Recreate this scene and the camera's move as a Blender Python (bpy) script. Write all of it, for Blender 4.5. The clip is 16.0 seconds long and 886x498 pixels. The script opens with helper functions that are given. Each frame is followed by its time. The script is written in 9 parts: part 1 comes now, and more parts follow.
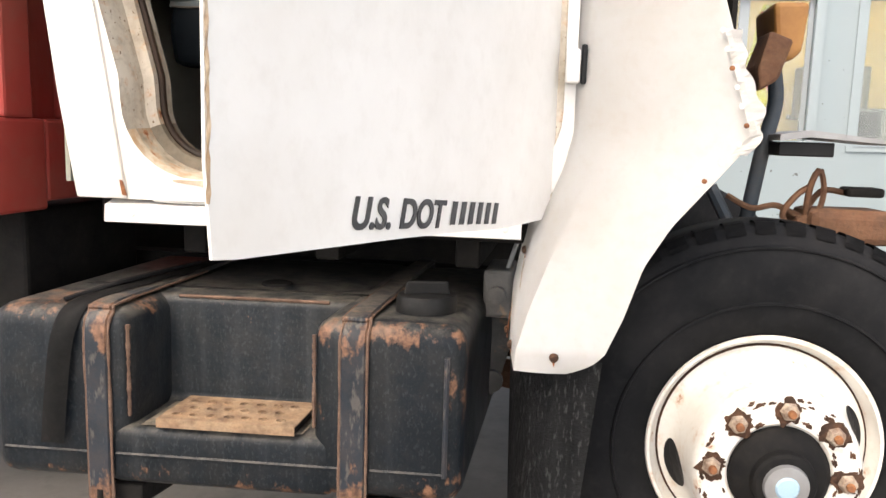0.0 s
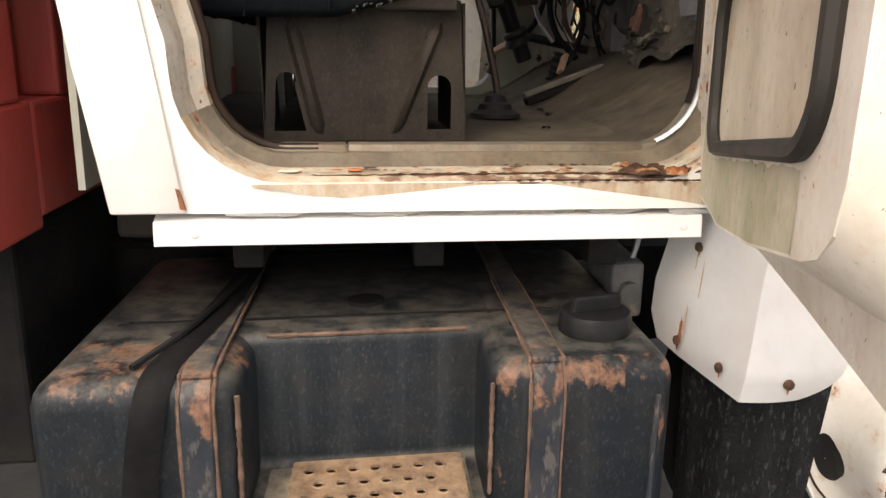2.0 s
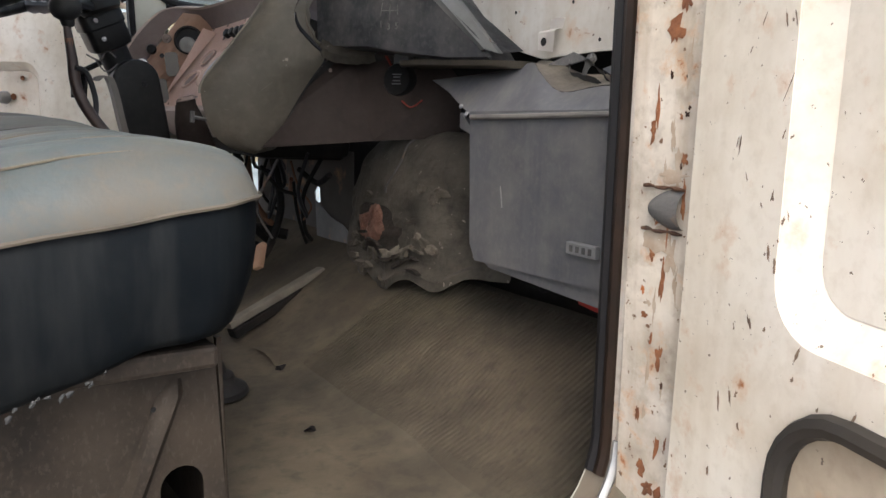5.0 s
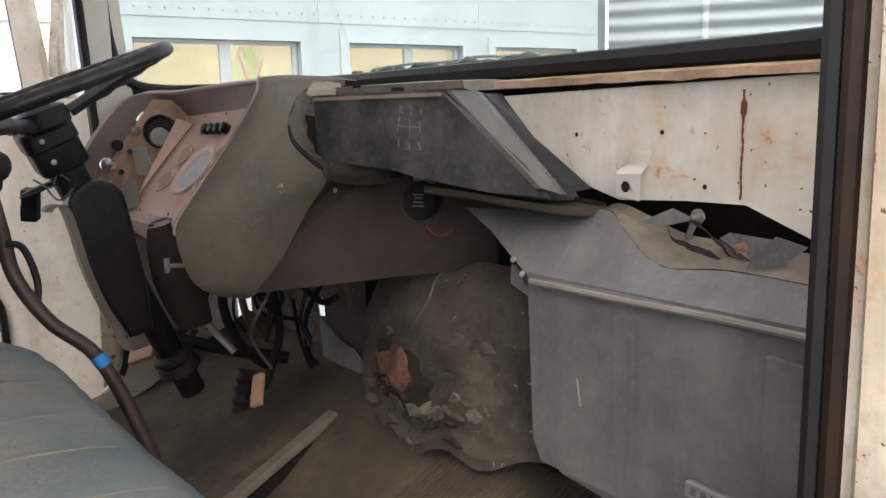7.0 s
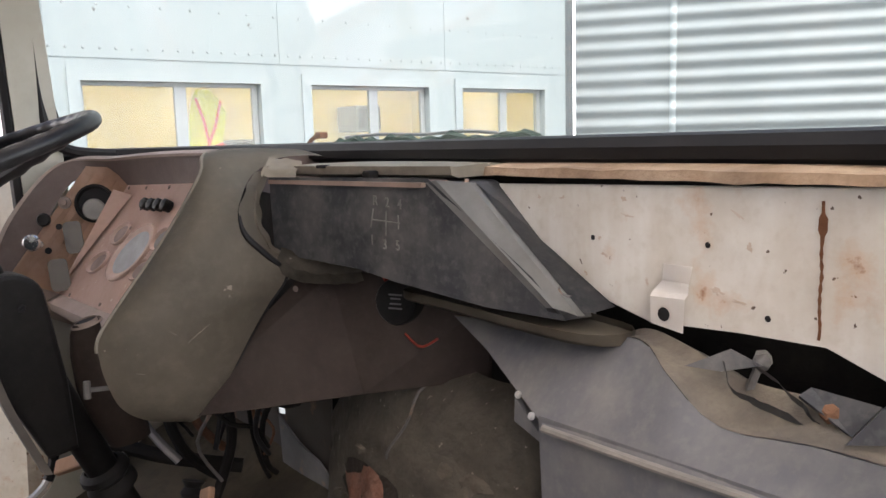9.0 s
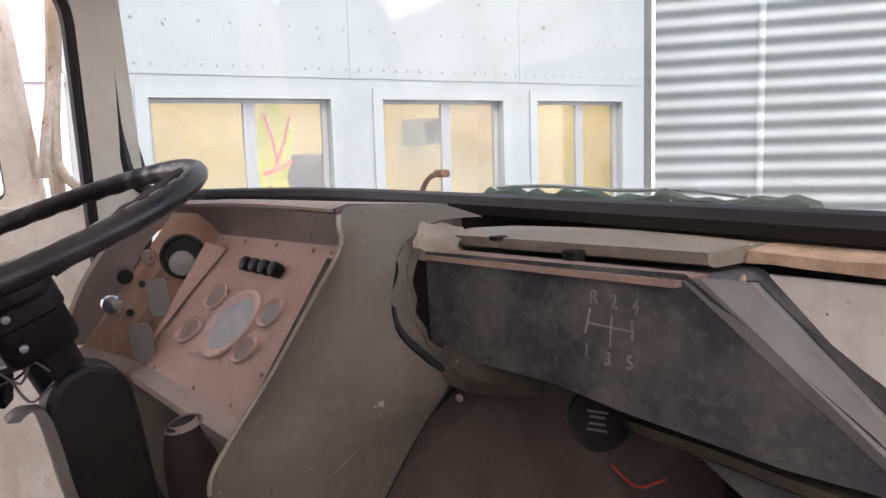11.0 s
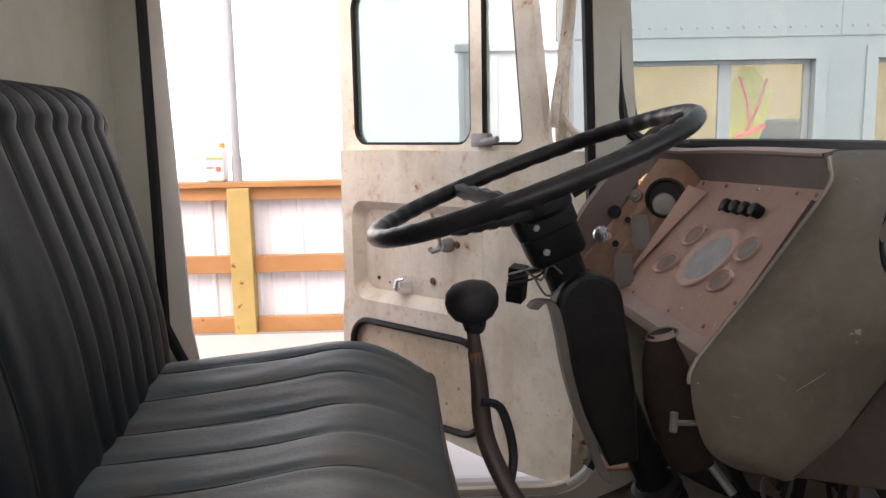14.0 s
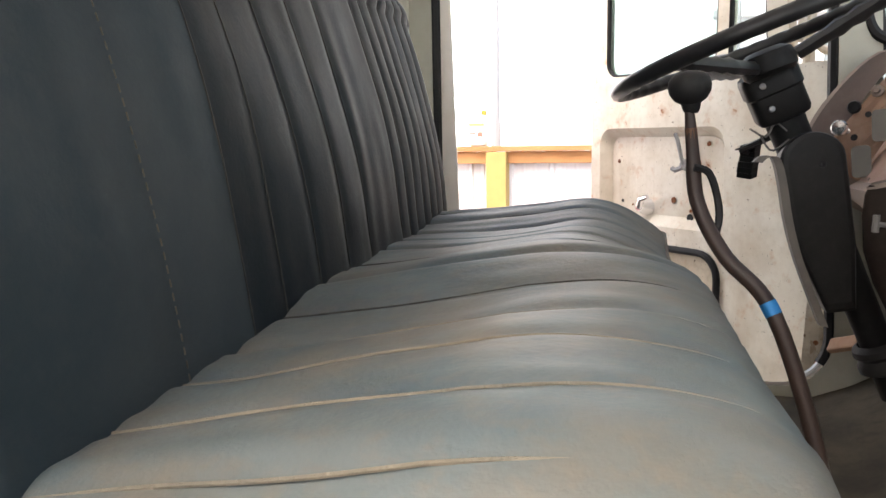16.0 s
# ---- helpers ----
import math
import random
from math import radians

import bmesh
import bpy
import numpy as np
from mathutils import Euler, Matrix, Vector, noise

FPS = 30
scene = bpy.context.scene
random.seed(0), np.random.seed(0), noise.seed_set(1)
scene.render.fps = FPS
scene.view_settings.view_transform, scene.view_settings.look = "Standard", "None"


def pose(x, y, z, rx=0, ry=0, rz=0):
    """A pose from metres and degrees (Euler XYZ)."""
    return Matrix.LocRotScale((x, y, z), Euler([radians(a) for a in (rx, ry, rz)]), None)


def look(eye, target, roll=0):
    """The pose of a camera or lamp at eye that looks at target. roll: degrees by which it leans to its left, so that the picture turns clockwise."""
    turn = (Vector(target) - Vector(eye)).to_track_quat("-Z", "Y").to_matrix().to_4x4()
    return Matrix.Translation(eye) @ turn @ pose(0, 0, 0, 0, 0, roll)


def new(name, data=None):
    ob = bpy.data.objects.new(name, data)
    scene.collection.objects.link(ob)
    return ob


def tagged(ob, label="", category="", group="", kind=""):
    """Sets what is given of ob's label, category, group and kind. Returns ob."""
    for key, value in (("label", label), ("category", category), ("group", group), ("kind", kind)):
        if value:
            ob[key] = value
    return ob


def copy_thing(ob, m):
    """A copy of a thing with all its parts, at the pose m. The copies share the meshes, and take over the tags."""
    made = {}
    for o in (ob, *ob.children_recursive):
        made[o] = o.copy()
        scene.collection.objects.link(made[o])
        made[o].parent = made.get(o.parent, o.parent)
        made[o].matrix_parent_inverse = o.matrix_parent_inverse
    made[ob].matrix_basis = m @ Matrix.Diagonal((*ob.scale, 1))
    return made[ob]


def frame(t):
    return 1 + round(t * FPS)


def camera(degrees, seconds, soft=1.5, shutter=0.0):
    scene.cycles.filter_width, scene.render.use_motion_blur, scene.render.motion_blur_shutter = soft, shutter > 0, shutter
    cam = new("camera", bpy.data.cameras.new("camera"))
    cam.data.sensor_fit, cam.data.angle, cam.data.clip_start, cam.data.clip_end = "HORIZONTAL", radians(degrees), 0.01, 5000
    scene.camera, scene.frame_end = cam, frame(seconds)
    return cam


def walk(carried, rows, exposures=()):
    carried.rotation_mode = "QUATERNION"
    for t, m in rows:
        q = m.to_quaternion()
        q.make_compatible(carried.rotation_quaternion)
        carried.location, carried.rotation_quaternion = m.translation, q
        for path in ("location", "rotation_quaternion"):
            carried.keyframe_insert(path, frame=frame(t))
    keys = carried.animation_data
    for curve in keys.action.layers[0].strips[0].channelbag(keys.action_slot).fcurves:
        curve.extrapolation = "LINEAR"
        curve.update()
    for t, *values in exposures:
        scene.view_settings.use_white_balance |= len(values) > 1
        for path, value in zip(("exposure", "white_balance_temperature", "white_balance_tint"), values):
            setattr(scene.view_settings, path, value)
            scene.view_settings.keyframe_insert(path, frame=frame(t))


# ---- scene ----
cam = camera(58.7, 16.0)
PATH = [
    (0, (0.245, 0.011, 1.276), (-0.077, 1.964, 0.988), 1.7),
    (0.3, (0.132, 0.059, 1.227), (-0.133, 2.009, 0.87), 1.7),
    (0.5, (0.042, 0.107, 1.199), (-0.185, 2.055, 0.807), 1.7),
    (0.7, (-0.041, 0.149, 1.182), (-0.245, 2.094, 0.761), 1.6),
    (1, (-0.142, 0.215, 1.205), (-0.312, 2.153, 0.741), 1.6),
    (1.3, (-0.242, 0.273, 1.254), (-0.352, 2.206, 0.752), 1.4),
    (1.5, (-0.319, 0.294, 1.287), (-0.358, 2.226, 0.774), 1.2),
    (2, (-0.454, 0.364, 1.39), (-0.285, 2.291, 0.883), 0.9),
    (2.5, (-0.508, 0.539, 1.45), (-0.15, 2.441, 0.944), 0.8),
    (3, (-0.563, 0.773, 1.517), (-0.035, 2.634, 1.011), 0.9),
    (3.5, (-0.558, 0.893, 1.593), (0.093, 2.723, 1.118), 0.7),
    (4, (-0.576, 0.991, 1.662), (0.213, 2.778, 1.232), 0.9),
    (4.5, (-0.59, 1.064, 1.698), (0.389, 2.766, 1.317), 1.2),
    (5, (-0.545, 1.187, 1.741), (0.546, 2.826, 1.39), 1.3),
    (5.2, (-0.517, 1.249, 1.776), (0.59, 2.878, 1.428), 1.2),
    (7.3, (-0.402, 1.567, 1.984), (0.713, 3.191, 1.639), -1.8),
    (7.5, (-0.401, 1.568, 1.992), (0.728, 3.185, 1.66), -1.7),
    (8, (-0.397, 1.572, 2.013), (0.767, 3.171, 1.716), -1.6),
    (8.5, (-0.337, 1.642, 2.043), (0.849, 3.228, 1.763), -1.7),
    (8.7, (-0.309, 1.695, 2.044), (0.886, 3.274, 1.768), -1.6),
    (10.8, (-0.248, 2.111, 2.115), (0.872, 3.748, 1.859), -1.9),
    (11, (-0.252, 2.135, 2.118), (0.845, 3.789, 1.864), -1.8),
    (11.5, (-0.263, 2.164, 2.125), (0.761, 3.864, 1.875), -1.9),
    (12, (-0.272, 2.217, 2.118), (0.644, 3.977, 1.868), -1.9),
    (12.5, (-0.275, 2.241, 2.114), (0.511, 4.059, 1.838), -1.8),
    (13, (-0.306, 2.168, 2.111), (0.329, 4.04, 1.801), -1.6),
    (13.5, (-0.331, 2.064, 2.106), (0.021, 4.007, 1.79), -1.4),
    (14, (-0.349, 1.993, 2.086), (-0.31, 3.969, 1.78), -1.1),
    (14.5, (-0.353, 1.943, 2.053), (-0.632, 3.901, 1.757), -0.9),
    (15, (-0.355, 1.884, 2.013), (-0.91, 3.784, 1.725), -0.9),
    (15.5, (-0.346, 1.789, 1.926), (-1.015, 3.653, 1.649), -0.7),
    (16, (-0.31, 1.68, 1.847), (-0.888, 3.574, 1.563), -1.0),
]
EXPOSURE = [(0, 1.12, 6500, 10), (1, 1.08, 6500, 9), (2, 0.8, 6600, 10), (2.5, 0.72, 6700, 10), (3, 0.66, 6600, 11), (3.5, 0.6, 6300, 10), (4, 1.12, 6150, 10), (4.5, 1.22, 6000, 10), (5, 1.3, 6000, 10), (7.5, 1.6, 6400, 13), (8, 1.7, 6400, 15), (8.5, 1.6, 6400, 15), (11, 1.45, 6500, 24), (12, 1.42, 6500, 24), (12.5, 1.28, 6500, 22), (13.5, 1.0, 6500, 17), (14, 0.98, 6500, 16), (15, 0.95, 6500, 12), (15.5, 1.5, 6500, 11), (16, 1.68, 6500, 11)]
walk(cam, [(t, look(eye, target, roll)) for t, eye, target, roll in PATH], EXPOSURE)

# ---- light ----
sky_world = bpy.data.worlds.new("overcast_sky")
scene.world = sky_world
sky_world.use_nodes = True
sky_nodes = sky_world.node_tree.nodes
sky_tex = sky_nodes.new("ShaderNodeTexSky")
sky_tex.sky_type = "NISHITA"
sky_tex.sun_disc = False
sky_tex.sun_elevation = radians(48)
sky_tex.sun_rotation = radians(205)
sky_tex.air_density = 1.0
sky_tex.dust_density = 6.0
sky_tex.ozone_density = 0.6
sky_bg = sky_nodes["Background"]
sky_bg.inputs["Strength"].default_value = 0.15
sky_world.node_tree.links.new(sky_tex.outputs[0], sky_bg.inputs["Color"])
sun = new("sun", bpy.data.lights.new("sun", "SUN"))
sun.data.energy = 1.1
sun.data.angle = radians(60)
sun.data.color = (1.0, 0.96, 0.9)
sun.matrix_world = look((0, 0, 0), (0.16, 0.22, -0.96))
scene.view_settings.exposure = 1.0

# ---- materials ----
def tone(c):
    return (*c, 1.0)


def mat(name, col, rough=0.6, metal=0.0, mottle=None, rust=None, dirt=None, streak=None, chips=None, bump=None, ribs=None, spec=0.3, vary=0.0, fleck=None, settled=None, zones=()):
    """mottle, dirt, streak, chips: (colour, amount, size per metre); rust: (amount, size per metre); bump: (size, strength); ribs: (axis vector, per metre, strength)."""
    m = bpy.data.materials.new(name)
    m.use_nodes = True
    nt = m.node_tree
    N, L = nt.nodes, nt.links
    bsdf = N["Principled BSDF"]
    bsdf.inputs["Metallic"].default_value = metal
    bsdf.inputs["Specular IOR Level"].default_value = spec
    tc = N.new("ShaderNodeTexCoord")

    def noise_at(size, detail=5.0, stretch=None, shift=0.0):
        mp = N.new("ShaderNodeMapping")
        mp.inputs["Scale"].default_value = stretch or (1, 1, 1)
        mp.inputs["Location"].default_value = (shift, shift * 1.7, shift * 0.6)
        L.new(tc.outputs["Object"], mp.inputs["Vector"])
        n = N.new("ShaderNodeTexNoise")
        n.inputs["Scale"].default_value = size
        n.inputs["Detail"].default_value = detail
        n.inputs["Roughness"].default_value = 0.62
        L.new(mp.outputs[0], n.inputs["Vector"])
        return n.outputs["Fac"]

    def band(src, lo, hi):
        r = N.new("ShaderNodeMapRange")
        r.inputs["From Min"].default_value = lo
        r.inputs["From Max"].default_value = hi
        r.clamp = True
        L.new(src, r.inputs["Value"])
        return r.outputs[0]

    def scaled(src, k):
        q = N.new("ShaderNodeMath")
        q.operation = "MULTIPLY"
        q.inputs[1].default_value = k
        L.new(src, q.inputs[0])
        return q.outputs[0]

    def mix(fac, a, b):
        x = N.new("ShaderNodeMix")
        x.data_type = "RGBA"
        if isinstance(fac, float):
            x.inputs[0].default_value = fac
        else:
            L.new(fac, x.inputs[0])
        for sock, v in ((x.inputs[6], a), (x.inputs[7], b)):
            if isinstance(v, tuple):
                sock.default_value = tone(v)
            else:
                L.new(v, sock)
        return x.outputs[2]

    c = col
    rgh = None
    if mottle:
        c = mix(scaled(band(noise_at(mottle[2]), 0.3, 0.7), mottle[1]), c, mottle[0])
    if streak:
        c = mix(scaled(band(noise_at(streak[2], 4.0, (1, 1, 0.07), 3.1), 0.47, 0.72), streak[1]), c, streak[0])
    if dirt:
        c = mix(scaled(band(noise_at(dirt[2], 6.0, None, 7.7), 0.42, 0.68), dirt[1]), c, dirt[0])
        c = mix(scaled(band(noise_at(dirt[2] * 9, 4.0, None, 1.3), 0.5, 0.75), dirt[1] * 0.6), c, dirt[0])
    if chips:
        f = scaled(band(noise_at(chips[2], 3.0, None, 5.0), 0.70 - 0.12 * chips[1], 0.72 - 0.12 * chips[1]), 1.0)
        c = mix(f, c, chips[0])
    if rust:
        edge = 0.72 - 0.34 * rust[0]
        f = band(noise_at(rust[1], 7.0, None, 11.0), edge, edge + 0.07)
        stain = mix(band(noise_at(rust[1] * 5, 5.0, None, 2.0), 0.35, 0.65), (0.16, 0.045, 0.016), (0.36, 0.14, 0.05))
        halo = scaled(band(noise_at(rust[1], 7.0, None, 11.0), edge - 0.1, edge + 0.02), 0.45)
        c = mix(halo, c, (0.50, 0.27, 0.12))
        c = mix(f, c, stain)
        rgh = mix(f, (rough,) * 3, (0.9,) * 3)
    if fleck:
        c = mix(scaled(band(noise_at(fleck[2], 3.0, (1, 1, fleck[3]), 4.4), 0.56, 0.64), fleck[1]), c, fleck[0])
    if zones or settled:
        geo = N.new("ShaderNodeNewGeometry")
    if zones:
        # rust that grows towards the edges of the sheet: (axis, none at, full at, x from, x to, amount, no further in than y, full at y)
        sep = N.new("ShaderNodeSeparateXYZ")
        L.new(geo.outputs["Position"], sep.inputs[0])
        grain = noise_at(26.0, 6.0, (1, 1, 0.6), 8.0)
        fine = mix(band(noise_at(70.0, 5.0, None, 2.0), 0.35, 0.65), (0.070, 0.036, 0.023), (0.225, 0.120, 0.070))
        for axis, none, full, xa, xb, amount, ya, yb in zones:
            grow = band(sep.outputs[axis], none, full)
            inside = N.new("ShaderNodeMath")
            inside.operation = "MULTIPLY"
            L.new(band(sep.outputs[0], xa - 0.006, xa), inside.inputs[0])
            L.new(band(sep.outputs[0], xb + 0.006, xb), inside.inputs[1])
            both = N.new("ShaderNodeMath")
            both.operation = "MULTIPLY"
            deep = N.new("ShaderNodeMath")
            deep.operation = "MULTIPLY"
            L.new(band(sep.outputs[1], ya, yb), deep.inputs[0])
            L.new(grow, deep.inputs[1])
            L.new(deep.outputs[0], both.inputs[0])
            L.new(inside.outputs[0], both.inputs[1])
            total = N.new("ShaderNodeMath")
            total.operation = "MULTIPLY_ADD"
            total.inputs[1].default_value = amount
            L.new(both.outputs[0], total.inputs[0])
            L.new(grain, total.inputs[2])
            c = mix(scaled(band(total.outputs[0], 0.70, 0.78), 0.9), c, fine)
    if settled:
        up = N.new("ShaderNodeSeparateXYZ")
        L.new(geo.outputs["Normal"], up.inputs[0])
        ground_in = N.new("ShaderNodeMath")
        ground_in.operation = "MULTIPLY"
        L.new(band(up.outputs[2], 0.35, 0.9), ground_in.inputs[0])
        L.new(band(noise_at(settled[2], 8.0, None, 6.0), 0.40, 0.60), ground_in.inputs[1])
        c = mix(scaled(ground_in.outputs[0], settled[1]), c, settled[0])
    if vary:
        oi = N.new("ShaderNodeObjectInfo")
        hsv = N.new("ShaderNodeHueSaturation")
        L.new(band(oi.outputs["Random"], -1.0 / vary, 1.0 + 1.0 / vary), hsv.inputs["Value"])
        val = N.new("ShaderNodeMapRange")
        val.inputs["To Min"].default_value, val.inputs["To Max"].default_value = 1 - vary, 1 + vary
        L.new(oi.outputs["Random"], val.inputs["Value"])
        L.new(val.outputs[0], hsv.inputs["Value"])
        if isinstance(c, tuple):
            hsv.inputs["Color"].default_value = tone(c)
        else:
            L.new(c, hsv.inputs["Color"])
        c = hsv.outputs["Color"]
    if isinstance(c, tuple):
        bsdf.inputs["Base Color"].default_value = tone(c)
    else:
        L.new(c, bsdf.inputs["Base Color"])
    if rgh is None:
        v = N.new("ShaderNodeMapRange")
        v.inputs["To Min"].default_value, v.inputs["To Max"].default_value = max(0.03, rough - 0.1), min(1.0, rough + 0.12)
        L.new(noise_at(14.0), v.inputs["Value"])
        L.new(v.outputs[0], bsdf.inputs["Roughness"])
    else:
        L.new(rgh, bsdf.inputs["Roughness"])
    normal = None
    if ribs:
        w = N.new("ShaderNodeVectorMath")
        w.operation = "DOT_PRODUCT"
        w.inputs[1].default_value = ribs[0]
        L.new(tc.outputs["Object"], w.inputs[0])
        s = N.new("ShaderNodeMath")
        s.operation = "SINE"
        L.new(scaled(w.outputs["Value"], ribs[1] * 6.2832), s.inputs[0])
        b = N.new("ShaderNodeBump")
        b.inputs["Strength"].default_value = ribs[2]
        b.inputs["Distance"].default_value = 0.004
        L.new(s.outputs[0], b.inputs["Height"])
        normal = b.outputs[0]
    if bump:
        b = N.new("ShaderNodeBump")
        b.inputs["Strength"].default_value = bump[1]
        b.inputs["Distance"].default_value = 0.01
        L.new(noise_at(bump[0], 6.0), b.inputs["Height"])
        if normal is not None:
            L.new(normal, b.inputs["Normal"])
        normal = b.outputs[0]
    if normal is not None:
        L.new(normal, bsdf.inputs["Normal"])
    return m


def glass_mat(name, tint=(0.93, 0.97, 0.95), dust=0.10, dust_col=(0.75, 0.8, 0.78)):
    m = bpy.data.materials.new(name)
    m.use_nodes = True
    N, L = m.node_tree.nodes, m.node_tree.links
    out = N["Material Output"]
    N.remove(N["Principled BSDF"])
    clear = N.new("ShaderNodeBsdfTransparent")
    clear.inputs[0].default_value = tone(tint)
    gloss = N.new("ShaderNodeBsdfGlossy")
    gloss.inputs["Roughness"].default_value = 0.03
    face = N.new("ShaderNodeLayerWeight")
    face.inputs[0].default_value = 0.5
    edge = N.new("ShaderNodeMath")
    edge.operation = "POWER"
    edge.inputs[1].default_value = 5.0
    L.new(face.outputs["Facing"], edge.inputs[0])
    gl = N.new("ShaderNodeMath")
    gl.operation = "MULTIPLY_ADD"
    gl.inputs[1].default_value, gl.inputs[2].default_value = 0.6, 0.05
    L.new(edge.outputs[0], gl.inputs[0])
    a = N.new("ShaderNodeMixShader")
    L.new(gl.outputs[0], a.inputs[0])
    L.new(clear.outputs[0], a.inputs[1])
    L.new(gloss.outputs[0], a.inputs[2])
    film = N.new("ShaderNodeBsdfDiffuse")
    film.inputs[0].default_value = tone(dust_col)
    tc = N.new("ShaderNodeTexCoord")
    n = N.new("ShaderNodeTexNoise")
    n.inputs["Scale"].default_value = 3.0
    n.inputs["Detail"].default_value = 7.0
    L.new(tc.outputs["Object"], n.inputs["Vector"])
    r = N.new("ShaderNodeMapRange")
    r.inputs["From Min"].default_value, r.inputs["From Max"].default_value = 0.35, 0.75
    r.inputs["To Min"].default_value, r.inputs["To Max"].default_value = dust * 0.4, dust * 1.6
    L.new(n.outputs["Fac"], r.inputs["Value"])
    b = N.new("ShaderNodeMixShader")
    L.new(r.outputs[0], b.inputs[0])
    L.new(a.outputs[0], b.inputs[1])
    L.new(film.outputs[0], b.inputs[2])
    L.new(b.outputs[0], out.inputs["Surface"])
    return m


WHITE = mat("white_cab_paint", (0.78, 0.76, 0.72), 0.38, mottle=((0.72, 0.70, 0.66), 0.5, 2.5), dirt=((0.50, 0.45, 0.38), 0.25, 3.0), bump=(30, 0.02))
WHITE_CLEAN = mat("white_fender_plastic", (0.80, 0.79, 0.77), 0.42, mottle=((0.76, 0.74, 0.70), 0.6, 4.0), dirt=((0.55, 0.42, 0.28), 0.16, 5.0))
JAMB = mat("stained_cream_jamb_paint", (0.68, 0.64, 0.56), 0.5, mottle=((0.50, 0.43, 0.32), 0.75, 5.0), streak=((0.26, 0.17, 0.09), 0.6, 16.0), dirt=((0.17, 0.13, 0.085), 0.72, 5.0), rust=(0.20, 30.0), chips=((0.14, 0.08, 0.045), 0.35, 80.0), bump=(60, 0.08))
SILL = mat("flaking_cream_sill_paint", (0.44, 0.39, 0.30), 0.65, mottle=((0.60, 0.55, 0.45), 0.8, 12.0), dirt=((0.13, 0.092, 0.055), 0.8, 6.0), streak=((0.17, 0.11, 0.06), 0.4, 20.0), rust=(0.34, 26.0), chips=((0.10, 0.05, 0.028), 0.3, 50.0), bump=(70, 0.3))
SILLGREY = mat("grimy_olive_sill_lip", (0.115, 0.095, 0.065), 0.6, mottle=((0.20, 0.17, 0.125), 0.8, 7.0), streak=((0.16, 0.095, 0.05), 0.4, 20.0), dirt=((0.05, 0.04, 0.027), 0.6, 9.0), bump=(60, 0.2))
SILLTOP = mat("worn_brown_floor_lip", (0.10, 0.086, 0.066), 0.6, mottle=((0.20, 0.172, 0.132), 0.8, 9.0), streak=((0.09, 0.075, 0.055), 0.4, 6.0), dirt=((0.13, 0.10, 0.07), 0.6, 6.0), rust=(0.12, 16.0), bump=(50, 0.15))
SILLRUST = mat("rust_eaten_sill_edge", (0.34, 0.27, 0.18), 0.8, mottle=((0.48, 0.40, 0.29), 0.8, 16.0), dirt=((0.09, 0.05, 0.03), 0.8, 12.0), rust=(0.66, 22.0), chips=((0.06, 0.03, 0.02), 0.4, 60.0), bump=(80, 0.5))
ROCKER = mat("rust_streaked_white_rocker", (0.550, 0.492, 0.388), 0.5, mottle=((0.55, 0.48, 0.37), 0.7, 10.0), streak=((0.38, 0.21, 0.09), 0.75, 34.0), dirt=((0.26, 0.15, 0.07), 0.5, 14.0), bump=(60, 0.15), zones=((2, 1.130, 1.112, -0.45, 0.25, 0.26, 1.80, 1.75), (2, 1.140, 1.158, -0.45, 0.25, 0.24, 1.80, 1.75)))
FLAKERUST = mat("dark_crumbling_rust", (0.052, 0.029, 0.020), 0.95, mottle=((0.14, 0.068, 0.036), 0.9, 45.0), dirt=((0.018, 0.013, 0.010), 0.75, 30.0), bump=(90, 0.9))
DOOR_IN = mat("chipped_cream_door_paint", (0.76, 0.725, 0.64), 0.45, mottle=((0.68, 0.61, 0.48), 0.6, 4.0), streak=((0.42, 0.32, 0.19), 0.30, 12.0), dirt=((0.38, 0.30, 0.19), 0.38, 6.0), rust=(0.14, 20.0), chips=((0.16, 0.12, 0.08), 0.10, 110.0), bump=(45, 0.06))
ROOFIN = mat("grey_green_cab_lining_paint", (0.42, 0.42, 0.36), 0.55, mottle=((0.34, 0.34, 0.28), 0.6, 3.0), dirt=((0.25, 0.23, 0.18), 0.4, 2.0))
FWPAINT = mat("dirty_white_firewall_paint", (0.72, 0.71, 0.67), 0.5, mottle=((0.60, 0.58, 0.53), 0.6, 5.0), streak=((0.38, 0.30, 0.20), 0.3, 12.0), dirt=((0.34, 0.27, 0.18), 0.40, 5.0), rust=(0.14, 12.0), chips=((0.12, 0.09, 0.07), 0.1, 60.0), bump=(30, 0.04))
RUST = mat("brown_rust", (0.20, 0.075, 0.035), 0.9, mottle=((0.34, 0.15, 0.06), 0.9, 40.0), dirt=((0.07, 0.035, 0.022), 0.7, 18.0), bump=(70, 0.5))
NUTRUST = mat("half_painted_rusty_nut", (0.52, 0.44, 0.34), 0.8, mottle=((0.17, 0.085, 0.05), 0.95, 48.0), dirt=((0.07, 0.04, 0.03), 0.6, 60.0), bump=(90, 0.4))
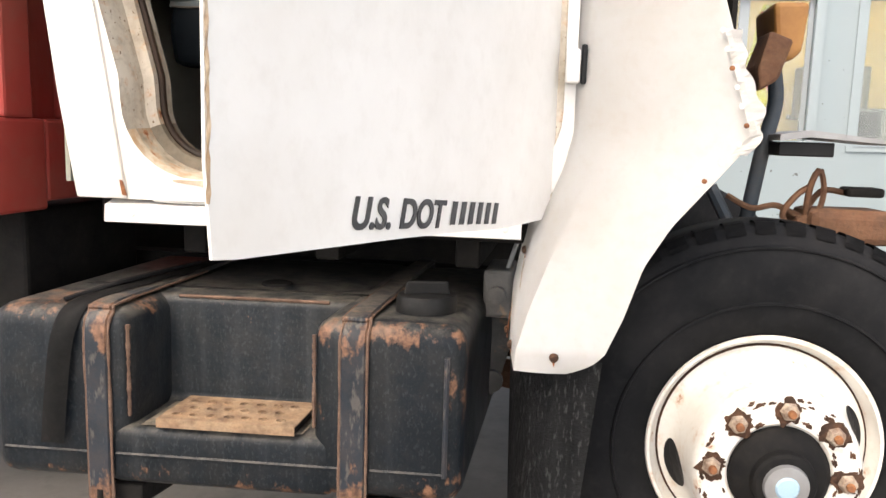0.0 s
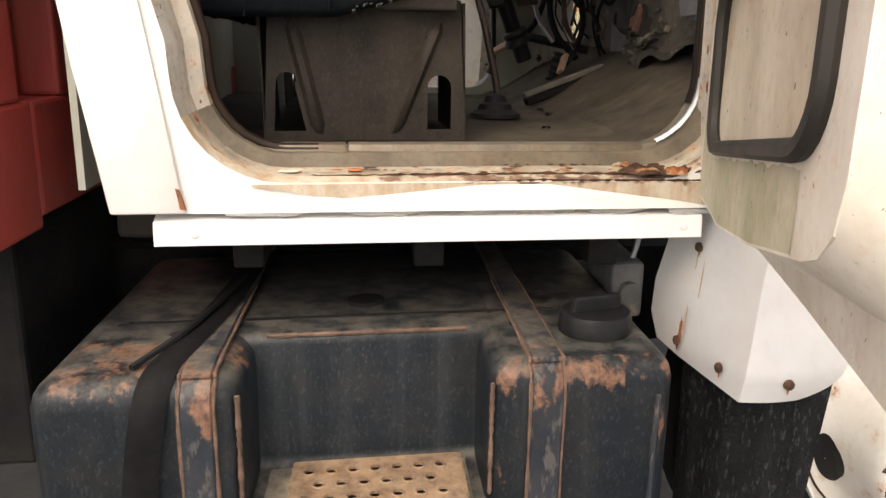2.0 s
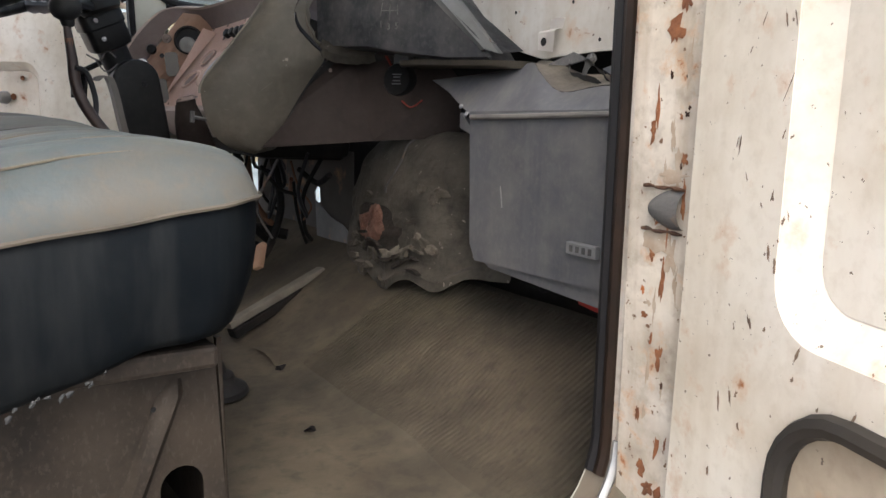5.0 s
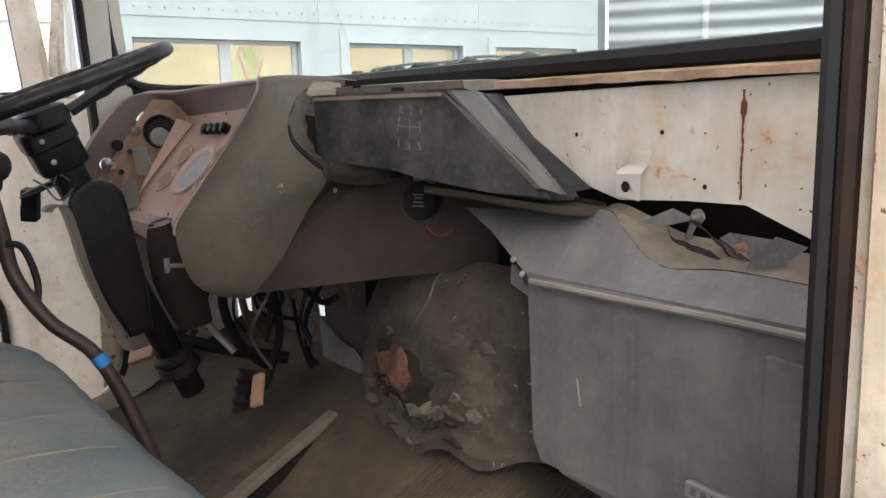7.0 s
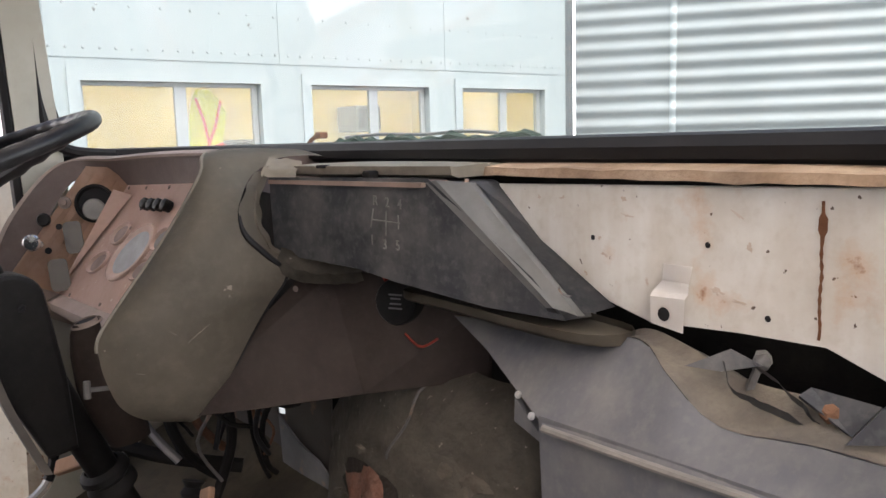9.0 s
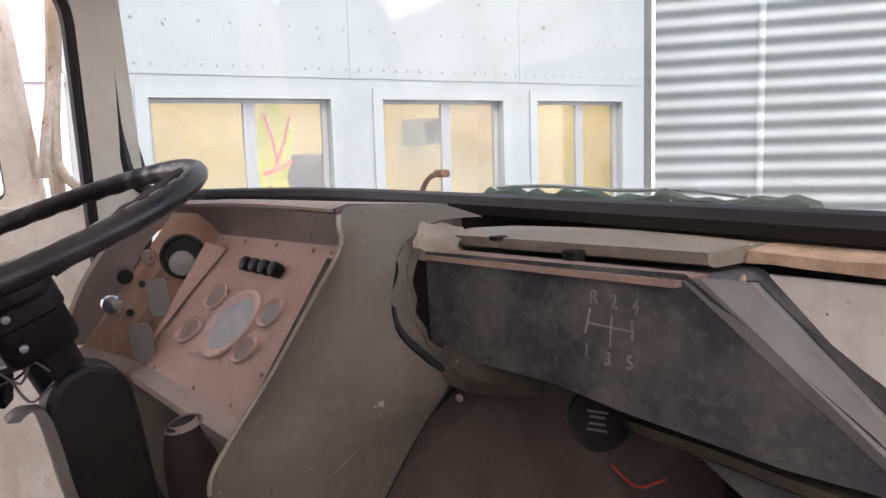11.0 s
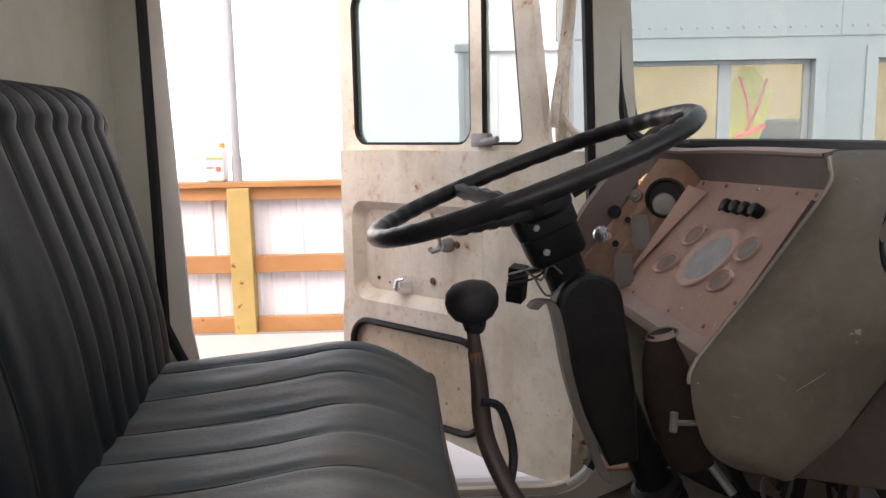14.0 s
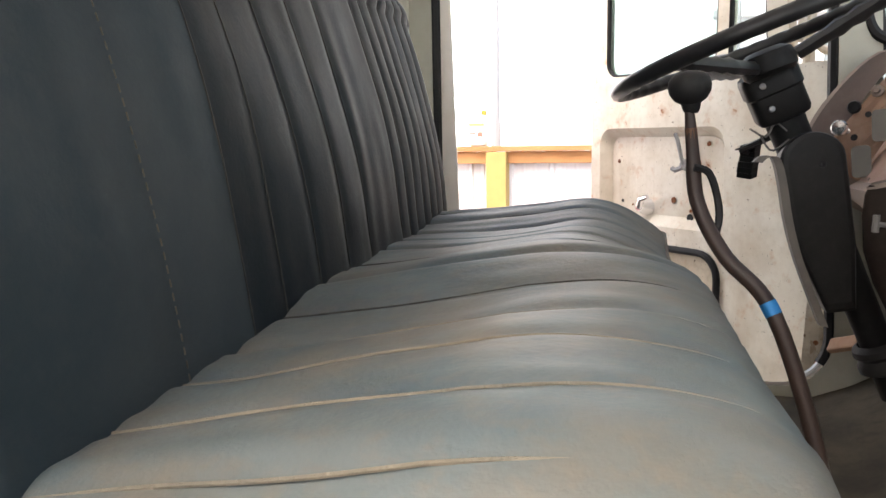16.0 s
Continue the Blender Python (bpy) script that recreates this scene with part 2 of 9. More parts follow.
TANK = mat("black_tank_paint_with_rust", (0.0045, 0.0068, 0.0092), 0.42, mottle=((0.009, 0.012, 0.016), 0.8, 9.0), streak=((0.045, 0.051, 0.056), 0.34, 24.0), dirt=((0.035, 0.032, 0.028), 0.36, 12.0), fleck=((0.11, 0.12, 0.12), 0.12, 170.0, 0.5), bump=(60, 0.14), spec=0.22, settled=((0.125, 0.113, 0.094), 0.62, 24.0), zones=((2, 0.80, 0.875, -0.30, 0.06, 0.36, 1.60, 1.50), (2, 0.84, 0.90, -1.0, -0.30, 0.26, 1.70, 1.64), (1, 1.60, 1.45, -0.285, -0.205, 0.14, 1.70, 1.60), (2, 0.59, 0.47, -1.0, 0.06, 0.30, 1.70, 1.60), (0, -0.01, 0.03, -0.14, 0.06, 0.20, 1.70, 1.50)))
STRAP = mat("rusted_tank_strap", (0.011, 0.015, 0.020), 0.5, mottle=((0.025, 0.031, 0.040), 0.8, 8.0), dirt=((0.07, 0.05, 0.038), 0.28, 16.0), fleck=((0.15, 0.13, 0.11), 0.4, 60.0, 0.3), bump=(70, 0.2), settled=((0.15, 0.125, 0.095), 0.7, 16.0), zones=((2, 0.76, 0.86, -1.0, 0.06, 0.24, 1.66, 1.52), (2, 0.62, 0.50, -1.0, 0.06, 0.26, 1.66, 1.52)))
TREAD = mat("rusted_step_tread", (0.26, 0.160, 0.09), 0.85, mottle=((0.32, 0.235, 0.150), 0.9, 24.0), dirt=((0.085, 0.050, 0.034), 0.7, 26.0), bump=(80, 0.3))
STEPDUST = mat("tan_dust_on_step", (0.17, 0.145, 0.105), 0.9, mottle=((0.27, 0.235, 0.18), 0.9, 22.0), dirt=((0.03, 0.028, 0.025), 0.6, 16.0), bump=(90, 0.5))
EDGERUST = mat("pinkish_brown_edge_rust", (0.11, 0.066, 0.048), 0.9, mottle=((0.20, 0.13, 0.09), 0.9, 40.0), dirt=((0.05, 0.03, 0.022), 0.6, 25.0), bump=(80, 0.5))
RUBBER = mat("black_rubber", (0.008, 0.008, 0.0085), 0.62, mottle=((0.016, 0.0155, 0.015), 0.8, 12.0), dirt=((0.055, 0.05, 0.045), 0.25, 6.0), bump=(50, 0.12), spec=0.22)
FLAP = mat("scuffed_rubber_flap", (0.008, 0.0083, 0.009), 0.5, mottle=((0.017, 0.017, 0.018), 0.8, 20.0), streak=((0.045, 0.045, 0.045), 0.4, 25.0), fleck=((0.11, 0.11, 0.11), 0.5, 130.0, 0.3), bump=(110, 0.5), spec=0.22)
TYRE = mat("tyre_rubber", (0.0045, 0.005, 0.0058), 0.7, mottle=((0.013, 0.013, 0.014), 0.8, 7.0), dirt=((0.045, 0.042, 0.04), 0.25, 4.0), bump=(45, 0.1), spec=0.10)
RIM = mat("chipped_white_rim_paint", (0.74, 0.72, 0.67), 0.4, mottle=((0.64, 0.61, 0.55), 0.5, 6.0), dirt=((0.45, 0.36, 0.25), 0.25, 9.0), rust=(0.17, 22.0), bump=(40, 0.05))
RED = mat("red_dump_body_paint", (0.34, 0.045, 0.035), 0.5, mottle=((0.26, 0.03, 0.026), 0.7, 3.0), streak=((0.42, 0.13, 0.09), 0.4, 10.0), dirt=((0.22, 0.10, 0.07), 0.4, 3.0), bump=(25, 0.06))
CHASSIS = mat("grimy_black_chassis", (0.006, 0.006, 0.0065), 0.75, mottle=((0.014, 0.013, 0.012), 0.8, 10.0), dirt=((0.035, 0.03, 0.024), 0.35, 5.0), bump=(60, 0.25), spec=0.12)
GREASE = mat("greasy_grey_casting", (0.07, 0.07, 0.068), 0.7, mottle=((0.14, 0.13, 0.12), 0.8, 15.0), rust=(0.2, 15.0), bump=(60, 0.3))
RUSTCAST = mat("rust_brown_casting", (0.12, 0.055, 0.03), 0.85, mottle=((0.20, 0.11, 0.06), 0.8, 18.0), dirt=((0.04, 0.025, 0.02), 0.6, 10.0), bump=(60, 0.4))
TUBEBLUE = mat("blue_black_frame_tube", (0.03, 0.042, 0.055), 0.5, mottle=((0.06, 0.07, 0.08), 0.6, 14.0), dirt=((0.10, 0.08, 0.06), 0.3, 9.0))
FLOORMAT = mat("dusty_olive_floor_mat", (0.060, 0.049, 0.035), 0.9, mottle=((0.112, 0.096, 0.070), 0.9, 4.5), dirt=((0.026, 0.025, 0.021), 0.80, 3.4), bump=(55, 0.25), spec=0.15)
RIBMAT = mat("ribbed_dusty_floor_mat", (0.050, 0.041, 0.029), 0.9, mottle=((0.098, 0.082, 0.059), 0.9, 4.5), dirt=((0.022, 0.020, 0.016), 0.8, 3.4), bump=(55, 0.2), spec=0.15)
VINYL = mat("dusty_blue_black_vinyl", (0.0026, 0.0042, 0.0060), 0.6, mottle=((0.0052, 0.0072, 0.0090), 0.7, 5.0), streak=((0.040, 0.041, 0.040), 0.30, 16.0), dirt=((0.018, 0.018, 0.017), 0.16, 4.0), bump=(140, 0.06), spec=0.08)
# cushion top, in a much paler tone than the near-black sides
VINYLTOP = mat("pale_dusty_seat_vinyl", (0.032, 0.055, 0.066), 0.54, mottle=((0.074, 0.096, 0.103), 0.9, 6.5), dirt=((0.112, 0.091, 0.064), 0.70, 5.5), streak=((0.125, 0.116, 0.095), 0.3, 5.0), bump=(150, 0.14), spec=0.42)
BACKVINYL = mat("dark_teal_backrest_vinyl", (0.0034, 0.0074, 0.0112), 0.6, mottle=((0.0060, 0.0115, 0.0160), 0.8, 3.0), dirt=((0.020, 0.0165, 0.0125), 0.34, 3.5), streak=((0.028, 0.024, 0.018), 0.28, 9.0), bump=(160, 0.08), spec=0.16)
# the same backrest vinyl, far paler: light from the passenger door is in its colour
BACKLIT = mat("dusty_door_lit_blue_vinyl", (0.0190, 0.0310, 0.0390), 0.65, mottle=((0.0310, 0.0430, 0.0500), 0.8, 5.0), dirt=((0.046, 0.051, 0.052), 0.40, 4.5), streak=((0.010, 0.016, 0.020), 0.3, 8.0), bump=(160, 0.08), spec=0.16)
STITCH = mat("dull_brown_stitching", (0.085, 0.072, 0.052), 0.8, mottle=((0.045, 0.042, 0.036), 0.9, 30.0))
PIPING = mat("worn_dark_seat_piping", (0.055, 0.050, 0.042), 0.7, mottle=((0.13, 0.11, 0.085), 0.9, 9.0), bump=(90, 0.2))
SEAMTAN = mat("tan_seat_stitching", (0.185, 0.158, 0.115), 0.8, mottle=((0.10, 0.095, 0.08), 0.9, 12.0), bump=(200, 0.6))
SEAMDARK = mat("dark_seat_stitching", (0.022, 0.024, 0.024), 0.7, mottle=((0.06, 0.052, 0.04), 0.6, 9.0), bump=(200, 0.6))
SEATBASE = mat("dirty_brown_steel_seat_base", (0.0125, 0.0102, 0.0086), 0.65, mottle=((0.030, 0.0245, 0.0200), 0.8, 8.0), streak=((0.050, 0.041, 0.032), 0.45, 9.0), dirt=((0.052, 0.041, 0.030), 0.5, 10.0), fleck=((0.11, 0.095, 0.075), 0.14, 190.0, 0.5), bump=(50, 0.2), spec=0.2)
OLIVE = mat("dusty_olive_dash_plastic", (0.128, 0.113, 0.086), 0.55, mottle=((0.215, 0.192, 0.150), 0.8, 4.0), dirt=((0.32, 0.285, 0.22), 0.40, 5.0), streak=((0.085, 0.075, 0.06), 0.35, 7.0), chips=((0.44, 0.38, 0.30), 0.03, 25.0), bump=(200, 0.05))
BROWNPANEL = mat("dark_brown_fibre_panel", (0.0175, 0.0120, 0.0102), 0.7, mottle=((0.031, 0.0220, 0.0182), 0.8, 6.0), dirt=((0.058, 0.047, 0.037), 0.34, 9.0), bump=(90, 0.1), spec=0.2)
CLUSTER = mat("dusty_pink_brown_cluster", (0.55, 0.39, 0.32), 0.65, mottle=((0.63, 0.48, 0.41), 0.8, 6.0), dirt=((0.44, 0.28, 0.20), 0.45, 7.0), chips=((0.70, 0.62, 0.55), 0.05, 60.0), bump=(120, 0.05))
WOODGRAIN = mat("worn_woodgrain_panel", (0.42, 0.275, 0.195), 0.6, mottle=((0.50, 0.365, 0.28), 0.8, 10.0), dirt=((0.30, 0.165, 0.095), 0.5, 9.0))
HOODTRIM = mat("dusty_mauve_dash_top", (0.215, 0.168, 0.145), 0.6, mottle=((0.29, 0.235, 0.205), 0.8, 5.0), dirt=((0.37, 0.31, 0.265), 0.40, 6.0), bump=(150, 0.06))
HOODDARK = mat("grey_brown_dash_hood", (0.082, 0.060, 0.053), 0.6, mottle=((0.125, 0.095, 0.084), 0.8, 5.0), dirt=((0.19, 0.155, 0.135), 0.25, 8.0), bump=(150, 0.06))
DULLSCREW = mat("dull_brown_screw", (0.15, 0.115, 0.095), 0.55, mottle=((0.26, 0.21, 0.18), 0.7, 40.0))
BLACKPL = mat("dusty_black_plastic", (0.0055, 0.0056, 0.006), 0.45, mottle=((0.012, 0.0118, 0.0115), 0.8, 9.0), dirt=((0.045, 0.042, 0.037), 0.22, 7.0), bump=(120, 0.05), spec=0.18)
WHEELPL = mat("black_steering_wheel_plastic", (0.006, 0.0065, 0.008), 0.33, mottle=((0.02, 0.02, 0.022), 0.8, 9.0), dirt=((0.07, 0.068, 0.06), 0.15, 9.0))
DUCT = mat("scuffed_black_duct", (0.023, 0.0245, 0.028), 0.5, mottle=((0.050, 0.052, 0.057), 0.9, 6.0), dirt=((0.19, 0.18, 0.165), 0.40, 10.0), streak=((0.09, 0.088, 0.082), 0.3, 22.0), bump=(60, 0.06), spec=0.25)
DUCTEDGE = mat("bare_grey_duct_edge", (0.26, 0.26, 0.25), 0.55, mottle=((0.14, 0.14, 0.13), 0.8, 8.0), bump=(60, 0.1))
GREYBOX = mat("dusty_slate_grey_heater_plastic", (0.070, 0.073, 0.083), 0.6, mottle=((0.115, 0.115, 0.122), 0.9, 6.0), dirt=((0.22, 0.205, 0.18), 0.36, 9.0), streak=((0.17, 0.165, 0.155), 0.35, 20.0), bump=(90, 0.06))
INSUL = mat("torn_grimy_insulation_cover", (0.060, 0.053, 0.042), 0.9, mottle=((0.105, 0.095, 0.075), 0.9, 8.0), dirt=((0.022, 0.019, 0.016), 0.6, 7.0), chips=((0.20, 0.18, 0.15), 0.2, 60.0), bump=(45, 0.6))
TORN = mat("bare_orange_fibre", (0.180, 0.078, 0.051), 0.95, mottle=((0.216, 0.132, 0.096), 0.9, 25.0), dirt=((0.060, 0.030, 0.024), 0.6, 20.0), bump=(80, 0.8))
BLACKSEAL = mat("brown_black_door_seal", (0.010, 0.0070, 0.0052), 0.5, mottle=((0.035, 0.020, 0.012), 0.7, 10.0), streak=((0.06, 0.035, 0.02), 0.3, 14.0), bump=(60, 0.1), spec=0.2)
# black rubber; also colours the sheet that darkens the holes of the step tread
GASKET_SHADE = mat("black_gasket_and_shade", (0.008, 0.008, 0.009), 0.5, mottle=((0.016, 0.015, 0.015), 0.8, 9.0), spec=0.22)
CHROME = mat("chrome", (0.75, 0.75, 0.76), 0.15, 1.0)
ALU = mat("dull_aluminium_trim", (0.36, 0.36, 0.355), 0.45, 0.9, mottle=((0.40, 0.38, 0.34), 0.6, 14.0))
STEEL = mat("grey_zinc_steel", (0.33, 0.33, 0.33), 0.5, 0.6, mottle=((0.22, 0.21, 0.20), 0.6, 14.0))
GAUGE = mat("dusty_gauge_glass", (0.27, 0.28, 0.29), 0.5, mottle=((0.17, 0.17, 0.17), 0.8, 30.0))
BLUETAPE = mat("blue_tape", (0.02, 0.17, 0.42), 0.5)
WOODBARE = mat("bare_pedal_wood", (0.42, 0.27, 0.18), 0.8, mottle=((0.32, 0.19, 0.12), 0.7, 20.0))
GREENRUB = mat("mossy_green_black_wiper", (0.018, 0.035, 0.026), 0.7, mottle=((0.05, 0.085, 0.06), 0.8, 22.0), chips=((0.4, 0.42, 0.38), 0.35, 50.0), bump=(60, 0.3))
LETTER = mat("faded_black_lettering", (0.03, 0.03, 0.032), 0.5, mottle=((0.10, 0.10, 0.10), 0.6, 25.0))
CHALK = mat("chalk_grey_mark", (0.20, 0.195, 0.18), 0.9, mottle=((0.06, 0.06, 0.055), 0.8, 60.0))
ORANGE = mat("orange_rust_stain", (0.42, 0.15, 0.05), 0.8, mottle=((0.30, 0.10, 0.04), 0.7, 30.0))
MOSS = mat("green_mossy_cream_paint", (0.60, 0.55, 0.42), 0.8, mottle=((0.42, 0.40, 0.25), 0.8, 6.0), streak=((0.40, 0.28, 0.15), 0.35, 14.0), dirt=((0.24, 0.23, 0.11), 0.60, 6.0), chips=((0.10, 0.06, 0.035), 0.15, 40.0), bump=(60, 0.25))
CONCRETE = mat("grey_concrete", (0.235, 0.222, 0.205), 0.85, mottle=((0.17, 0.16, 0.148), 0.8, 0.9), dirt=((0.09, 0.085, 0.075), 0.55, 1.6), bump=(35, 0.12))
SLAB = mat("pale_concrete_slab", (0.50, 0.48, 0.46), 0.85, mottle=((0.42, 0.40, 0.38), 0.7, 1.2), bump=(30, 0.1))
PINE = mat("orange_pine_board", (0.46, 0.24, 0.10), 0.65, mottle=((0.36, 0.17, 0.065), 0.7, 5.0), chips=((0.15, 0.06, 0.03), 0.12, 9.0), vary=0.15, bump=(60, 0.1))
POSTWOOD = mat("treated_yellow_post", (0.44, 0.33, 0.12), 0.7, mottle=((0.35, 0.25, 0.09), 0.7, 6.0), chips=((0.16, 0.09, 0.04), 0.12, 10.0), bump=(60, 0.1))
SIDING = mat("white_steel_siding", (0.74, 0.74, 0.77), 0.45, mottle=((0.68, 0.68, 0.72), 0.6, 1.5), bump=(20, 0.02))
OFFICE = mat("pale_blue_grey_wall_sheet", (0.26, 0.31, 0.325), 0.5, mottle=((0.26, 0.31, 0.325), 0.7, 1.1), streak=((0.27, 0.30, 0.31), 0.25, 5.0), chips=((0.10, 0.10, 0.10), 0.08, 11.0), bump=(16, 0.03))
OFFTRIM = mat("white_window_trim", (0.285, 0.335, 0.35), 0.45, mottle=((0.26, 0.305, 0.32), 0.6, 3.0))
GALV = mat("galvanised_steel", (0.20, 0.235, 0.25), 0.5, 0.2, mottle=((0.15, 0.18, 0.19), 0.7, 1.6), dirt=((0.15, 0.145, 0.13), 0.2, 1.5))
ROOMWALL = mat("pale_yellow_room_wall", (0.74, 0.60, 0.29), 0.7, mottle=((0.66, 0.53, 0.25), 0.6, 1.5))
DARKGREY = mat("dark_grey_cabinet", (0.14, 0.145, 0.15), 0.6, mottle=((0.20, 0.20, 0.20), 0.6, 5.0))
GREYFRAME = mat("grey_aluminium_mullion", (0.30, 0.33, 0.34), 0.5, 0.3)
HIVIS = mat("hi_vis_yellow_cloth", (0.80, 0.82, 0.03), 0.8, mottle=((0.72, 0.66, 0.02), 0.7, 9.0))
HIVISRED = mat("hi_vis_orange_cloth", (0.75, 0.10, 0.04), 0.8)
CARTON = mat("white_jug_plastic", (0.72, 0.72, 0.68), 0.4)
LABELRED = mat("red_label_print", (0.50, 0.16, 0.12), 0.5)
LABELGREEN = mat("green_label_print", (0.35, 0.42, 0.16), 0.5)
PIPE = mat("grey_galvanised_pipe", (0.42, 0.43, 0.44), 0.45, 0.5, mottle=((0.33, 0.33, 0.34), 0.6, 6.0))
GLASS = glass_mat("windscreen_glass", (0.90, 0.97, 0.96), 0.10)
DOORGLASS = glass_mat("tinted_door_glass", (0.47, 0.535, 0.525), 0.06, (0.45, 0.55, 0.54))
PANEGLASS = glass_mat("office_window_glass", (0.93, 0.95, 0.92), 0.06)

# ---- building helpers ----
# the truck's passenger side stands four degrees askew to the office wall: turn, about which x, up to which x, and shift of the parts that follow
SET = None
CAB_SET = (0.07, -0.459, -0.15, (0, 0, 0))


def bm_new():
    return bmesh.new()


def thing(name, base, label, category, group="", kind=""):
    ob = new(name)
    ob.empty_display_size = 0.1
    ob.location = base
    tagged(ob, label, category, group, kind)
    return ob


def part(name, bm, material, parent=None, label="", smooth=False):
    """Links a bmesh, modelled in world places, as one mesh object under a thing or a part."""
    me = bpy.data.meshes.new(name)
    if SET:
        yaw, pivot, most, off = SET
        for v in bm.verts:
            v.co.y += yaw * (min(v.co.x, most) - pivot)
            v.co += Vector(off)
    bmesh.ops.recalc_face_normals(bm, faces=bm.faces)
    bm.to_mesh(me)
    bm.free()
    me.materials.append(material)
    if smooth:
        for p in me.polygons:
            p.use_smooth = True
        me.set_sharp_from_angle(angle=radians(38))
    ob = new(name, me)
    if parent is not None:
        ob.parent = parent
        at = parent.location.copy()
        if parent.parent is not None:
            at = Vector((0, 0, 0))
        ob.matrix_parent_inverse = Matrix.Translation(-at) if parent.parent is None else Matrix()
    if label:
        tagged(ob, label)
    return ob


def setting(name, bm, material, label, category, smooth=False):
    ob = part(name, bm, material, None, "", smooth)
    return tagged(ob, label, category, kind="structure")


def box(bm, lo, hi, bev=0.0, seg=2, m=None):
    r = bmesh.ops.create_cube(bm, size=1.0)
    lo, hi = Vector(lo), Vector(hi)
    for v in r["verts"]:
        v.co = Vector([(lo[k] + hi[k]) / 2 + v.co[k] * (hi[k] - lo[k]) for k in range(3)])
    vs = r["verts"]
    if bev:
        es = list({e for v in vs for e in v.link_edges})
        out = bmesh.ops.bevel(bm, geom=es, offset=bev, segments=seg, affect="EDGES", profile=0.5)
        vs = list({v for f in out["faces"] for v in f.verts} | {v for v in vs if v.is_valid})
    if m is not None:
        for v in vs:
            v.co = m @ v.co
    return vs


def prism(bm, pts, axis, a, b, bev=0.0, seg=2, m=None):
    """A polygon of two coordinates pushed along the third axis from a to b."""
    def at(p, s):
        return {"x": (s, p[0], p[1]), "y": (p[0], s, p[1]), "z": (p[0], p[1], s)}[axis]
    lo = [bm.verts.new(at(p, a)) for p in pts]
    hi = [bm.verts.new(at(p, b)) for p in pts]
    n = len(pts)
    faces = [bm.faces.new(lo), bm.faces.new(hi[::-1])]
    for k in range(n):
        faces.append(bm.faces.new((lo[k], lo[(k + 1) % n], hi[(k + 1) % n], hi[k])))
    vs = lo + hi
    if bev:
        es = list({e for f in faces for e in f.edges})
        out = bmesh.ops.bevel(bm, geom=es, offset=bev, segments=seg, affect="EDGES", profile=0.5)
        vs = list({v for f in out["faces"] for v in f.verts} | {v for v in vs if v.is_valid})
    if m is not None:
        for v in vs:
            v.co = m @ v.co
    return vs


def loft(bm, rows, wrap=False, close=False, cap=False):
    """A skin over rows of points of equal number; wrap joins each row's ends, close joins the last row to the first."""
    grid = [[bm.verts.new(p) for p in row] for row in rows]
    n, k = len(grid), len(grid[0])
    for i in range(n if close else n - 1):
        a, b = grid[i], grid[(i + 1) % n]
        for j in range(k if wrap else k - 1):
            bm.faces.new((a[j], a[(j + 1) % k], b[(j + 1) % k], b[j]))
    if cap:
        bm.faces.new(grid[0][::-1])
        bm.faces.new(grid[-1])
    return grid


def tube(bm, pts, r, n=8, closed=False, squash=1.0):
    pts = [Vector(p) for p in pts]
    rows, up = [], None
    m = len(pts)
    for i, p in enumerate(pts):
        if closed:
            d = pts[(i + 1) % m] - pts[i - 1]
        else:
            d = pts[min(i + 1, m - 1)] - pts[max(i - 1, 0)]
        d.normalize()
        if up is None:
            up = d.orthogonal().normalized()
        up = (up - d * up.dot(d)).normalized()
        side = d.cross(up)
        rad = r[i] if isinstance(r, (list, tuple)) else r
        rows.append([p + (up * math.cos(2 * math.pi * j / n) + side * squash * math.sin(2 * math.pi * j / n)) * rad for j in range(n)])
    return loft(bm, rows, wrap=True, close=closed, cap=not closed)


def lathe(bm, profile, m, n=32, cap=False):
    """Turns (radius, height) pairs round the local z axis of m."""
    rows = [[m @ Vector((r * math.cos(2 * math.pi * j / n), r * math.sin(2 * math.pi * j / n), h)) for j in range(n)] for r, h in profile]
    return loft(bm, rows, wrap=True, cap=cap)


def circle(cx, cy, r, n=16, squash=1.0):
    return [(cx + r * math.cos(2 * math.pi * k / n), cy + r * squash * math.sin(2 * math.pi * k / n)) for k in range(n)]


def rrect(x0, y0, x1, y1, r, n=5):
    """A rounded rectangle, counter-clockwise; r: one radius or four (low left, low right, high right, high left)."""
    rr = r if isinstance(r, (list, tuple)) else (r,) * 4
    pts = []
    for (cx, cy, a), q in zip(((x0, y0, 180), (x1, y0, 270), (x1, y1, 0), (x0, y1, 90)), rr):
        ox = cx + q * (1 if cx == x0 else -1)
        oy = cy + q * (1 if cy == y0 else -1)
        for k in range(n + 1):
            t = radians(a + 90 * k / n)
            pts.append((ox + q * math.cos(t), oy + q * math.sin(t)))
    return pts


def plate(bm, outer, holes, m, th):
    """A flat sheet with holes in the xy plane of m, th thick along its z."""
    edges = []
    for loop in (outer, *holes):
        vs = [bm.verts.new(m @ Vector((p[0], p[1], 0))) for p in loop]
        edges += [bm.edges.new((vs[k], vs[(k + 1) % len(vs)])) for k in range(len(vs))]
    made = bmesh.ops.triangle_fill(bm, use_beauty=True, use_dissolve=False, edges=edges, normal=m.to_3x3() @ Vector((0, 0, 1)))
    faces = [g for g in made["geom"] if isinstance(g, bmesh.types.BMFace)]
    ext = bmesh.ops.extrude_face_region(bm, geom=faces)
    off = m.to_3x3() @ Vector((0, 0, th))
    for g in ext["geom"]:
        if isinstance(g, bmesh.types.BMVert):
            g.co += off


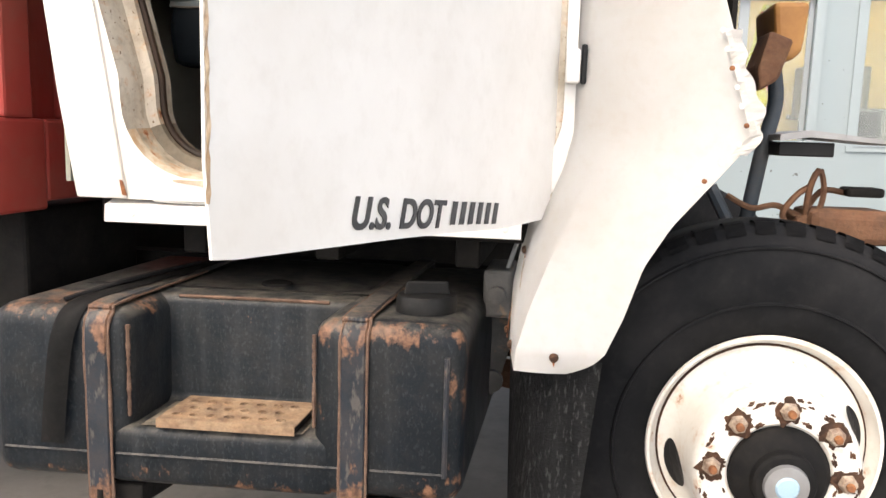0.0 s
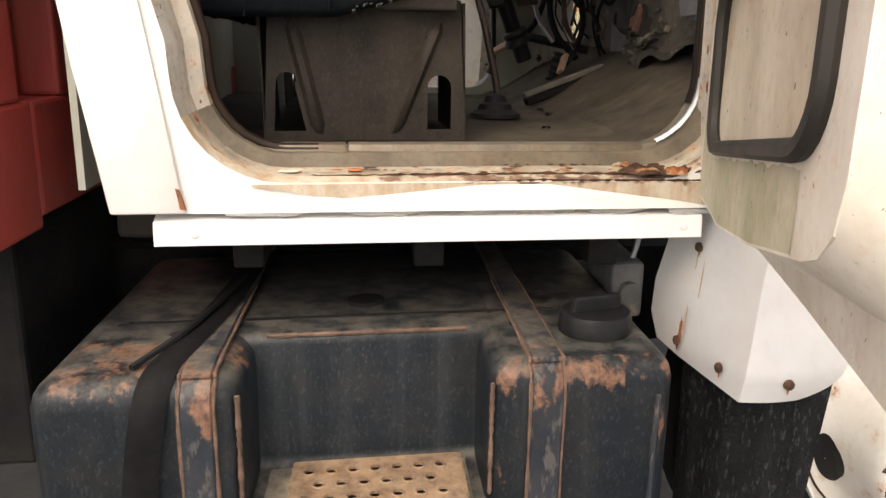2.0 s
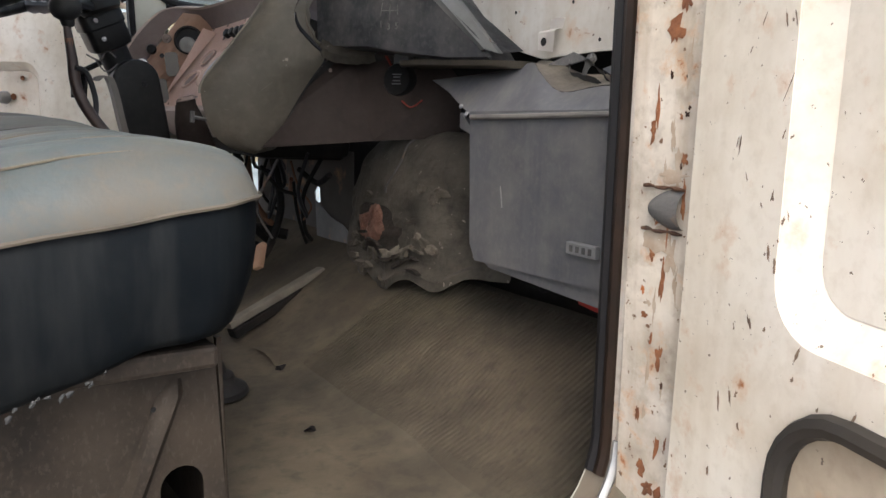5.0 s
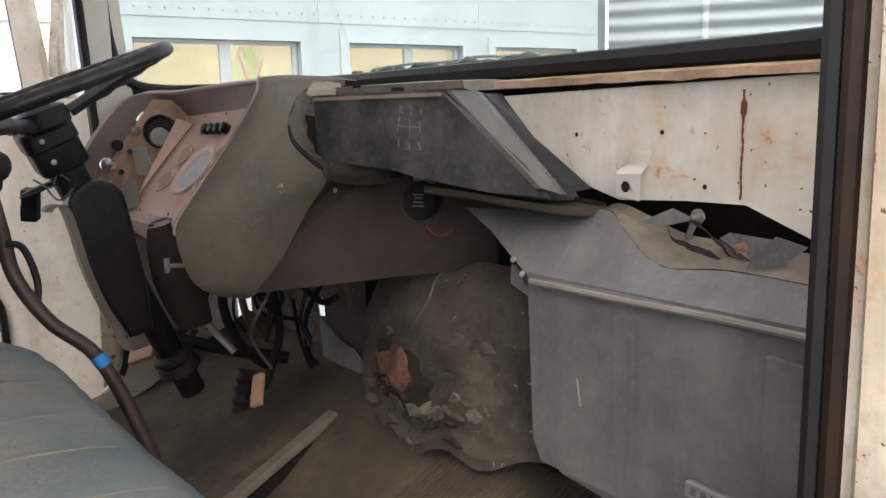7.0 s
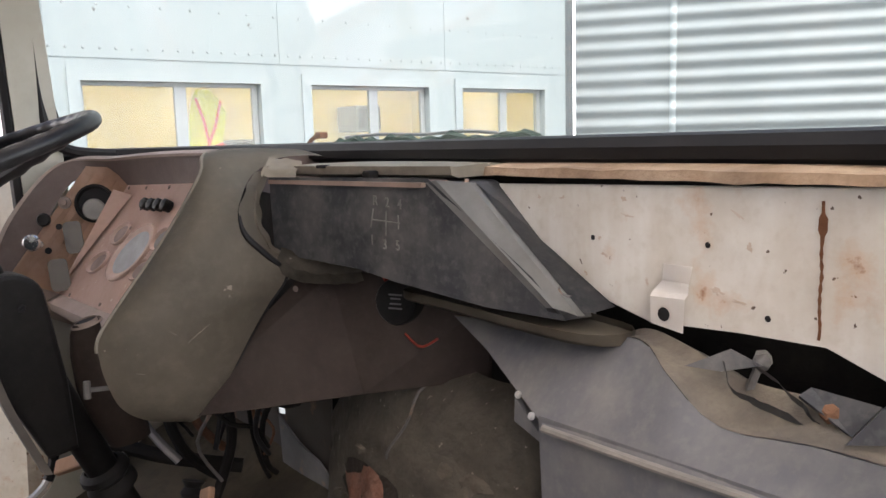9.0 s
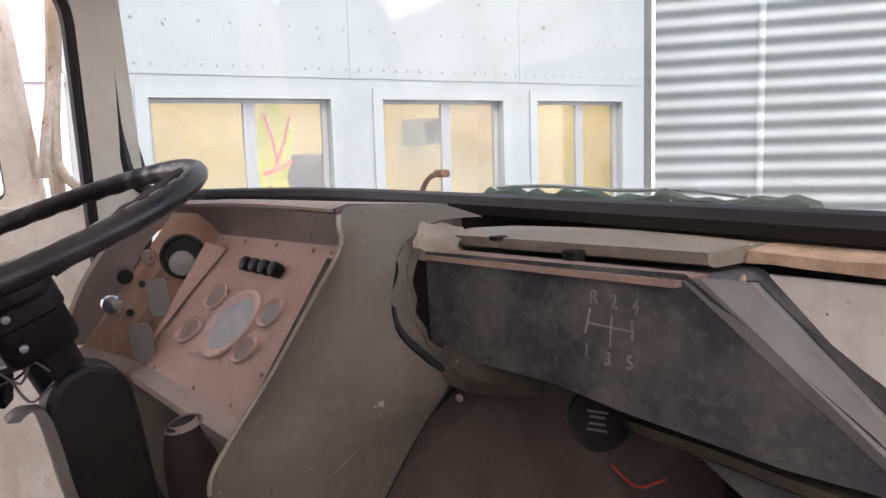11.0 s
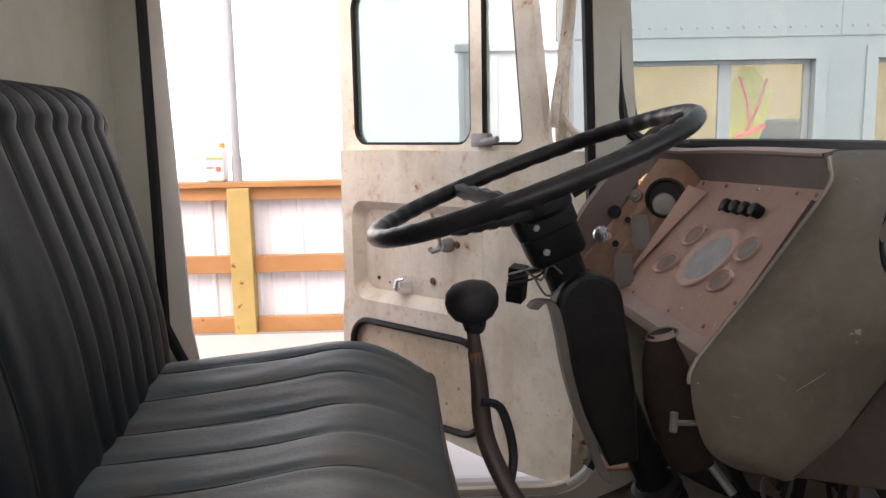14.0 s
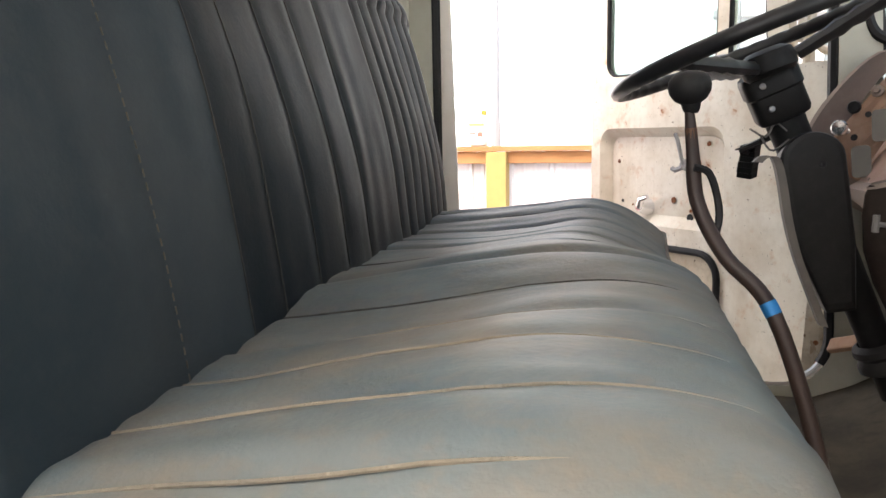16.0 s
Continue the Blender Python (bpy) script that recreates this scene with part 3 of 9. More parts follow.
def basis(origin, u, v):
    """A pose whose x runs along u, y along v, z across both."""
    u, v = Vector(u).normalized(), Vector(v).normalized()
    w = u.cross(v).normalized()
    v = w.cross(u)
    m = Matrix((u, v, w)).transposed().to_4x4()
    m.translation = origin
    return m


def thick(bm, t):
    bmesh.ops.solidify(bm, geom=list(bm.faces), thickness=t)


def crumple(bm, size, amount, seed=0.0):
    for v in bm.verts:
        q = noise.noise_vector(v.co * size + Vector((seed, seed * 2, seed * 3)))
        v.co += q * amount


def lettering(name, body, size, m, material, parent, label="", stretch=1.0, slant=0.0, bold=0.0):
    c = bpy.data.curves.new(name, "FONT")
    c.body, c.size, c.extrude, c.offset = body, size, 0.0008, bold
    tmp = bpy.data.objects.new("tmp_text", c)
    scene.collection.objects.link(tmp)
    deps = bpy.context.evaluated_depsgraph_get()
    me = bpy.data.meshes.new_from_object(tmp.evaluated_get(deps))
    bpy.data.objects.remove(tmp)
    bpy.data.curves.remove(c)
    bm = bm_new()
    bm.from_mesh(me)
    bpy.data.meshes.remove(me)
    for v in bm.verts:
        v.co = m @ Vector((v.co.x * stretch + slant * v.co.y, v.co.y, v.co.z))
    return part(name, bm, material, parent, label)


def spline(pts, n):
    """n points on a smooth curve through pts."""
    q = [Vector(p) for p in pts]
    out, k = [], len(q) - 1
    for i in range(n):
        s = i / (n - 1) * k
        j = min(int(s), k - 1)
        f = s - j
        a, b, c, d = q[max(j - 1, 0)], q[j], q[j + 1], q[min(j + 2, k)]
        out.append(0.5 * (2 * b + (c - a) * f + (2 * a - 5 * b + 4 * c - d) * f * f + (3 * b - a - 3 * c + d) * f ** 3))
    return out


def flake(name, c, u, v, ru, rv, lift, seed, material, parent, label="", rag=0.4):
    """A thin ragged flake round c in the plane of u and v, standing a little proud."""
    u, v = Vector(u).normalized(), Vector(v).normalized()
    w = u.cross(v)
    bm = bm_new()
    rows = []
    for r, h in ((0.04, 1.0), (0.5, 0.9), (0.82, 0.7), (1.0, 0.1)):
        row = []
        for k in range(18):
            a = 2 * math.pi * k / 18
            q = r * (1 + rag * 1.2 * noise.noise(Vector((math.cos(a) * 1.6, math.sin(a) * 1.6, seed))) + rag * noise.noise(Vector((math.cos(a) * 4.5, math.sin(a) * 4.5, seed * 1.7))))
            p = Vector(c) + u * (ru * q * math.cos(a)) + v * (rv * q * math.sin(a))
            row.append(p + w * lift * h * (0.7 + 0.6 * noise.noise(p * 70)))
        rows.append(row)
    loft(bm, rows, wrap=True)
    return part(name, bm, material, parent, label, True)

# ---- the yard ----
GZ = 0.035         # ground level
WY = 6.96          # the wall on the truck's left
bm = bm_new()
rows = [[(x, y, GZ + 0.006 * noise.noise(Vector((x * 0.7, y * 0.7, 0)))) for x in [-3000, -300, -60, -25, -12] + [-8 + 0.5 * k for k in range(33)] + [12, 25, 60, 300, 3000]] for y in [-3000, -300, -60, -25, -12] + [-6 + 0.5 * k for k in range(29)] + [12, 25, 60, 300, 3000]]
loft(bm, rows)
setting("ground", bm, CONCRETE, "worn grey concrete yard with stains", "ground", True)

bm = bm_new()
box(bm, (-12, 4.75, GZ - 0.05), (0.45, WY - 0.03, 0.80), 0.02)
setting("pavement", bm, SLAB, "raised pale concrete ledge along the timber wall", "concrete ledge")

# low wall: white ribbed steel sheets behind pine rails on yellow posts
bm = bm_new()
box(bm, (-12, WY + 0.09, 0.78), (0.55, WY + 0.12, 1.72))
wall_low = setting("wall_low", bm, SIDING, "low wall of white ribbed steel siding on pine rails", "wall")
sheet_w = 0.285
for k in range(26):
    x0 = -6.6 + k * sheet_w
    b2 = bm_new()
    prof = [(0, 0), (0.012, 0.016), (0.034, 0.016), (0.046, 0), (0.10, 0), (0.106, 0.004), (0.118, 0.004), (0.124, 0), (0.18, 0), (0.186, 0.004), (0.198, 0.004), (0.204, 0), (sheet_w, 0)]
    loft(b2, [[(x0 + p, WY + 0.085 - q, z) for p, q in prof] for z in (0.80, 1.70)])
    part("panel", b2, SIDING, wall_low)
for z0, z1, dy in ((1.655, 1.735, 0.0), (1.19, 1.30, 0.0), (0.80, 0.90, 0.0)):
    for k in range(6):
        b2 = bm_new()
        xa = -7.53 + k * 1.52
        box(b2, (xa, WY, z0), (xa + 1.37 + 0.15 * (z0 > 1.5), WY + 0.045, z1), 0.004)
        part("plank", b2, PINE, wall_low)
b2 = bm_new()
box(b2, (-12, WY - 0.04, 1.737), (0.5, WY + 0.13, 1.772), 0.004)
part("cap_board", b2, PINE, wall_low)
for k in range(6):
    xa = -7.68 + k * 1.52 - 0.012
    b2 = bm_new()
    box(b2, (xa + 0.02, WY - 0.05, 0.80), (xa + 0.16, WY + 0.06, 1.733), 0.005)
    part("post", b2, POSTWOOD, wall_low)

# pipes standing on the low wall
pipe = thing("pole", (-1.535, WY + 0.03, 1.772), "thin grey galvanised pole standing on the wall", "pole", "poles on the wall")
bm = bm_new()
tube(bm, [(-1.535, WY + 0.03, 1.772), (-1.535, WY + 0.03, 5.2)], 0.026, 12)
part("pipe", bm, PIPE, pipe, smooth=True)
bm = bm_new()
tube(bm, [(-1.535, WY + 0.03, 1.772), (-1.535, WY + 0.03, 1.93)], 0.033, 12)
part("sleeve", bm, PIPE, pipe, smooth=True)
for dx in (-3.05, 1.52):
    copy_thing(pipe, pose(-1.535 + dx, WY + 0.03, 1.772))

# plastic jug on the cap board
jug = thing("jug", (-1.66, WY + 0.04, 1.772), "white plastic jug with a red and green label", "jug")
bm = bm_new()
box(bm, (-1.725, WY - 0.02, 1.772), (-1.600, WY + 0.10, 1.985), 0.022, 3)
tube(bm, [(-1.705, WY + 0.04, 1.975), (-1.695, WY + 0.04, 2.025), (-1.66, WY + 0.04, 2.025), (-1.645, WY + 0.04, 1.975)], 0.011, 8)
part("bottle", bm, CARTON, jug, smooth=True)
bm = bm_new()
tube(bm, [(-1.622, WY + 0.04, 1.98), (-1.622, WY + 0.04, 2.015)], 0.018, 12)
part("cap", bm, mat("orange_cap_plastic", (0.6, 0.25, 0.04), 0.5), jug, "small orange screw cap")
for xa, xb, z0, z1, mt in ((-1.715, -1.610, 1.912, 1.928, LABELGREEN), (-1.652, -1.622, 1.838, 1.868, LABELRED), (-1.712, -1.665, 1.858, 1.866, LABELRED)):
    bm = bm_new()
    box(bm, (xa, WY - 0.024, z0), (xb, WY - 0.0195, z1))
    part("printed_band", bm, mt, jug)

# office wall with three windows
WX0, WX1 = 0.58, 5.10
WIN = [(0.914, 2.09), (2.474, 3.535), (3.868, 4.825)]
WZ0, WZ1 = 1.305, 2.467
mwall = basis((0, WY, 0), (1, 0, 0), (0, 0, 1))
bm = bm_new()
plate(bm, [(WX0, GZ), (WX1, GZ), (WX1, 6.2), (WX0, 6.2)], [[(a, WZ0), (b, WZ0), (b, WZ1), (a, WZ1)] for a, b in WIN], mwall, -0.14)
wall_office = setting("wall_office", bm, OFFICE, "pale blue-white sheet-clad wall with three windows", "wall")
for k, (xa, xb) in enumerate(((0.58, 0.74), (0.745, 2.235), (2.24, 3.70), (3.705, 5.05))):
    b2 = bm_new()
    box(b2, (xa, WY - 0.006, 2.60), (xb, WY - 0.001, 6.1), 0.002)
    part("panel", b2, OFFICE, wall_office)
b2 = bm_new()
for k in range(46):
    for z in (2.66, 2.92, 5.9):
        lathe(b2, [(0.0105, 0), (0.008, 0.006), (0.001, 0.008)], basis((0.66 + k * 0.097 * (1 if z < 2.7 else 2.0), WY - 0.006, z), (1, 0, 0), (0, 0, 1)), 6)
part("screw_row", b2, GREYFRAME, wall_office)
for n, (a, b) in enumerate(WIN):
    win = tagged(new(f"window_{n + 1}"), "sliding office window in a thin white trim with grey mullion", "window", "office windows", "structure")
    win.location = ((a + b) / 2, WY, WZ0)
    b2 = bm_new()
    plate(b2, [(a - 0.07, WZ0 - 0.07), (b + 0.07, WZ0 - 0.07), (b + 0.07, WZ1 + 0.07), (a - 0.07, WZ1 + 0.07)], [[(a + 0.004, WZ0 + 0.004), (b - 0.004, WZ0 + 0.004), (b - 0.004, WZ1 - 0.004), (a + 0.004, WZ1 - 0.004)]], basis((0, WY - 0.007, 0), (1, 0, 0), (0, 0, 1)), 0.010)
    part("frame", b2, OFFTRIM, win)
    b2 = bm_new()
    box(b2, (a - 0.02, WY - 0.024, WZ0 - 0.03), (b + 0.02, WY - 0.0095, WZ0 - 0.004), 0.003)
    part("sill", b2, OFFTRIM, win)
    xm = a + (b - a) * 0.535
    for xa, xb in ((a + 0.005, a + 0.03), (xm - 0.04, xm + 0.04), (b - 0.045, b - 0.005)):
        b2 = bm_new()
        box(b2, (xa, WY + 0.05, WZ0 + 0.005), (xb, WY + 0.08, WZ1 - 0.03), 0.003)
        part("mullion", b2, GREYFRAME, win)
    b2 = bm_new()
    box(b2, (a + 0.005, WY + 0.05, WZ1 - 0.03), (b - 0.005, WY + 0.08, WZ1 - 0.004), 0.003)
    part("head_rail", b2, GREYFRAME, win)
    for xa, xb in ((a + 0.03, xm - 0.04), (xm + 0.04, b - 0.045)):
        b2 = bm_new()
        box(b2, (xa, WY + 0.062, WZ0 + 0.005), (xb, WY + 0.067, WZ1 - 0.03))
        pane = part("pane", b2, PANEGLASS, win)
        pane.visible_shadow = False

# the room behind the windows
for nm, lo, hi, mt, lab in (("wall_room_back", (0.6, WY + 2.4, 0.4), (5.05, WY + 2.5, 3.4), ROOMWALL, "pale yellow back wall of the office"), ("wall_room_west", (0.5, WY + 0.145, 0.4), (0.6, WY + 2.5, 3.4), ROOMWALL, "pale yellow side wall of the office"), ("wall_room_east", (5.05, WY + 0.145, 0.4), (5.15, WY + 2.5, 3.4), ROOMWALL, "pale yellow side wall of the office"), ("floor_room", (0.5, WY + 0.145, 0.3), (5.15, WY + 2.5, 0.4), SLAB, "pale office floor"), ("ceiling", (0.5, WY + 0.145, 3.4), (5.15, WY + 2.5, 3.5), ROOMWALL, "pale yellow office ceiling")):
    bm = bm_new()
    box(bm, lo, hi)
    setting(nm, bm, mt, lab, "wall" if "wall" in nm else nm.split("_")[0])
strip = thing("ceiling_light", (2.8, WY + 0.9, 3.37), "long fluorescent ceiling light in the office", "ceiling light")
bm = bm_new()
box(bm, (1.0, WY + 0.8, 3.36), (4.7, WY + 1.0, 3.398), 0.005)
glow = bpy.data.materials.new("warm_tube_glow")
glow.use_nodes = True
glow.node_tree.nodes["Principled BSDF"].inputs["Emission Color"].default_value = (1.0, 0.86, 0.55, 1)
glow.node_tree.nodes["Principled BSDF"].inputs["Emission Strength"].default_value = 9.0
part("diffuser", bm, glow, strip)

vest = thing("safety_vest", (1.80, WY + 0.32, 1.62), "yellow and orange safety vest hanging in the office window", "vest")
bm = bm_new()
loft(bm, [[(1.80 + w * s + 0.03 * math.sin(z * 9), WY + 0.30 + 0.03 * math.sin(5 * s + z * 14) + 0.03 * s * s, z) for s in [k / 6 - 1 for k in range(13)]] for z, w in [(1.55, 0.10), (1.65, 0.12), (1.80, 0.125), (1.95, 0.13), (2.12, 0.13), (2.28, 0.125), (2.38, 0.10), (2.44, 0.06)]])
thick(bm, 0.012)
part("cloth", bm, HIVIS, vest, smooth=True)
for p, q in (((1.72, 2.38), (1.80, 2.05)), ((1.90, 2.36), (1.78, 2.02)), ((1.70, 1.98), (1.90, 2.06)), ((1.74, 1.90), (1.86, 1.66))):
    bm = bm_new()
    tube(bm, [(p[0], WY + 0.262, p[1]), ((p[0] + q[0]) / 2 + 0.01, WY + 0.255, (p[1] + q[1]) / 2), (q[0], WY + 0.262, q[1])], 0.022, 6, squash=0.3)
    part("stripe", bm, HIVISRED, vest, "orange reflective stripe")

def cabinet(x0, x1, y0, z0, z1, name, label):
    ob = thing(name, ((x0 + x1) / 2, y0 + 0.2, z0), label, name.replace("_", " "))
    b2 = bm_new()
    box(b2, (x0, y0, z0), (x1, y0 + 0.4, z1), 0.012)
    part("case", b2, DARKGREY, ob)
    b2 = bm_new()
    box(b2, (x0 + 0.03, y0 - 0.012, z0 + 0.03), (x1 - 0.12, y0 + 0.001, z1 - 0.03), 0.006)
    part("front", b2, BLACKPL, ob)
    b2 = bm_new()
    box(b2, (x1 - 0.10, y0 - 0.02, z0 + 0.05), (x1 - 0.05, y0 + 0.001, z1 - 0.05), 0.006)
    part("handle", b2, STEEL, ob)

bm = bm_new()
box(bm, (2.40, WY + 0.75, 0.4), (3.70, WY + 1.35, 1.32), 0.01)
tagged(part("counter", bm, OFFTRIM), "white counter under the office window", "counter")
cabinet(2.52, 3.05, WY + 0.80, 1.32, 1.62, "microwave", "dark microwave on the office counter")
bm = bm_new()
box(bm, (2.50, WY + 2.02, 1.55), (3.25, WY + 2.39, 1.60), 0.004)
tagged(part("shelf", bm, DARKGREY), "dark wall shelf in the office", "shelf")
cabinet(2.55, 3.20, WY + 1.98, 1.60, 2.10, "cupboard", "dark grey wall cupboard in the office")
cabinet(1.15, 1.75, WY + 0.5, 0.4, 1.42, "file_cabinet", "dark grey filing cabinet under the window")
cabinet(4.0, 4.30, WY + 1.9, 2.15, 2.42, "wall_box", "dark box on the office back wall")

# corrugated galvanised wall that runs on at an angle
CU = Vector((0.60, -0.80, 0)).normalized()
CO = Vector((5.17, 6.90, 0))
CN = Vector((-0.80, -0.60, 0))
bm = bm_new()
rows = []
for k in range(46 * 6 + 1):
    z = GZ + k * 0.137 / 6
    d = 0.016 * math.sin(2 * math.pi * k / 6)
    rows.append([CO + CU * s + CN * d + Vector((0, 0, z)) for s in (0, 0.75, 3.0, 6.5)])
loft(bm, rows)
wall_steel = setting("wall_corrugated", bm, GALV, "horizontal corrugated galvanised steel wall", "wall", True)
b2 = bm_new()
loft(b2, [[CO + CU * s + CN * 0.02 + Vector((0, 0, z)) for s in (-0.16, -0.02)] for z in (GZ, 6.3)])
thick(b2, 0.03)
part("corner_strip", b2, GALV, wall_steel, "flat galvanised corner strip with bolts")
b2 = bm_new()
for k in range(46):
    lathe(b2, [(0.016, 0), (0.016, 0.012), (0.002, 0.014)], basis(CO + CU * -0.045 + CN * 0.05 + Vector((0, 0, GZ + 0.137 * (k + 0.4))), CU, (0, 0, 1)), 8)
part("bolt_row", b2, DARKGREY, wall_steel)
b2 = bm_new()
rows = []
for k in range(46 * 6 + 1):
    z = GZ + k * 0.137 / 6
    d = 0.016 * math.sin(2 * math.pi * k / 6) + 0.009
    rows.append([CO + CU * (0.86 + q) + CN * (d + e) + Vector((0, 0, z)) for q, e in ((-0.028, 0), (-0.02, 0.006), (0.02, 0.006), (0.028, 0))])
loft(b2, rows)
part("seam", b2, OFFTRIM, wall_steel, "pale vertical lap seam", True)

# ribbed white end wall beside the office
bm = bm_new()
box(bm, (-0.13, WY + 0.135, 0.78), (0.499, WY + 0.165, 2.55))
wall_end = setting("wall_end", bm, SIDING, "white ribbed end wall beside the office", "wall")
for k in range(3):
    b2 = bm_new()
    x0 = -0.13 + 0.21 * k
    loft(b2, [[(x0 + p, WY + 0.13 - q, z) for p, q in ((0, 0), (0.012, 0.016), (0.034, 0.016), (0.046, 0), (0.12, 0), (0.128, 0.005), (0.14, 0.005), (0.148, 0), (0.21, 0))] for z in (0.80, 2.53)])
    part("panel", b2, SIDING, wall_end)
b2 = bm_new()
box(b2, (-0.15, WY + 0.10, 2.55), (0.499, WY + 0.20, 2.60), 0.004)
part("cap", b2, SIDING, wall_end)
bm = bm_new()
box(bm, (0.44, WY + 0.145, 0.2), (0.496, WY + 2.6, 3.6), 0.006)
setting("wall_office_side", bm, SIDING, "white clad side wall of the office", "wall")

# white shed front beyond the driver's window
bm = bm_new()
box(bm, (0.50, WY + 0.14, 0.2), (0.58, WY + 0.30, 6.2), 0.01)
setting("trim", bm, OFFTRIM, "white corner post of the office", "trim")

# bright overcast haze far round the yard
bm = bm_new()
loft(bm, [[(26 * math.cos(2 * math.pi * k / 64), 26 * math.sin(2 * math.pi * k / 64), z) for k in range(64)] for z in (GZ - 0.5, 5.0, 11.0)], wrap=True)
haze = bpy.data.materials.new("overcast_haze")
haze.use_nodes = True
hz = haze.node_tree.nodes["Principled BSDF"]
hz.inputs["Base Color"].default_value = (0.8, 0.8, 0.8, 1)
hz.inputs["Roughness"].default_value = 1.0
hz.inputs["Emission Color"].default_value = (1.0, 0.985, 0.97, 1)
hz.inputs["Emission Strength"].default_value = 1.1
setting("backdrop", bm, haze, "white overcast haze in the distance", "sky")

# ---- the truck, outside ----
truck = thing("truck", (0.0, 2.81, GZ), "old white dump truck with a stripped rusty cab and no hood", "truck")
YP, YD = 1.70, 3.93          # outer faces of the cab
ZF = 1.19                    # cab floor


def part_of(name, bm, material, label="", smooth=False):
    return part(name, bm, material, truck, label, smooth)


SET = (0.07, 0.72, 2.0, (-0.024, 0.015, 0.022))
# front wheel
WC = Vector((0.720, 0, 0.572))
WHEEL_Y = 1.655                   # outer face of the nut flange
my = basis((WC.x, WHEEL_Y, WC.z), (1, 0, 0), (0, 0, 1))      # local z points outwards, to -y
RIM_SHAPE = [(0.256, -0.158), (0.262, -0.147), (0.259, -0.140), (0.252, -0.142), (0.247, -0.158), (0.240, -0.172), (0.2345, -0.182), (0.2325, -0.184), (0.2305, -0.176), (0.222, -0.170), (0.206, -0.158), (0.192, -0.132), (0.182, -0.085), (0.175, -0.028), (0.171, -0.008), (0.165, 0.0), (0.110, 0.0), (0.104, -0.006), (0.104, -0.05)]


def wheel(m, label):
    bm = bm_new()
    lathe(bm, [(0.25, -0.17), (0.262, -0.152), (0.272, -0.140), (0.31, -0.128), (0.36, -0.122), (0.40, -0.126), (0.435, -0.138), (0.465, -0.156), (0.485, -0.176), (0.500, -0.19), (0.505, -0.21), (0.505, -0.36), (0.485, -0.40), (0.40, -0.43), (0.31, -0.425), (0.26, -0.41)], m, 72)
    tyre = part_of("front_wheel", bm, TYRE, label, True)
    bm = bm_new()
    for r0, h0 in ((0.458, -0.1485), (0.338, -0.1215)):
        lathe(bm, [(r0 - 0.004, h0 - 0.003), (r0 - 0.002, h0 + 0.004), (r0 + 0.002, h0 + 0.0035), (r0 + 0.005, h0 - 0.005)], m, 72)
    part("sidewall_bead", bm, TYRE, tyre, "", True)
    for k in range(48):
        bm = bm_new()
        a0 = 2 * math.pi * k / 48
        pts = []
        for da in (0.012, 0.098):
            pts.append([m @ Vector((math.cos(a0 + da) * r, math.sin(a0 + da) * r, h)) for r, h in ((0.4855, -0.171), (0.495, -0.177), (0.511, -0.196), (0.511, -0.24), (0.504, -0.255))])
        loft(bm, pts)
        thick(bm, 0.006)
        part("tread_block", bm, TYRE, tyre) if math.sin(a0) > -0.2 else bm.free()
    bm = bm_new()
    lathe(bm, RIM_SHAPE, m, 64)
    rim = part("rim", bm, RIM, tyre, "chipped white steel rim", True)
    return tyre, rim


front_wheel, rim = wheel(my, "black front tyre on a chipped white steel rim")
bm = bm_new()
lathe(bm, [(0.2365, -0.1795), (0.2335, -0.1815), (0.2305, -0.1755)], my, 64)
part("rim_groove", bm, FLAKERUST, front_wheel, "dark groove round the rim", True)
bm = bm_new()
lathe(bm, [(0.104, -0.03), (0.102, 0.006), (0.088, 0.022), (0.066, 0.030), (0.064, 0.05), (0.058, 0.056), (0.04, 0.058), (0.038, 0.062), (0.024, 0.062)], my, 36)
part("hub", bm, CHASSIS, front_wheel, "greasy black hub", True)
bm = bm_new()
lathe(bm, [(0.046, 0.057), (0.044, 0.068), (0.030, 0.070), (0.0, 0.070)], my, 24)
part("hub_cap", bm, STEEL, front_wheel, "small grey hub cap with a blue window", True)
bm = bm_new()
lathe(bm, [(0.024, 0.0705), (0.020, 0.075), (0.0, 0.076)], my, 20)
part("sight_glass", bm, mat("pale_blue_sight_glass", (0.30, 0.42, 0.50), 0.25), front_wheel, "", True)
random.seed(8)
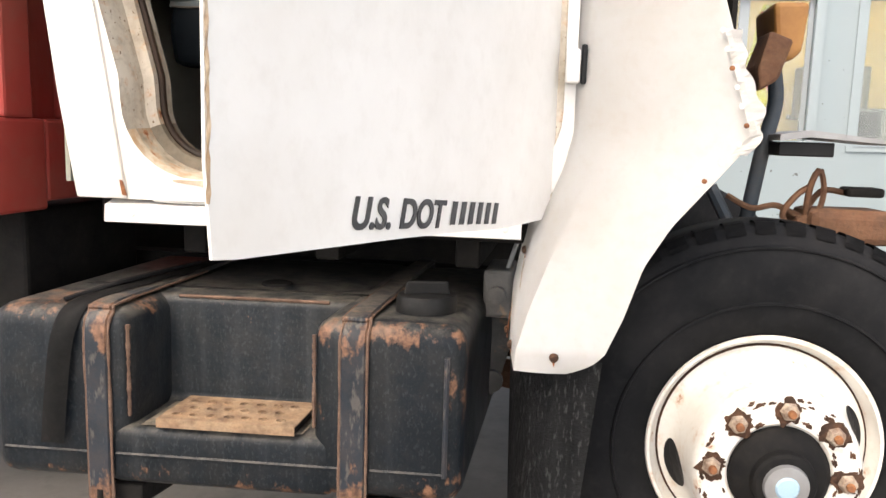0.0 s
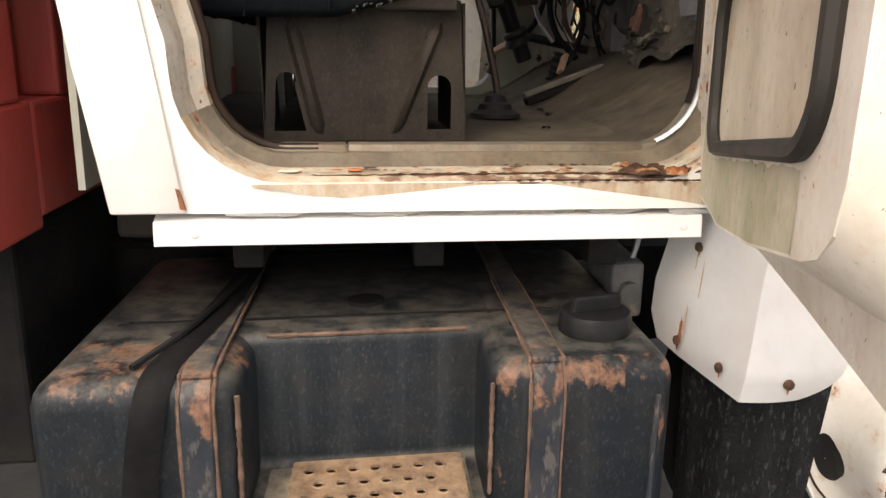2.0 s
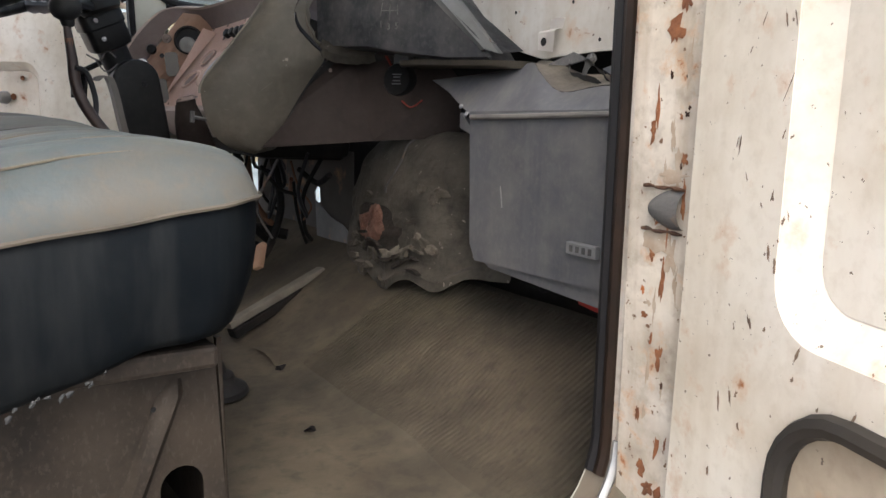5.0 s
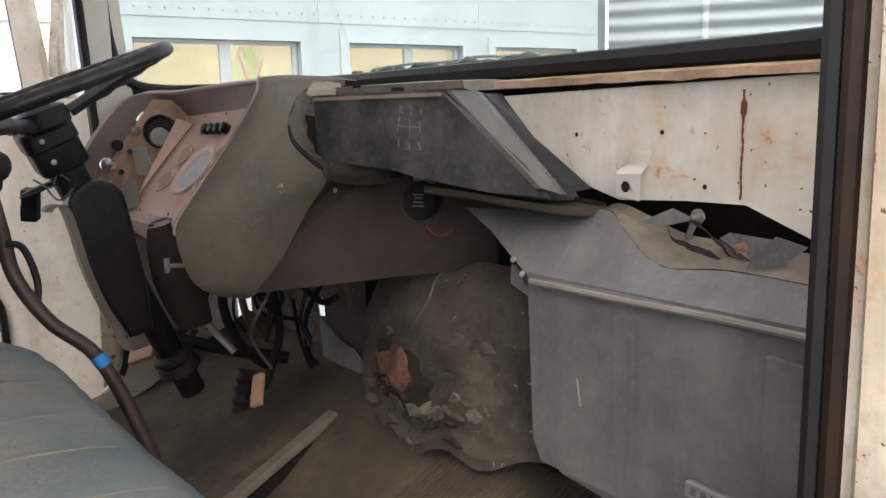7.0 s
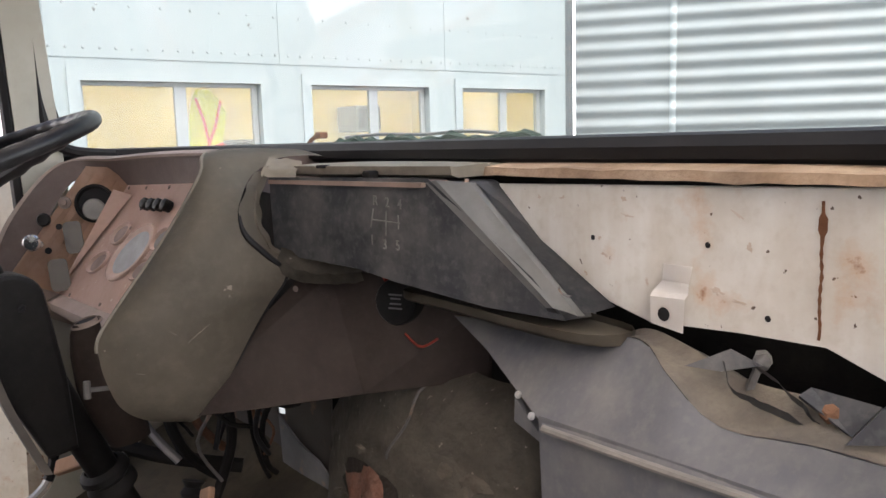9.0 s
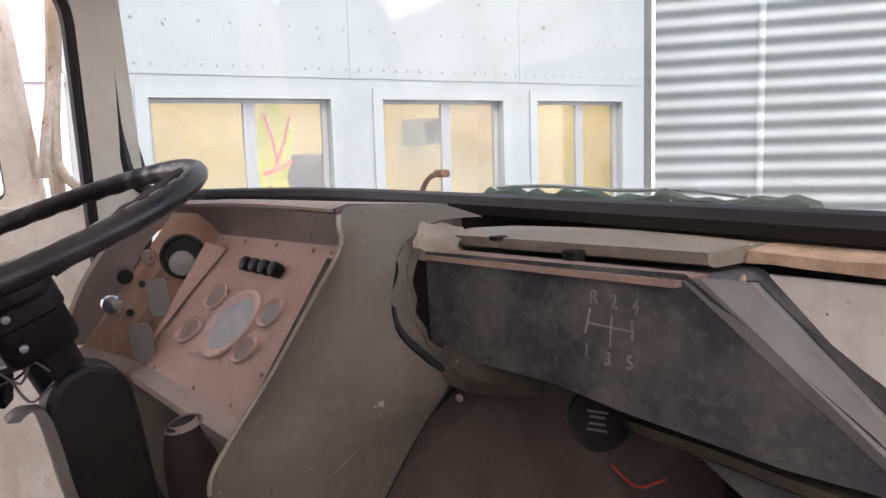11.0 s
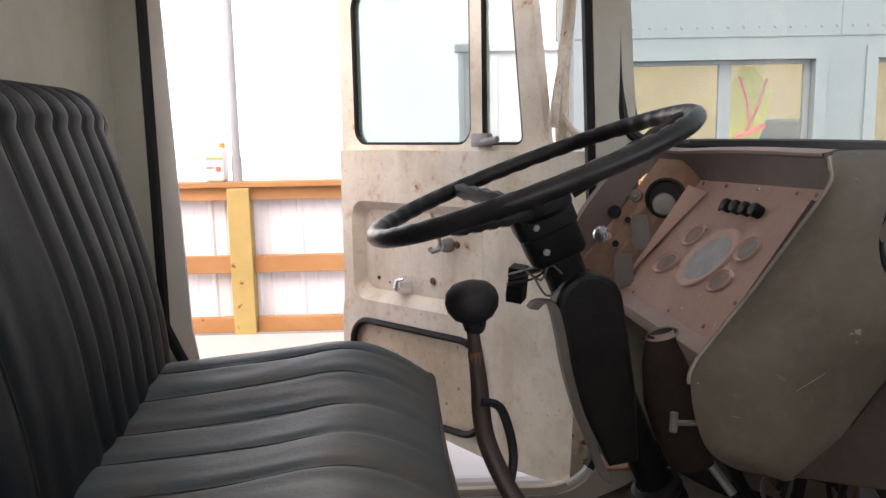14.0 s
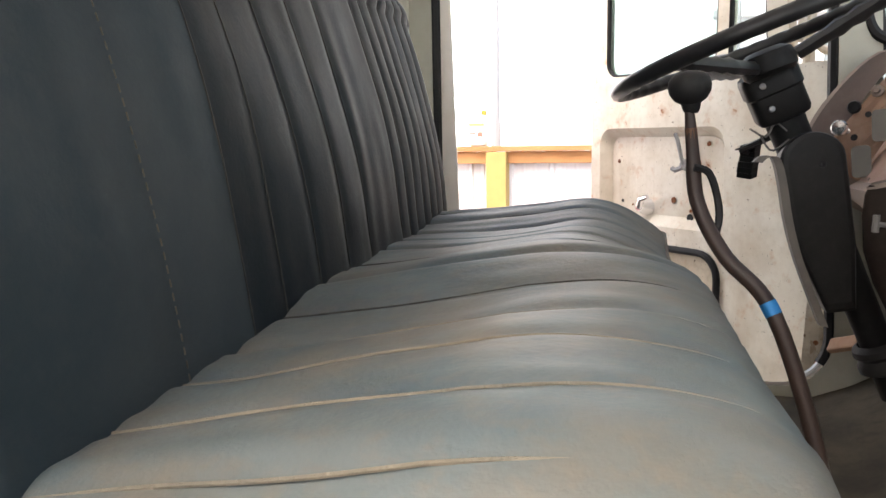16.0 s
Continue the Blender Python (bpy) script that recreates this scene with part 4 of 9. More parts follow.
for k in range(8):
    a = radians(45 * k + 86)
    c = my @ Vector((0.1385 * math.cos(a), 0.1385 * math.sin(a), 0.0))
    mk = basis(c, (1, 0, 0), (0, 0, 1)) @ pose(0, 0, 0, 0, 0, 11 * k)
    bm = bm_new()
    rq = [0.0285 + 0.013 * noise.noise(Vector((math.cos(q) * 1.8, math.sin(q) * 1.8, k * 3.1))) + 0.008 * noise.noise(Vector((math.cos(q) * 7, math.sin(q) * 7, k))) for q in [2 * math.pi * j / 34 for j in range(34)]]
    loft(bm, [[mk @ Vector((rq[j] * s * math.cos(2 * math.pi * j / 34), rq[j] * s * math.sin(2 * math.pi * j / 34), h)) for j in range(34)] for s, h in ((1.0, 0.0006), (0.85, 0.0018), (0.5, 0.0022))], wrap=True)
    part("rust_ring", bm, FLAKERUST, front_wheel)
    bm = bm_new()
    lathe(bm, [(0.0205, 0.0), (0.0195, 0.006), (0.0165, 0.017), (0.0145, 0.019)], mk, 6, True)
    part("lug_nut", bm, NUTRUST, front_wheel, "rusted lug nut with flaking white paint")
    bm = bm_new()
    lathe(bm, [(0.0088, 0.018), (0.0088, 0.027), (0.007, 0.030)], mk, 12, True)
    part("stud", bm, RUST, front_wheel)
    for j in range(9):
        b = a + random.uniform(-0.39, 0.39)
        r = random.choice((random.uniform(0.156, 0.166), random.uniform(0.150, 0.164), random.uniform(0.113, 0.122)))
        big = random.uniform(0.003, 0.009)
        flake("rust_chip", my @ Vector((r * math.cos(b), r * math.sin(b), 0.0006)), my.to_3x3() @ Vector((-math.sin(b), math.cos(b), 0)), my.to_3x3() @ Vector((-math.cos(b), -math.sin(b), 0)), big * 1.4, big * 0.6, 0.0012, k * 9 + j, FLAKERUST, front_wheel, "", 0.6)
for k in range(2):
    a0 = radians(180 * k + 195)
    bm = bm_new()
    rows = []
    prof = sorted(RIM_SHAPE[8:15])
    for s in (1.0, 0.7, 0.35, 0.02):
        row = []
        for j in range(24):
            q = 2 * math.pi * j / 24
            r = 0.203 + 0.0165 * s * math.cos(q)
            a = a0 + 0.060 * s * math.sin(q) / 0.203
            h = float(np.interp(r, [p[0] for p in prof], [p[1] for p in prof])) + 0.002
            row.append(my @ Vector((r * math.cos(a), r * math.sin(a), h)))
        rows.append(row)
    loft(bm, rows, wrap=True)
    part("hand_hole", bm, GASKET_SHADE, front_wheel, "dark hand hole in the rim")

# wheel behind on the far side, and axle
far_wheel, far_rim = wheel(basis((WC.x, 3.975, WC.z), (-1, 0, 0), (0, 0, 1)), "black front tyre on the far side")
bm = bm_new()
tube(bm, [(0.715, 1.75, 0.50), (0.715, 2.1, 0.44), (0.715, 2.81, 0.42), (0.715, 3.5, 0.44), (0.715, 3.87, 0.50)], 0.05, 10)
part_of("front_axle", bm, CHASSIS, "grimy front axle beam", True)
for k, mt in enumerate((RUSTCAST, CHASSIS, RUSTCAST)):
    for yy in (2.20, 3.36):
        bm = bm_new()
        tube(bm, [(0.06 + 0.08 * k, yy, 0.60 - 0.022 * k), (0.40, yy, 0.53 - 0.02 * k), (0.75, yy, 0.50 - 0.02 * k), (1.1, yy, 0.53 - 0.02 * k), (1.45 - 0.08 * k, yy, 0.60 - 0.022 * k)], 0.045, 4, squash=0.2)
        part_of("leaf_spring", bm, mt, "rusty leaf spring")
bm = bm_new()
prism(bm, [(0.02, 0.86), (0.14, 0.86), (0.13, 0.74), (0.10, 0.62), (0.075, 0.55), (0.045, 0.56), (0.03, 0.66)], "y", 2.10, 2.22, 0.008)
lathe(bm, [(0.03, 0), (0.03, 0.02), (0.0, 0.022)], basis((0.075, 2.10, 0.60), (1, 0, 0), (0, 0, 1)), 16)
lathe(bm, [(0.02, 0), (0.02, 0.02), (0.0, 0.022)], basis((0.08, 2.10, 0.80), (1, 0, 0), (0, 0, 1)), 12)
part_of("spring_hanger", bm, GREASE, "greasy grey cast spring hanger")
bm = bm_new()
box(bm, (0.06, 1.93, 0.81), (0.13, 2.12, 0.93), 0.01)
lathe(bm, [(0.022, 0), (0.022, 0.02), (0.0, 0.022)], basis((0.095, 1.93, 0.87), (1, 0, 0), (0, 0, 1)), 12)
part_of("cab_mount", bm, GREASE, "grey cab mount bracket with a bolt")

SET = None
# chassis rails and what hangs between them
for yy in (2.32, 3.24):
    bm = bm_new()
    s = 1 if yy < 2.8 else -1
    prism(bm, [(yy, 0.62), (yy + 0.075 * s, 0.62), (yy + 0.075 * s, 0.63), (yy + 0.01 * s, 0.63), (yy + 0.01 * s, 0.87), (yy + 0.075 * s, 0.87), (yy + 0.075 * s, 0.88), (yy, 0.88)], "x", -3.6, 1.75)
    part_of("frame_rail", bm, CHASSIS, "grimy black steel frame rail")
bm = bm_new()
box(bm, (-0.92, 2.40, 0.60), (0.10, 3.16, 1.06), 0.06)
part_of("gearbox", bm, CHASSIS, "greasy black gearbox under the cab")
bm = bm_new()
box(bm, (-0.93, 1.82, 1.03), (0.16, 3.80, 1.10), 0.01)
part_of("cab_underside", bm, CHASSIS, "black underside of the cab floor")
for x in (-0.70, -0.35, 0.0):
    bm = bm_new()
    box(bm, (x - 0.03, 1.86, 0.96), (x + 0.03, 3.76, 1.032), 0.006)
    part_of("cross_member", bm, CHASSIS)
bm = bm_new()
tube(bm, spline([(0.12, 1.98, 1.05), (0.10, 1.95, 0.98), (0.06, 1.95, 0.86), (0.02, 1.97, 0.80)], 12), 0.006, 6)
part_of("brake_line", bm, STEEL)

# exposed front end without hood
bm = bm_new()
box(bm, (0.62, 2.55, 0.60), (1.50, 3.07, 0.90), 0.05)
crumple(bm, 9, 0.012)
part_of("engine_casting", bm, RUSTCAST, "rust-brown casting low between the frame rails")
bm = bm_new()
tube(bm, spline([(0.735, 2.2, 1.46), (0.745, 2.2, 1.38), (0.72, 2.2, 1.24), (0.69, 2.2, 1.02), (0.66, 2.2, 0.86)], 14), 0.020, 10)
part_of("frame_tube", bm, TUBEBLUE, "bent blue-black frame tube", True)
bm = bm_new()
tube(bm, [(0.60, 2.2, 1.16), (0.655, 2.2, 1.06), (0.69, 2.2, 0.99)], 0.017, 8)
part_of("brace_tube", bm, TUBEBLUE, "", True)
bm = bm_new()
prism(bm, [(0.73, 1.30), (0.80, 1.312), (1.02, 1.288), (1.02, 1.28), (0.80, 1.295), (0.73, 1.285)], "y", 2.05, 2.34)
part_of("tray", bm, STEEL, "bent bare steel tray")
bm = bm_new()
box(bm, (0.735, 2.08, 1.248), (0.865, 2.3, 1.283), 0.004)
part_of("tray_rubber", bm, GASKET_SHADE, "black rubber block under the tray")
bm = bm_new()
box(bm, (0.83, 2.10, 1.03), (1.04, 2.30, 1.115), 0.02)
box(bm, (0.80, 2.12, 1.05), (0.86, 2.28, 1.10), 0.015)
crumple(bm, 30, 0.006)
part_of("steering_gear", bm, RUSTCAST, "rusty steering gear box")
for pts in ([(0.83, 2.15, 1.08), (0.83, 2.13, 1.17), (0.85, 2.13, 1.215), (0.87, 2.15, 1.16), (0.86, 2.15, 1.10)], [(0.84, 2.2, 1.10), (0.88, 2.2, 1.16), (0.95, 2.2, 1.155), (1.0, 2.2, 1.165)], [(0.80, 2.15, 1.06), (0.77, 2.13, 1.10), (0.80, 2.13, 1.15), (0.83, 2.14, 1.17)], [(0.64, 2.18, 1.14), (0.70, 2.16, 1.11), (0.76, 2.16, 1.12), (0.82, 2.16, 1.09)]):
    bm = bm_new()
    tube(bm, spline(pts, 14), 0.008, 6)
    part_of("hose", bm, RUSTCAST, "thin brown hose", True)
bm = bm_new()
box(bm, (0.93, 2.16, 1.148), (1.02, 2.24, 1.172), 0.008)
part_of("hose_clamp", bm, CHASSIS)
bm = bm_new()
prism(bm, [(0.70, 1.62), (0.785, 1.62), (0.775, 1.50), (0.745, 1.475), (0.715, 1.49)], "y", 2.1, 2.32, 0.012)
part_of("reservoir", bm, mat("amber_reservoir", (0.34, 0.17, 0.05), 0.5, mottle=((0.2, 0.09, 0.03), 0.7, 15.0)), "amber-brown reservoir with rusty bracket")
bm = bm_new()
prism(bm, [(0.69, 1.55), (0.74, 1.52), (0.715, 1.43), (0.675, 1.40), (0.665, 1.46)], "y", 2.05, 2.2, 0.008)
crumple(bm, 25, 0.01)
part_of("bracket", bm, RUSTCAST, "bent rusty bracket")
bm = bm_new()
box(bm, (0.50, 2.05, 0.93), (0.64, 2.3, 1.005), 0.004)
box(bm, (0.46, 2.0, 1.0), (0.70, 2.02, 1.02), 0.003)
part_of("cross_brace", bm, RUST, "rusty cross brace")

SET = (0.0, 0.0, 2.0, (-0.012, 0.008, 0.013))
STAINED = mat("faint_rust_stain", (0.62, 0.50, 0.36), 0.6, mottle=((0.46, 0.30, 0.17), 0.8, 60.0))
# fender and splash shield, one bent white sheet
zc = [0.806, 0.85, 0.92, 1.02, 1.10, 1.20, 1.28, 1.45, 1.60, 1.80]
rear_x = [0.124, 0.122, 0.124, 0.142, 0.165, 0.205, 0.225, 0.236, 0.242, 0.244]
rear_y = [1.815, 1.853, 1.850, 1.835, 1.80, 1.765, 1.75, 1.745, 1.745, 1.745]
ridge_x = [0.130, 0.136, 0.146, 0.170, 0.198, 0.243, 0.263, 0.274, 0.280, 0.282]
ridge_y = [1.715, 1.705, 1.70, 1.690, 1.690, 1.69, 1.693, 1.699, 1.70, 1.70]
knee_x = [0.156, 0.160, 0.178, 0.215, 0.255, 0.300, 0.330, 0.335, 0.335, 0.33]
knee_y = [1.512, 1.506, 1.530, 1.585, 1.620, 1.645, 1.655, 1.673, 1.68, 1.688]
front_x = [0.290, 0.331, 0.362, 0.396, 0.444, 0.526, 0.590, 0.540, 0.496, 0.452]
front_y = [1.515, 1.512, 1.525, 1.545, 1.553, 1.556, 1.557, 1.58, 1.60, 1.64]
bm = bm_new()
rows = []
for k in range(61):
    z = 0.806 + (1.80 - 0.806) * (k / 60) ** 1.25
    rx, ry, gx, gy, kx, ky, fx, fy = (float(np.interp(z, zc, c)) for c in (rear_x, rear_y, ridge_x, ridge_y, knee_x, knee_y, front_x, front_y))
    fx -= 0.03 * max(0.0, 1 - (z - 0.806) / 0.03) ** 2
    row = []
    for s in range(5):
        row.append((rx + (gx - rx) * s / 4, ry + (gy - ry) * s / 4, z))
    for s in range(1, 7):
        f = s / 6
        row.append((gx + (kx - gx) * f, gy + (ky - gy) * f, z))
    for s in range(1, 7):
        f = s / 6
        row.append((kx + (fx - kx) * f, ky + (fy - ky) * f - 0.006 * math.sin(math.pi * f), z))
    rows.append(row)
loft(bm, rows)
thick(bm, 0.005)
fender = part_of("fender", bm, WHITE_CLEAN, "white fender sheet with a torn front edge", True)
for p, nrm in (((0.157, 1.727, 1.017), (-0.97, -0.2, 0.1)), ((0.126, 1.715, 0.838), (-0.97, -0.15, 0)), ((0.1455, 1.571, 0.843), (-0.98, -0.15, 0)), ((0.234, 1.5035, 0.840), (0, -1, 0.0))):
    q = Vector(nrm).normalized()
    mk = basis(Vector(p), Vector((0, 0, 1)).cross(q), (0, 0, 1))
    bm = bm_new()
    lathe(bm, [(0.0095, 0.0), (0.0088, 0.005), (0.005, 0.0075), (0.0, 0.0075)], mk, 14)
    part("screw", bm, FLAKERUST, fender, "rusted screw head")
    bm = bm_new()
    prism(bm, [(-0.0025, -0.005), (0.003, -0.006), (0.0015, -0.014), (0.0, -0.019), (-0.002, -0.011)], "z", 0.0, 0.0012, m=mk)
    part("rust_run", bm, ORANGE, fender)
for k, (c, ru, rv) in enumerate((((0.1275, 1.712, 0.852), 0.010, 0.026), ((0.133, 1.704, 0.885), 0.004, 0.030), ((0.152, 1.695, 0.955), 0.003, 0.045), ((0.1545, 1.728, 0.990), 0.004, 0.020))):
    flake("rust_stain", c, (-0.1, -0.99, 0), (0.08, 0, 1), ru, rv, 0.0008, 410 + k, ORANGE if k == 0 else STAINED, fender, "rust stain below a screw", 0.5)
for k in range(9):
    bm = bm_new()
    z = 1.19 + 0.035 * k
    fx, fy = float(np.interp(z, zc, front_x)), float(np.interp(z, zc, front_y))
    lathe(bm, [(0.005, 0), (0.005, 0.003), (0.0, 0.004)], basis((fx - 0.022, fy - 0.008, z), (1, 0, 0), (0, 0, 1)), 8)
    part("rivet", bm, RUST if k % 3 == 0 else WHITE, fender)
bm = bm_new()
rows = [[(fx0 + d, fy0 - 0.004 + 0.012 * noise.noise(Vector((z * 30, d * 90, 2))), z) for d in (-0.018, -0.006, 0.012 + 0.016 * noise.noise(Vector((z * 26, 0, 0))))] for z, fx0, fy0 in [(1.24 + 0.008 * k, float(np.interp(1.24 + 0.008 * k, zc, front_x)), float(np.interp(1.24 + 0.008 * k, zc, front_y))) for k in range(30)]]
loft(bm, rows)
thick(bm, 0.003)
part("torn_edge", bm, WHITE, fender, "torn crumpled edge of the sheet")
# grab plate near the top of the cowl
bm = bm_new()
box(bm, (0.425, 1.625, 1.545), (0.475, 1.645, 1.575), 0.006)
part("hood_catch", bm, STEEL, fender, "grey hood catch")
# vertical groove cover, door hinge
bm = bm_new()
box(bm, (0.225, 1.672, 1.375), (0.255, 1.705, 1.445), 0.006)
part_of("door_hinge", bm, WHITE, "white-painted door hinge")
bm = bm_new()
box(bm, (0.256, 1.688, 1.375), (0.268, 1.712, 1.455), 0.004)
part_of("hinge_leaf", bm, GASKET_SHADE)

# rubber mud flap
bm = bm_new()
rows = []
for k in range(13):
    z = 0.30 + 0.53 * k / 12
    drop = 0.03 * max(0.0, 1 - (z - 0.30) / 0.06)
    a, b = Vector((0.135 + 0.02 * (0.8 - z) + drop, 1.70, z)), Vector((0.325 - 0.10 * (0.8 - z) - drop, 1.53, z))
    row = []
    for s in range(9):
        f = s / 8
        p = a.lerp(b, f)
        p += Vector((-0.6, -0.7, 0)) * 0.045 * math.sin(math.pi * f)
        row.append(p)
    rows.append(row)
loft(bm, rows)
thick(bm, 0.008)
part_of("mud_flap", bm, FLAP, "scuffed black rubber mud flap", True)

SET = (0.07, -0.459, 2.0, (0, 0.05, 0))
# fuel tank with step
TX0, TX1, TY0, TY1, TZ0, TZ1 = -0.975, 0.045, 1.45, 2.20, 0.51, 0.893
NX0, NX1, NY, NZ = -0.665, -0.272, 1.635, 0.640
bm = bm_new()
full = [(TY0, TZ0), (TY1, TZ0), (TY1, TZ1), (TY0, TZ1)]
prism(bm, full, "x", TX0, NX0, 0.042, 4)
prism(bm, full, "x", NX1, TX1, 0.042, 4)
prism(bm, [(TY0, TZ0), (TY1, TZ0), (TY1, TZ1), (NY, TZ1), (NY, NZ), (TY0, NZ)], "x", NX0 - 0.05, NX1 + 0.05, 0.022, 3)
tank = part_of("fuel_tank", bm, TANK, "dented black steel fuel tank with rust and a built-in step", True)
# seam, drain holes and slot on top
bm = bm_new()
tube(bm, [(TX0 + 0.08, 1.715, TZ1 - 0.001), (TX1 - 0.06, 1.715, TZ1 - 0.001)], 0.006, 6, squash=0.5)
part("top_seam", bm, CHASSIS, tank, "dark seam across the tank top", True)
for x, y, ra, rb in ((-0.80, 1.655, 0.012, 0.009), (-0.745, 1.665, 0.010, 0.008), (-0.84, 1.71, 0.075, 0.007)):
    bm = bm_new()
    lathe(bm, [(1.0, 0.001), (0.9, 0.0022), (0.0, 0.0015)], pose(x, y, TZ1) @ Matrix.Diagonal((ra, rb, 1, 1)), 18)
    part("top_hole", bm, GASKET_SHADE, tank, "dark hole in the tank top")
for z in (0.578,):
    bm = bm_new()
    for xa, xb in ((TX0 + 0.03, -0.75), (-0.695, -0.21), (-0.145, TX1 - 0.03)):
        tube(bm, [(xa, TY0 + 0.001, z), (xb, TY0 + 0.001, z)], 0.005, 6)
    part("weld_bead", bm, TANK, tank)
bm = bm_new()
tube(bm, [(TX1 - 0.035, TY0 - 0.001, 0.575), (TX1 - 0.035, TY0 - 0.001, 0.83)], 0.006, 6)
part("weld_seam", bm, STRAP, tank)
for xa, xb in ((-0.752, -0.700), (-0.208, -0.152)):
    bm = bm_new()
    path = [(TY1 + 0.012, 0.55), (TY1 + 0.012, TZ1 - 0.03), (TY1 - 0.02, TZ1 + 0.010), (1.8, TZ1 + 0.010), (TY0 + 0.045, TZ1 + 0.010), (TY0 + 0.012, TZ1 - 0.006), (TY0 - 0.010, TZ1 - 0.045), (TY0 - 0.010, 0.70), (TY0 - 0.010, 0.55), (TY0 - 0.008, 0.475)]
    q = spline([(0, y, z) for y, z in path], 60)
    rows = []
    for k, p in enumerate(q):
        d = (q[min(k + 1, 59)] - q[max(k - 1, 0)]).normalized()
        o = Vector((0, d.z, -d.y))
        rows.append([(xa, p.y - o.y * 0.004, p.z - o.z * 0.004), (xa + 0.005, p.y + o.y * 0.003, p.z + o.z * 0.003), (xb - 0.005, p.y + o.y * 0.003, p.z + o.z * 0.003), (xb, p.y - o.y * 0.004, p.z - o.z * 0.004)])
    loft(bm, rows, wrap=True, cap=True)
    strap = part("strap", bm, STRAP, tank, "rusty steel tank strap", True)
    for col in (0, 3):
        bm = bm_new()
        tube(bm, [Vector(r[col]) + Vector((0, -0.001, 0.001)) for r in rows[18:]], [0.0032 + 0.0022 * noise.noise(Vector((j * 0.6, col, xa * 7))) for j in range(42)], 6)
        part("strap_edge", bm, EDGERUST, strap, "rusted strap edge", True)
    bm = bm_new()
    prism(bm, [(1.47, 0.50), (2.30, 0.50), (2.30, 0.70), (2.24, 0.70), (2.22, 0.53), (1.60, 0.44), (1.47, 0.455)], "x", xa - 0.005, xb + 0.05, 0.005)
    tube(bm, [((xa + xb) / 2, 1.44, 0.50), ((xa + xb) / 2, 1.44, 0.42)], 0.007, 8)
    box(bm, ((xa + xb) / 2 - 0.014, 1.426, 0.455), ((xa + xb) / 2 + 0.014, 1.454, 0.468), 0.003)
    part("support_bracket", bm, CHASSIS, tank, "grimy support bracket under the tank")
# flat rubber strip that hangs beside the strap
bm = bm_new()
path = [(-0.715, 2.15, TZ1 + 0.018), (-0.735, 1.80, TZ1 + 0.018), (-0.765, 1.56, TZ1 + 0.016), (-0.785, 1.475, TZ1 + 0.002), (-0.795, 1.438, TZ1 - 0.05), (-0.810, 1.434, 0.75), (-0.825, 1.432, 0.60)]
loft(bm, [[(x - 0.026, y, z), (x - 0.01, y - 0.006, z + 0.004), (x + 0.012, y - 0.006, z + 0.004), (x + 0.026, y, z)] for x, y, z in spline(path, 30)])
thick(bm, 0.004)
part("rubber_strip", bm, RUBBER, tank, "loose black rubber strip", True)
bm = bm_new()
tube(bm, spline([(-0.72, 1.90, TZ1 + 0.03), (-0.765, 1.62, TZ1 + 0.028), (-0.83, 1.50, TZ1 + 0.006)], 16), 0.006, 6)
part("cable", bm, GASKET_SHADE, tank, "thin black cable", True)
mt = pose(-0.062, 1.60, TZ1)
bm = bm_new()
lathe(bm, [(0.066, 0.0), (0.066, 0.03), (0.062, 0.037), (0.0, 0.039)], mt, 32)
cap_part = part("filler_cap", bm, BLACKPL, tank, "black screw-on filler cap", True)
bm = bm_new()
prism(bm, [(-0.05, 0.02), (-0.045, 0.05), (0.045, 0.05), (0.05, 0.02)], "y", -0.008, 0.008, 0.004, m=mt @ pose(0, 0, 0.015, 0, 0, 12))
part("cap_grip", bm, BLACKPL, tank)
bm = bm_new()
lathe(bm, [(0.038, 0.001), (0.036, 0.006), (0.030, 0.008), (0.0, 0.0085)], pose(-0.475, 1.80, TZ1), 20)
part("sender_plate", bm, CHASSIS, tank, "dark round sender plate")
# perforated tread
bm = bm_new()
holes = []
for r in range(3):
    for c in range(7 - (r % 2)):
        holes.append(circle(-0.572 + 0.038 * c + 0.019 * (r % 2), 1.475 + 0.042 * r, 0.0088, 10))
plate(bm, rrect(-0.602, 1.447, -0.303, 1.598, 0.006, 2), holes, pose(0, 0, 0.662), 0.003)
box(bm, (-0.602, 1.444, 0.645), (-0.303, 1.4475, 0.6645), 0.001)
# added black sheet: paints the shade seen through the tread's holes
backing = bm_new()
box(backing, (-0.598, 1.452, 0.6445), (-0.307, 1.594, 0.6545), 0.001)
part("tread_backing", backing, GASKET_SHADE, tank, "black sheet in place of the shade under the tread")
tread = part("step_tread", bm, TREAD, tank, "rusty perforated step tread")
for h in holes:
    bm = bm_new()
    cx, cy = sum(p[0] for p in h) / 10, sum(p[1] for p in h) / 10
    lathe(bm, [(0.0120, 0.0), (0.0105, 0.0022), (0.0090, 0.0025), (0.0088, 0.0)], pose(cx, cy, 0.665), 12)
    part("raised_ring", bm, TREAD, tread)
bm = bm_new()
rows = [[(NX0 + 0.02 + (NX1 - NX0 - 0.04) * i / 12, TY0 + 0.012 + (NY - TY0 - 0.03) * j / 6, NZ + 0.002 + 0.004 * noise.noise(Vector((i * 1.2, j, 4)))) for i in range(13)] for j in range(7)]
loft(bm, rows)
part("step_grime", bm, STEPDUST, tank, "dust on the step", True)

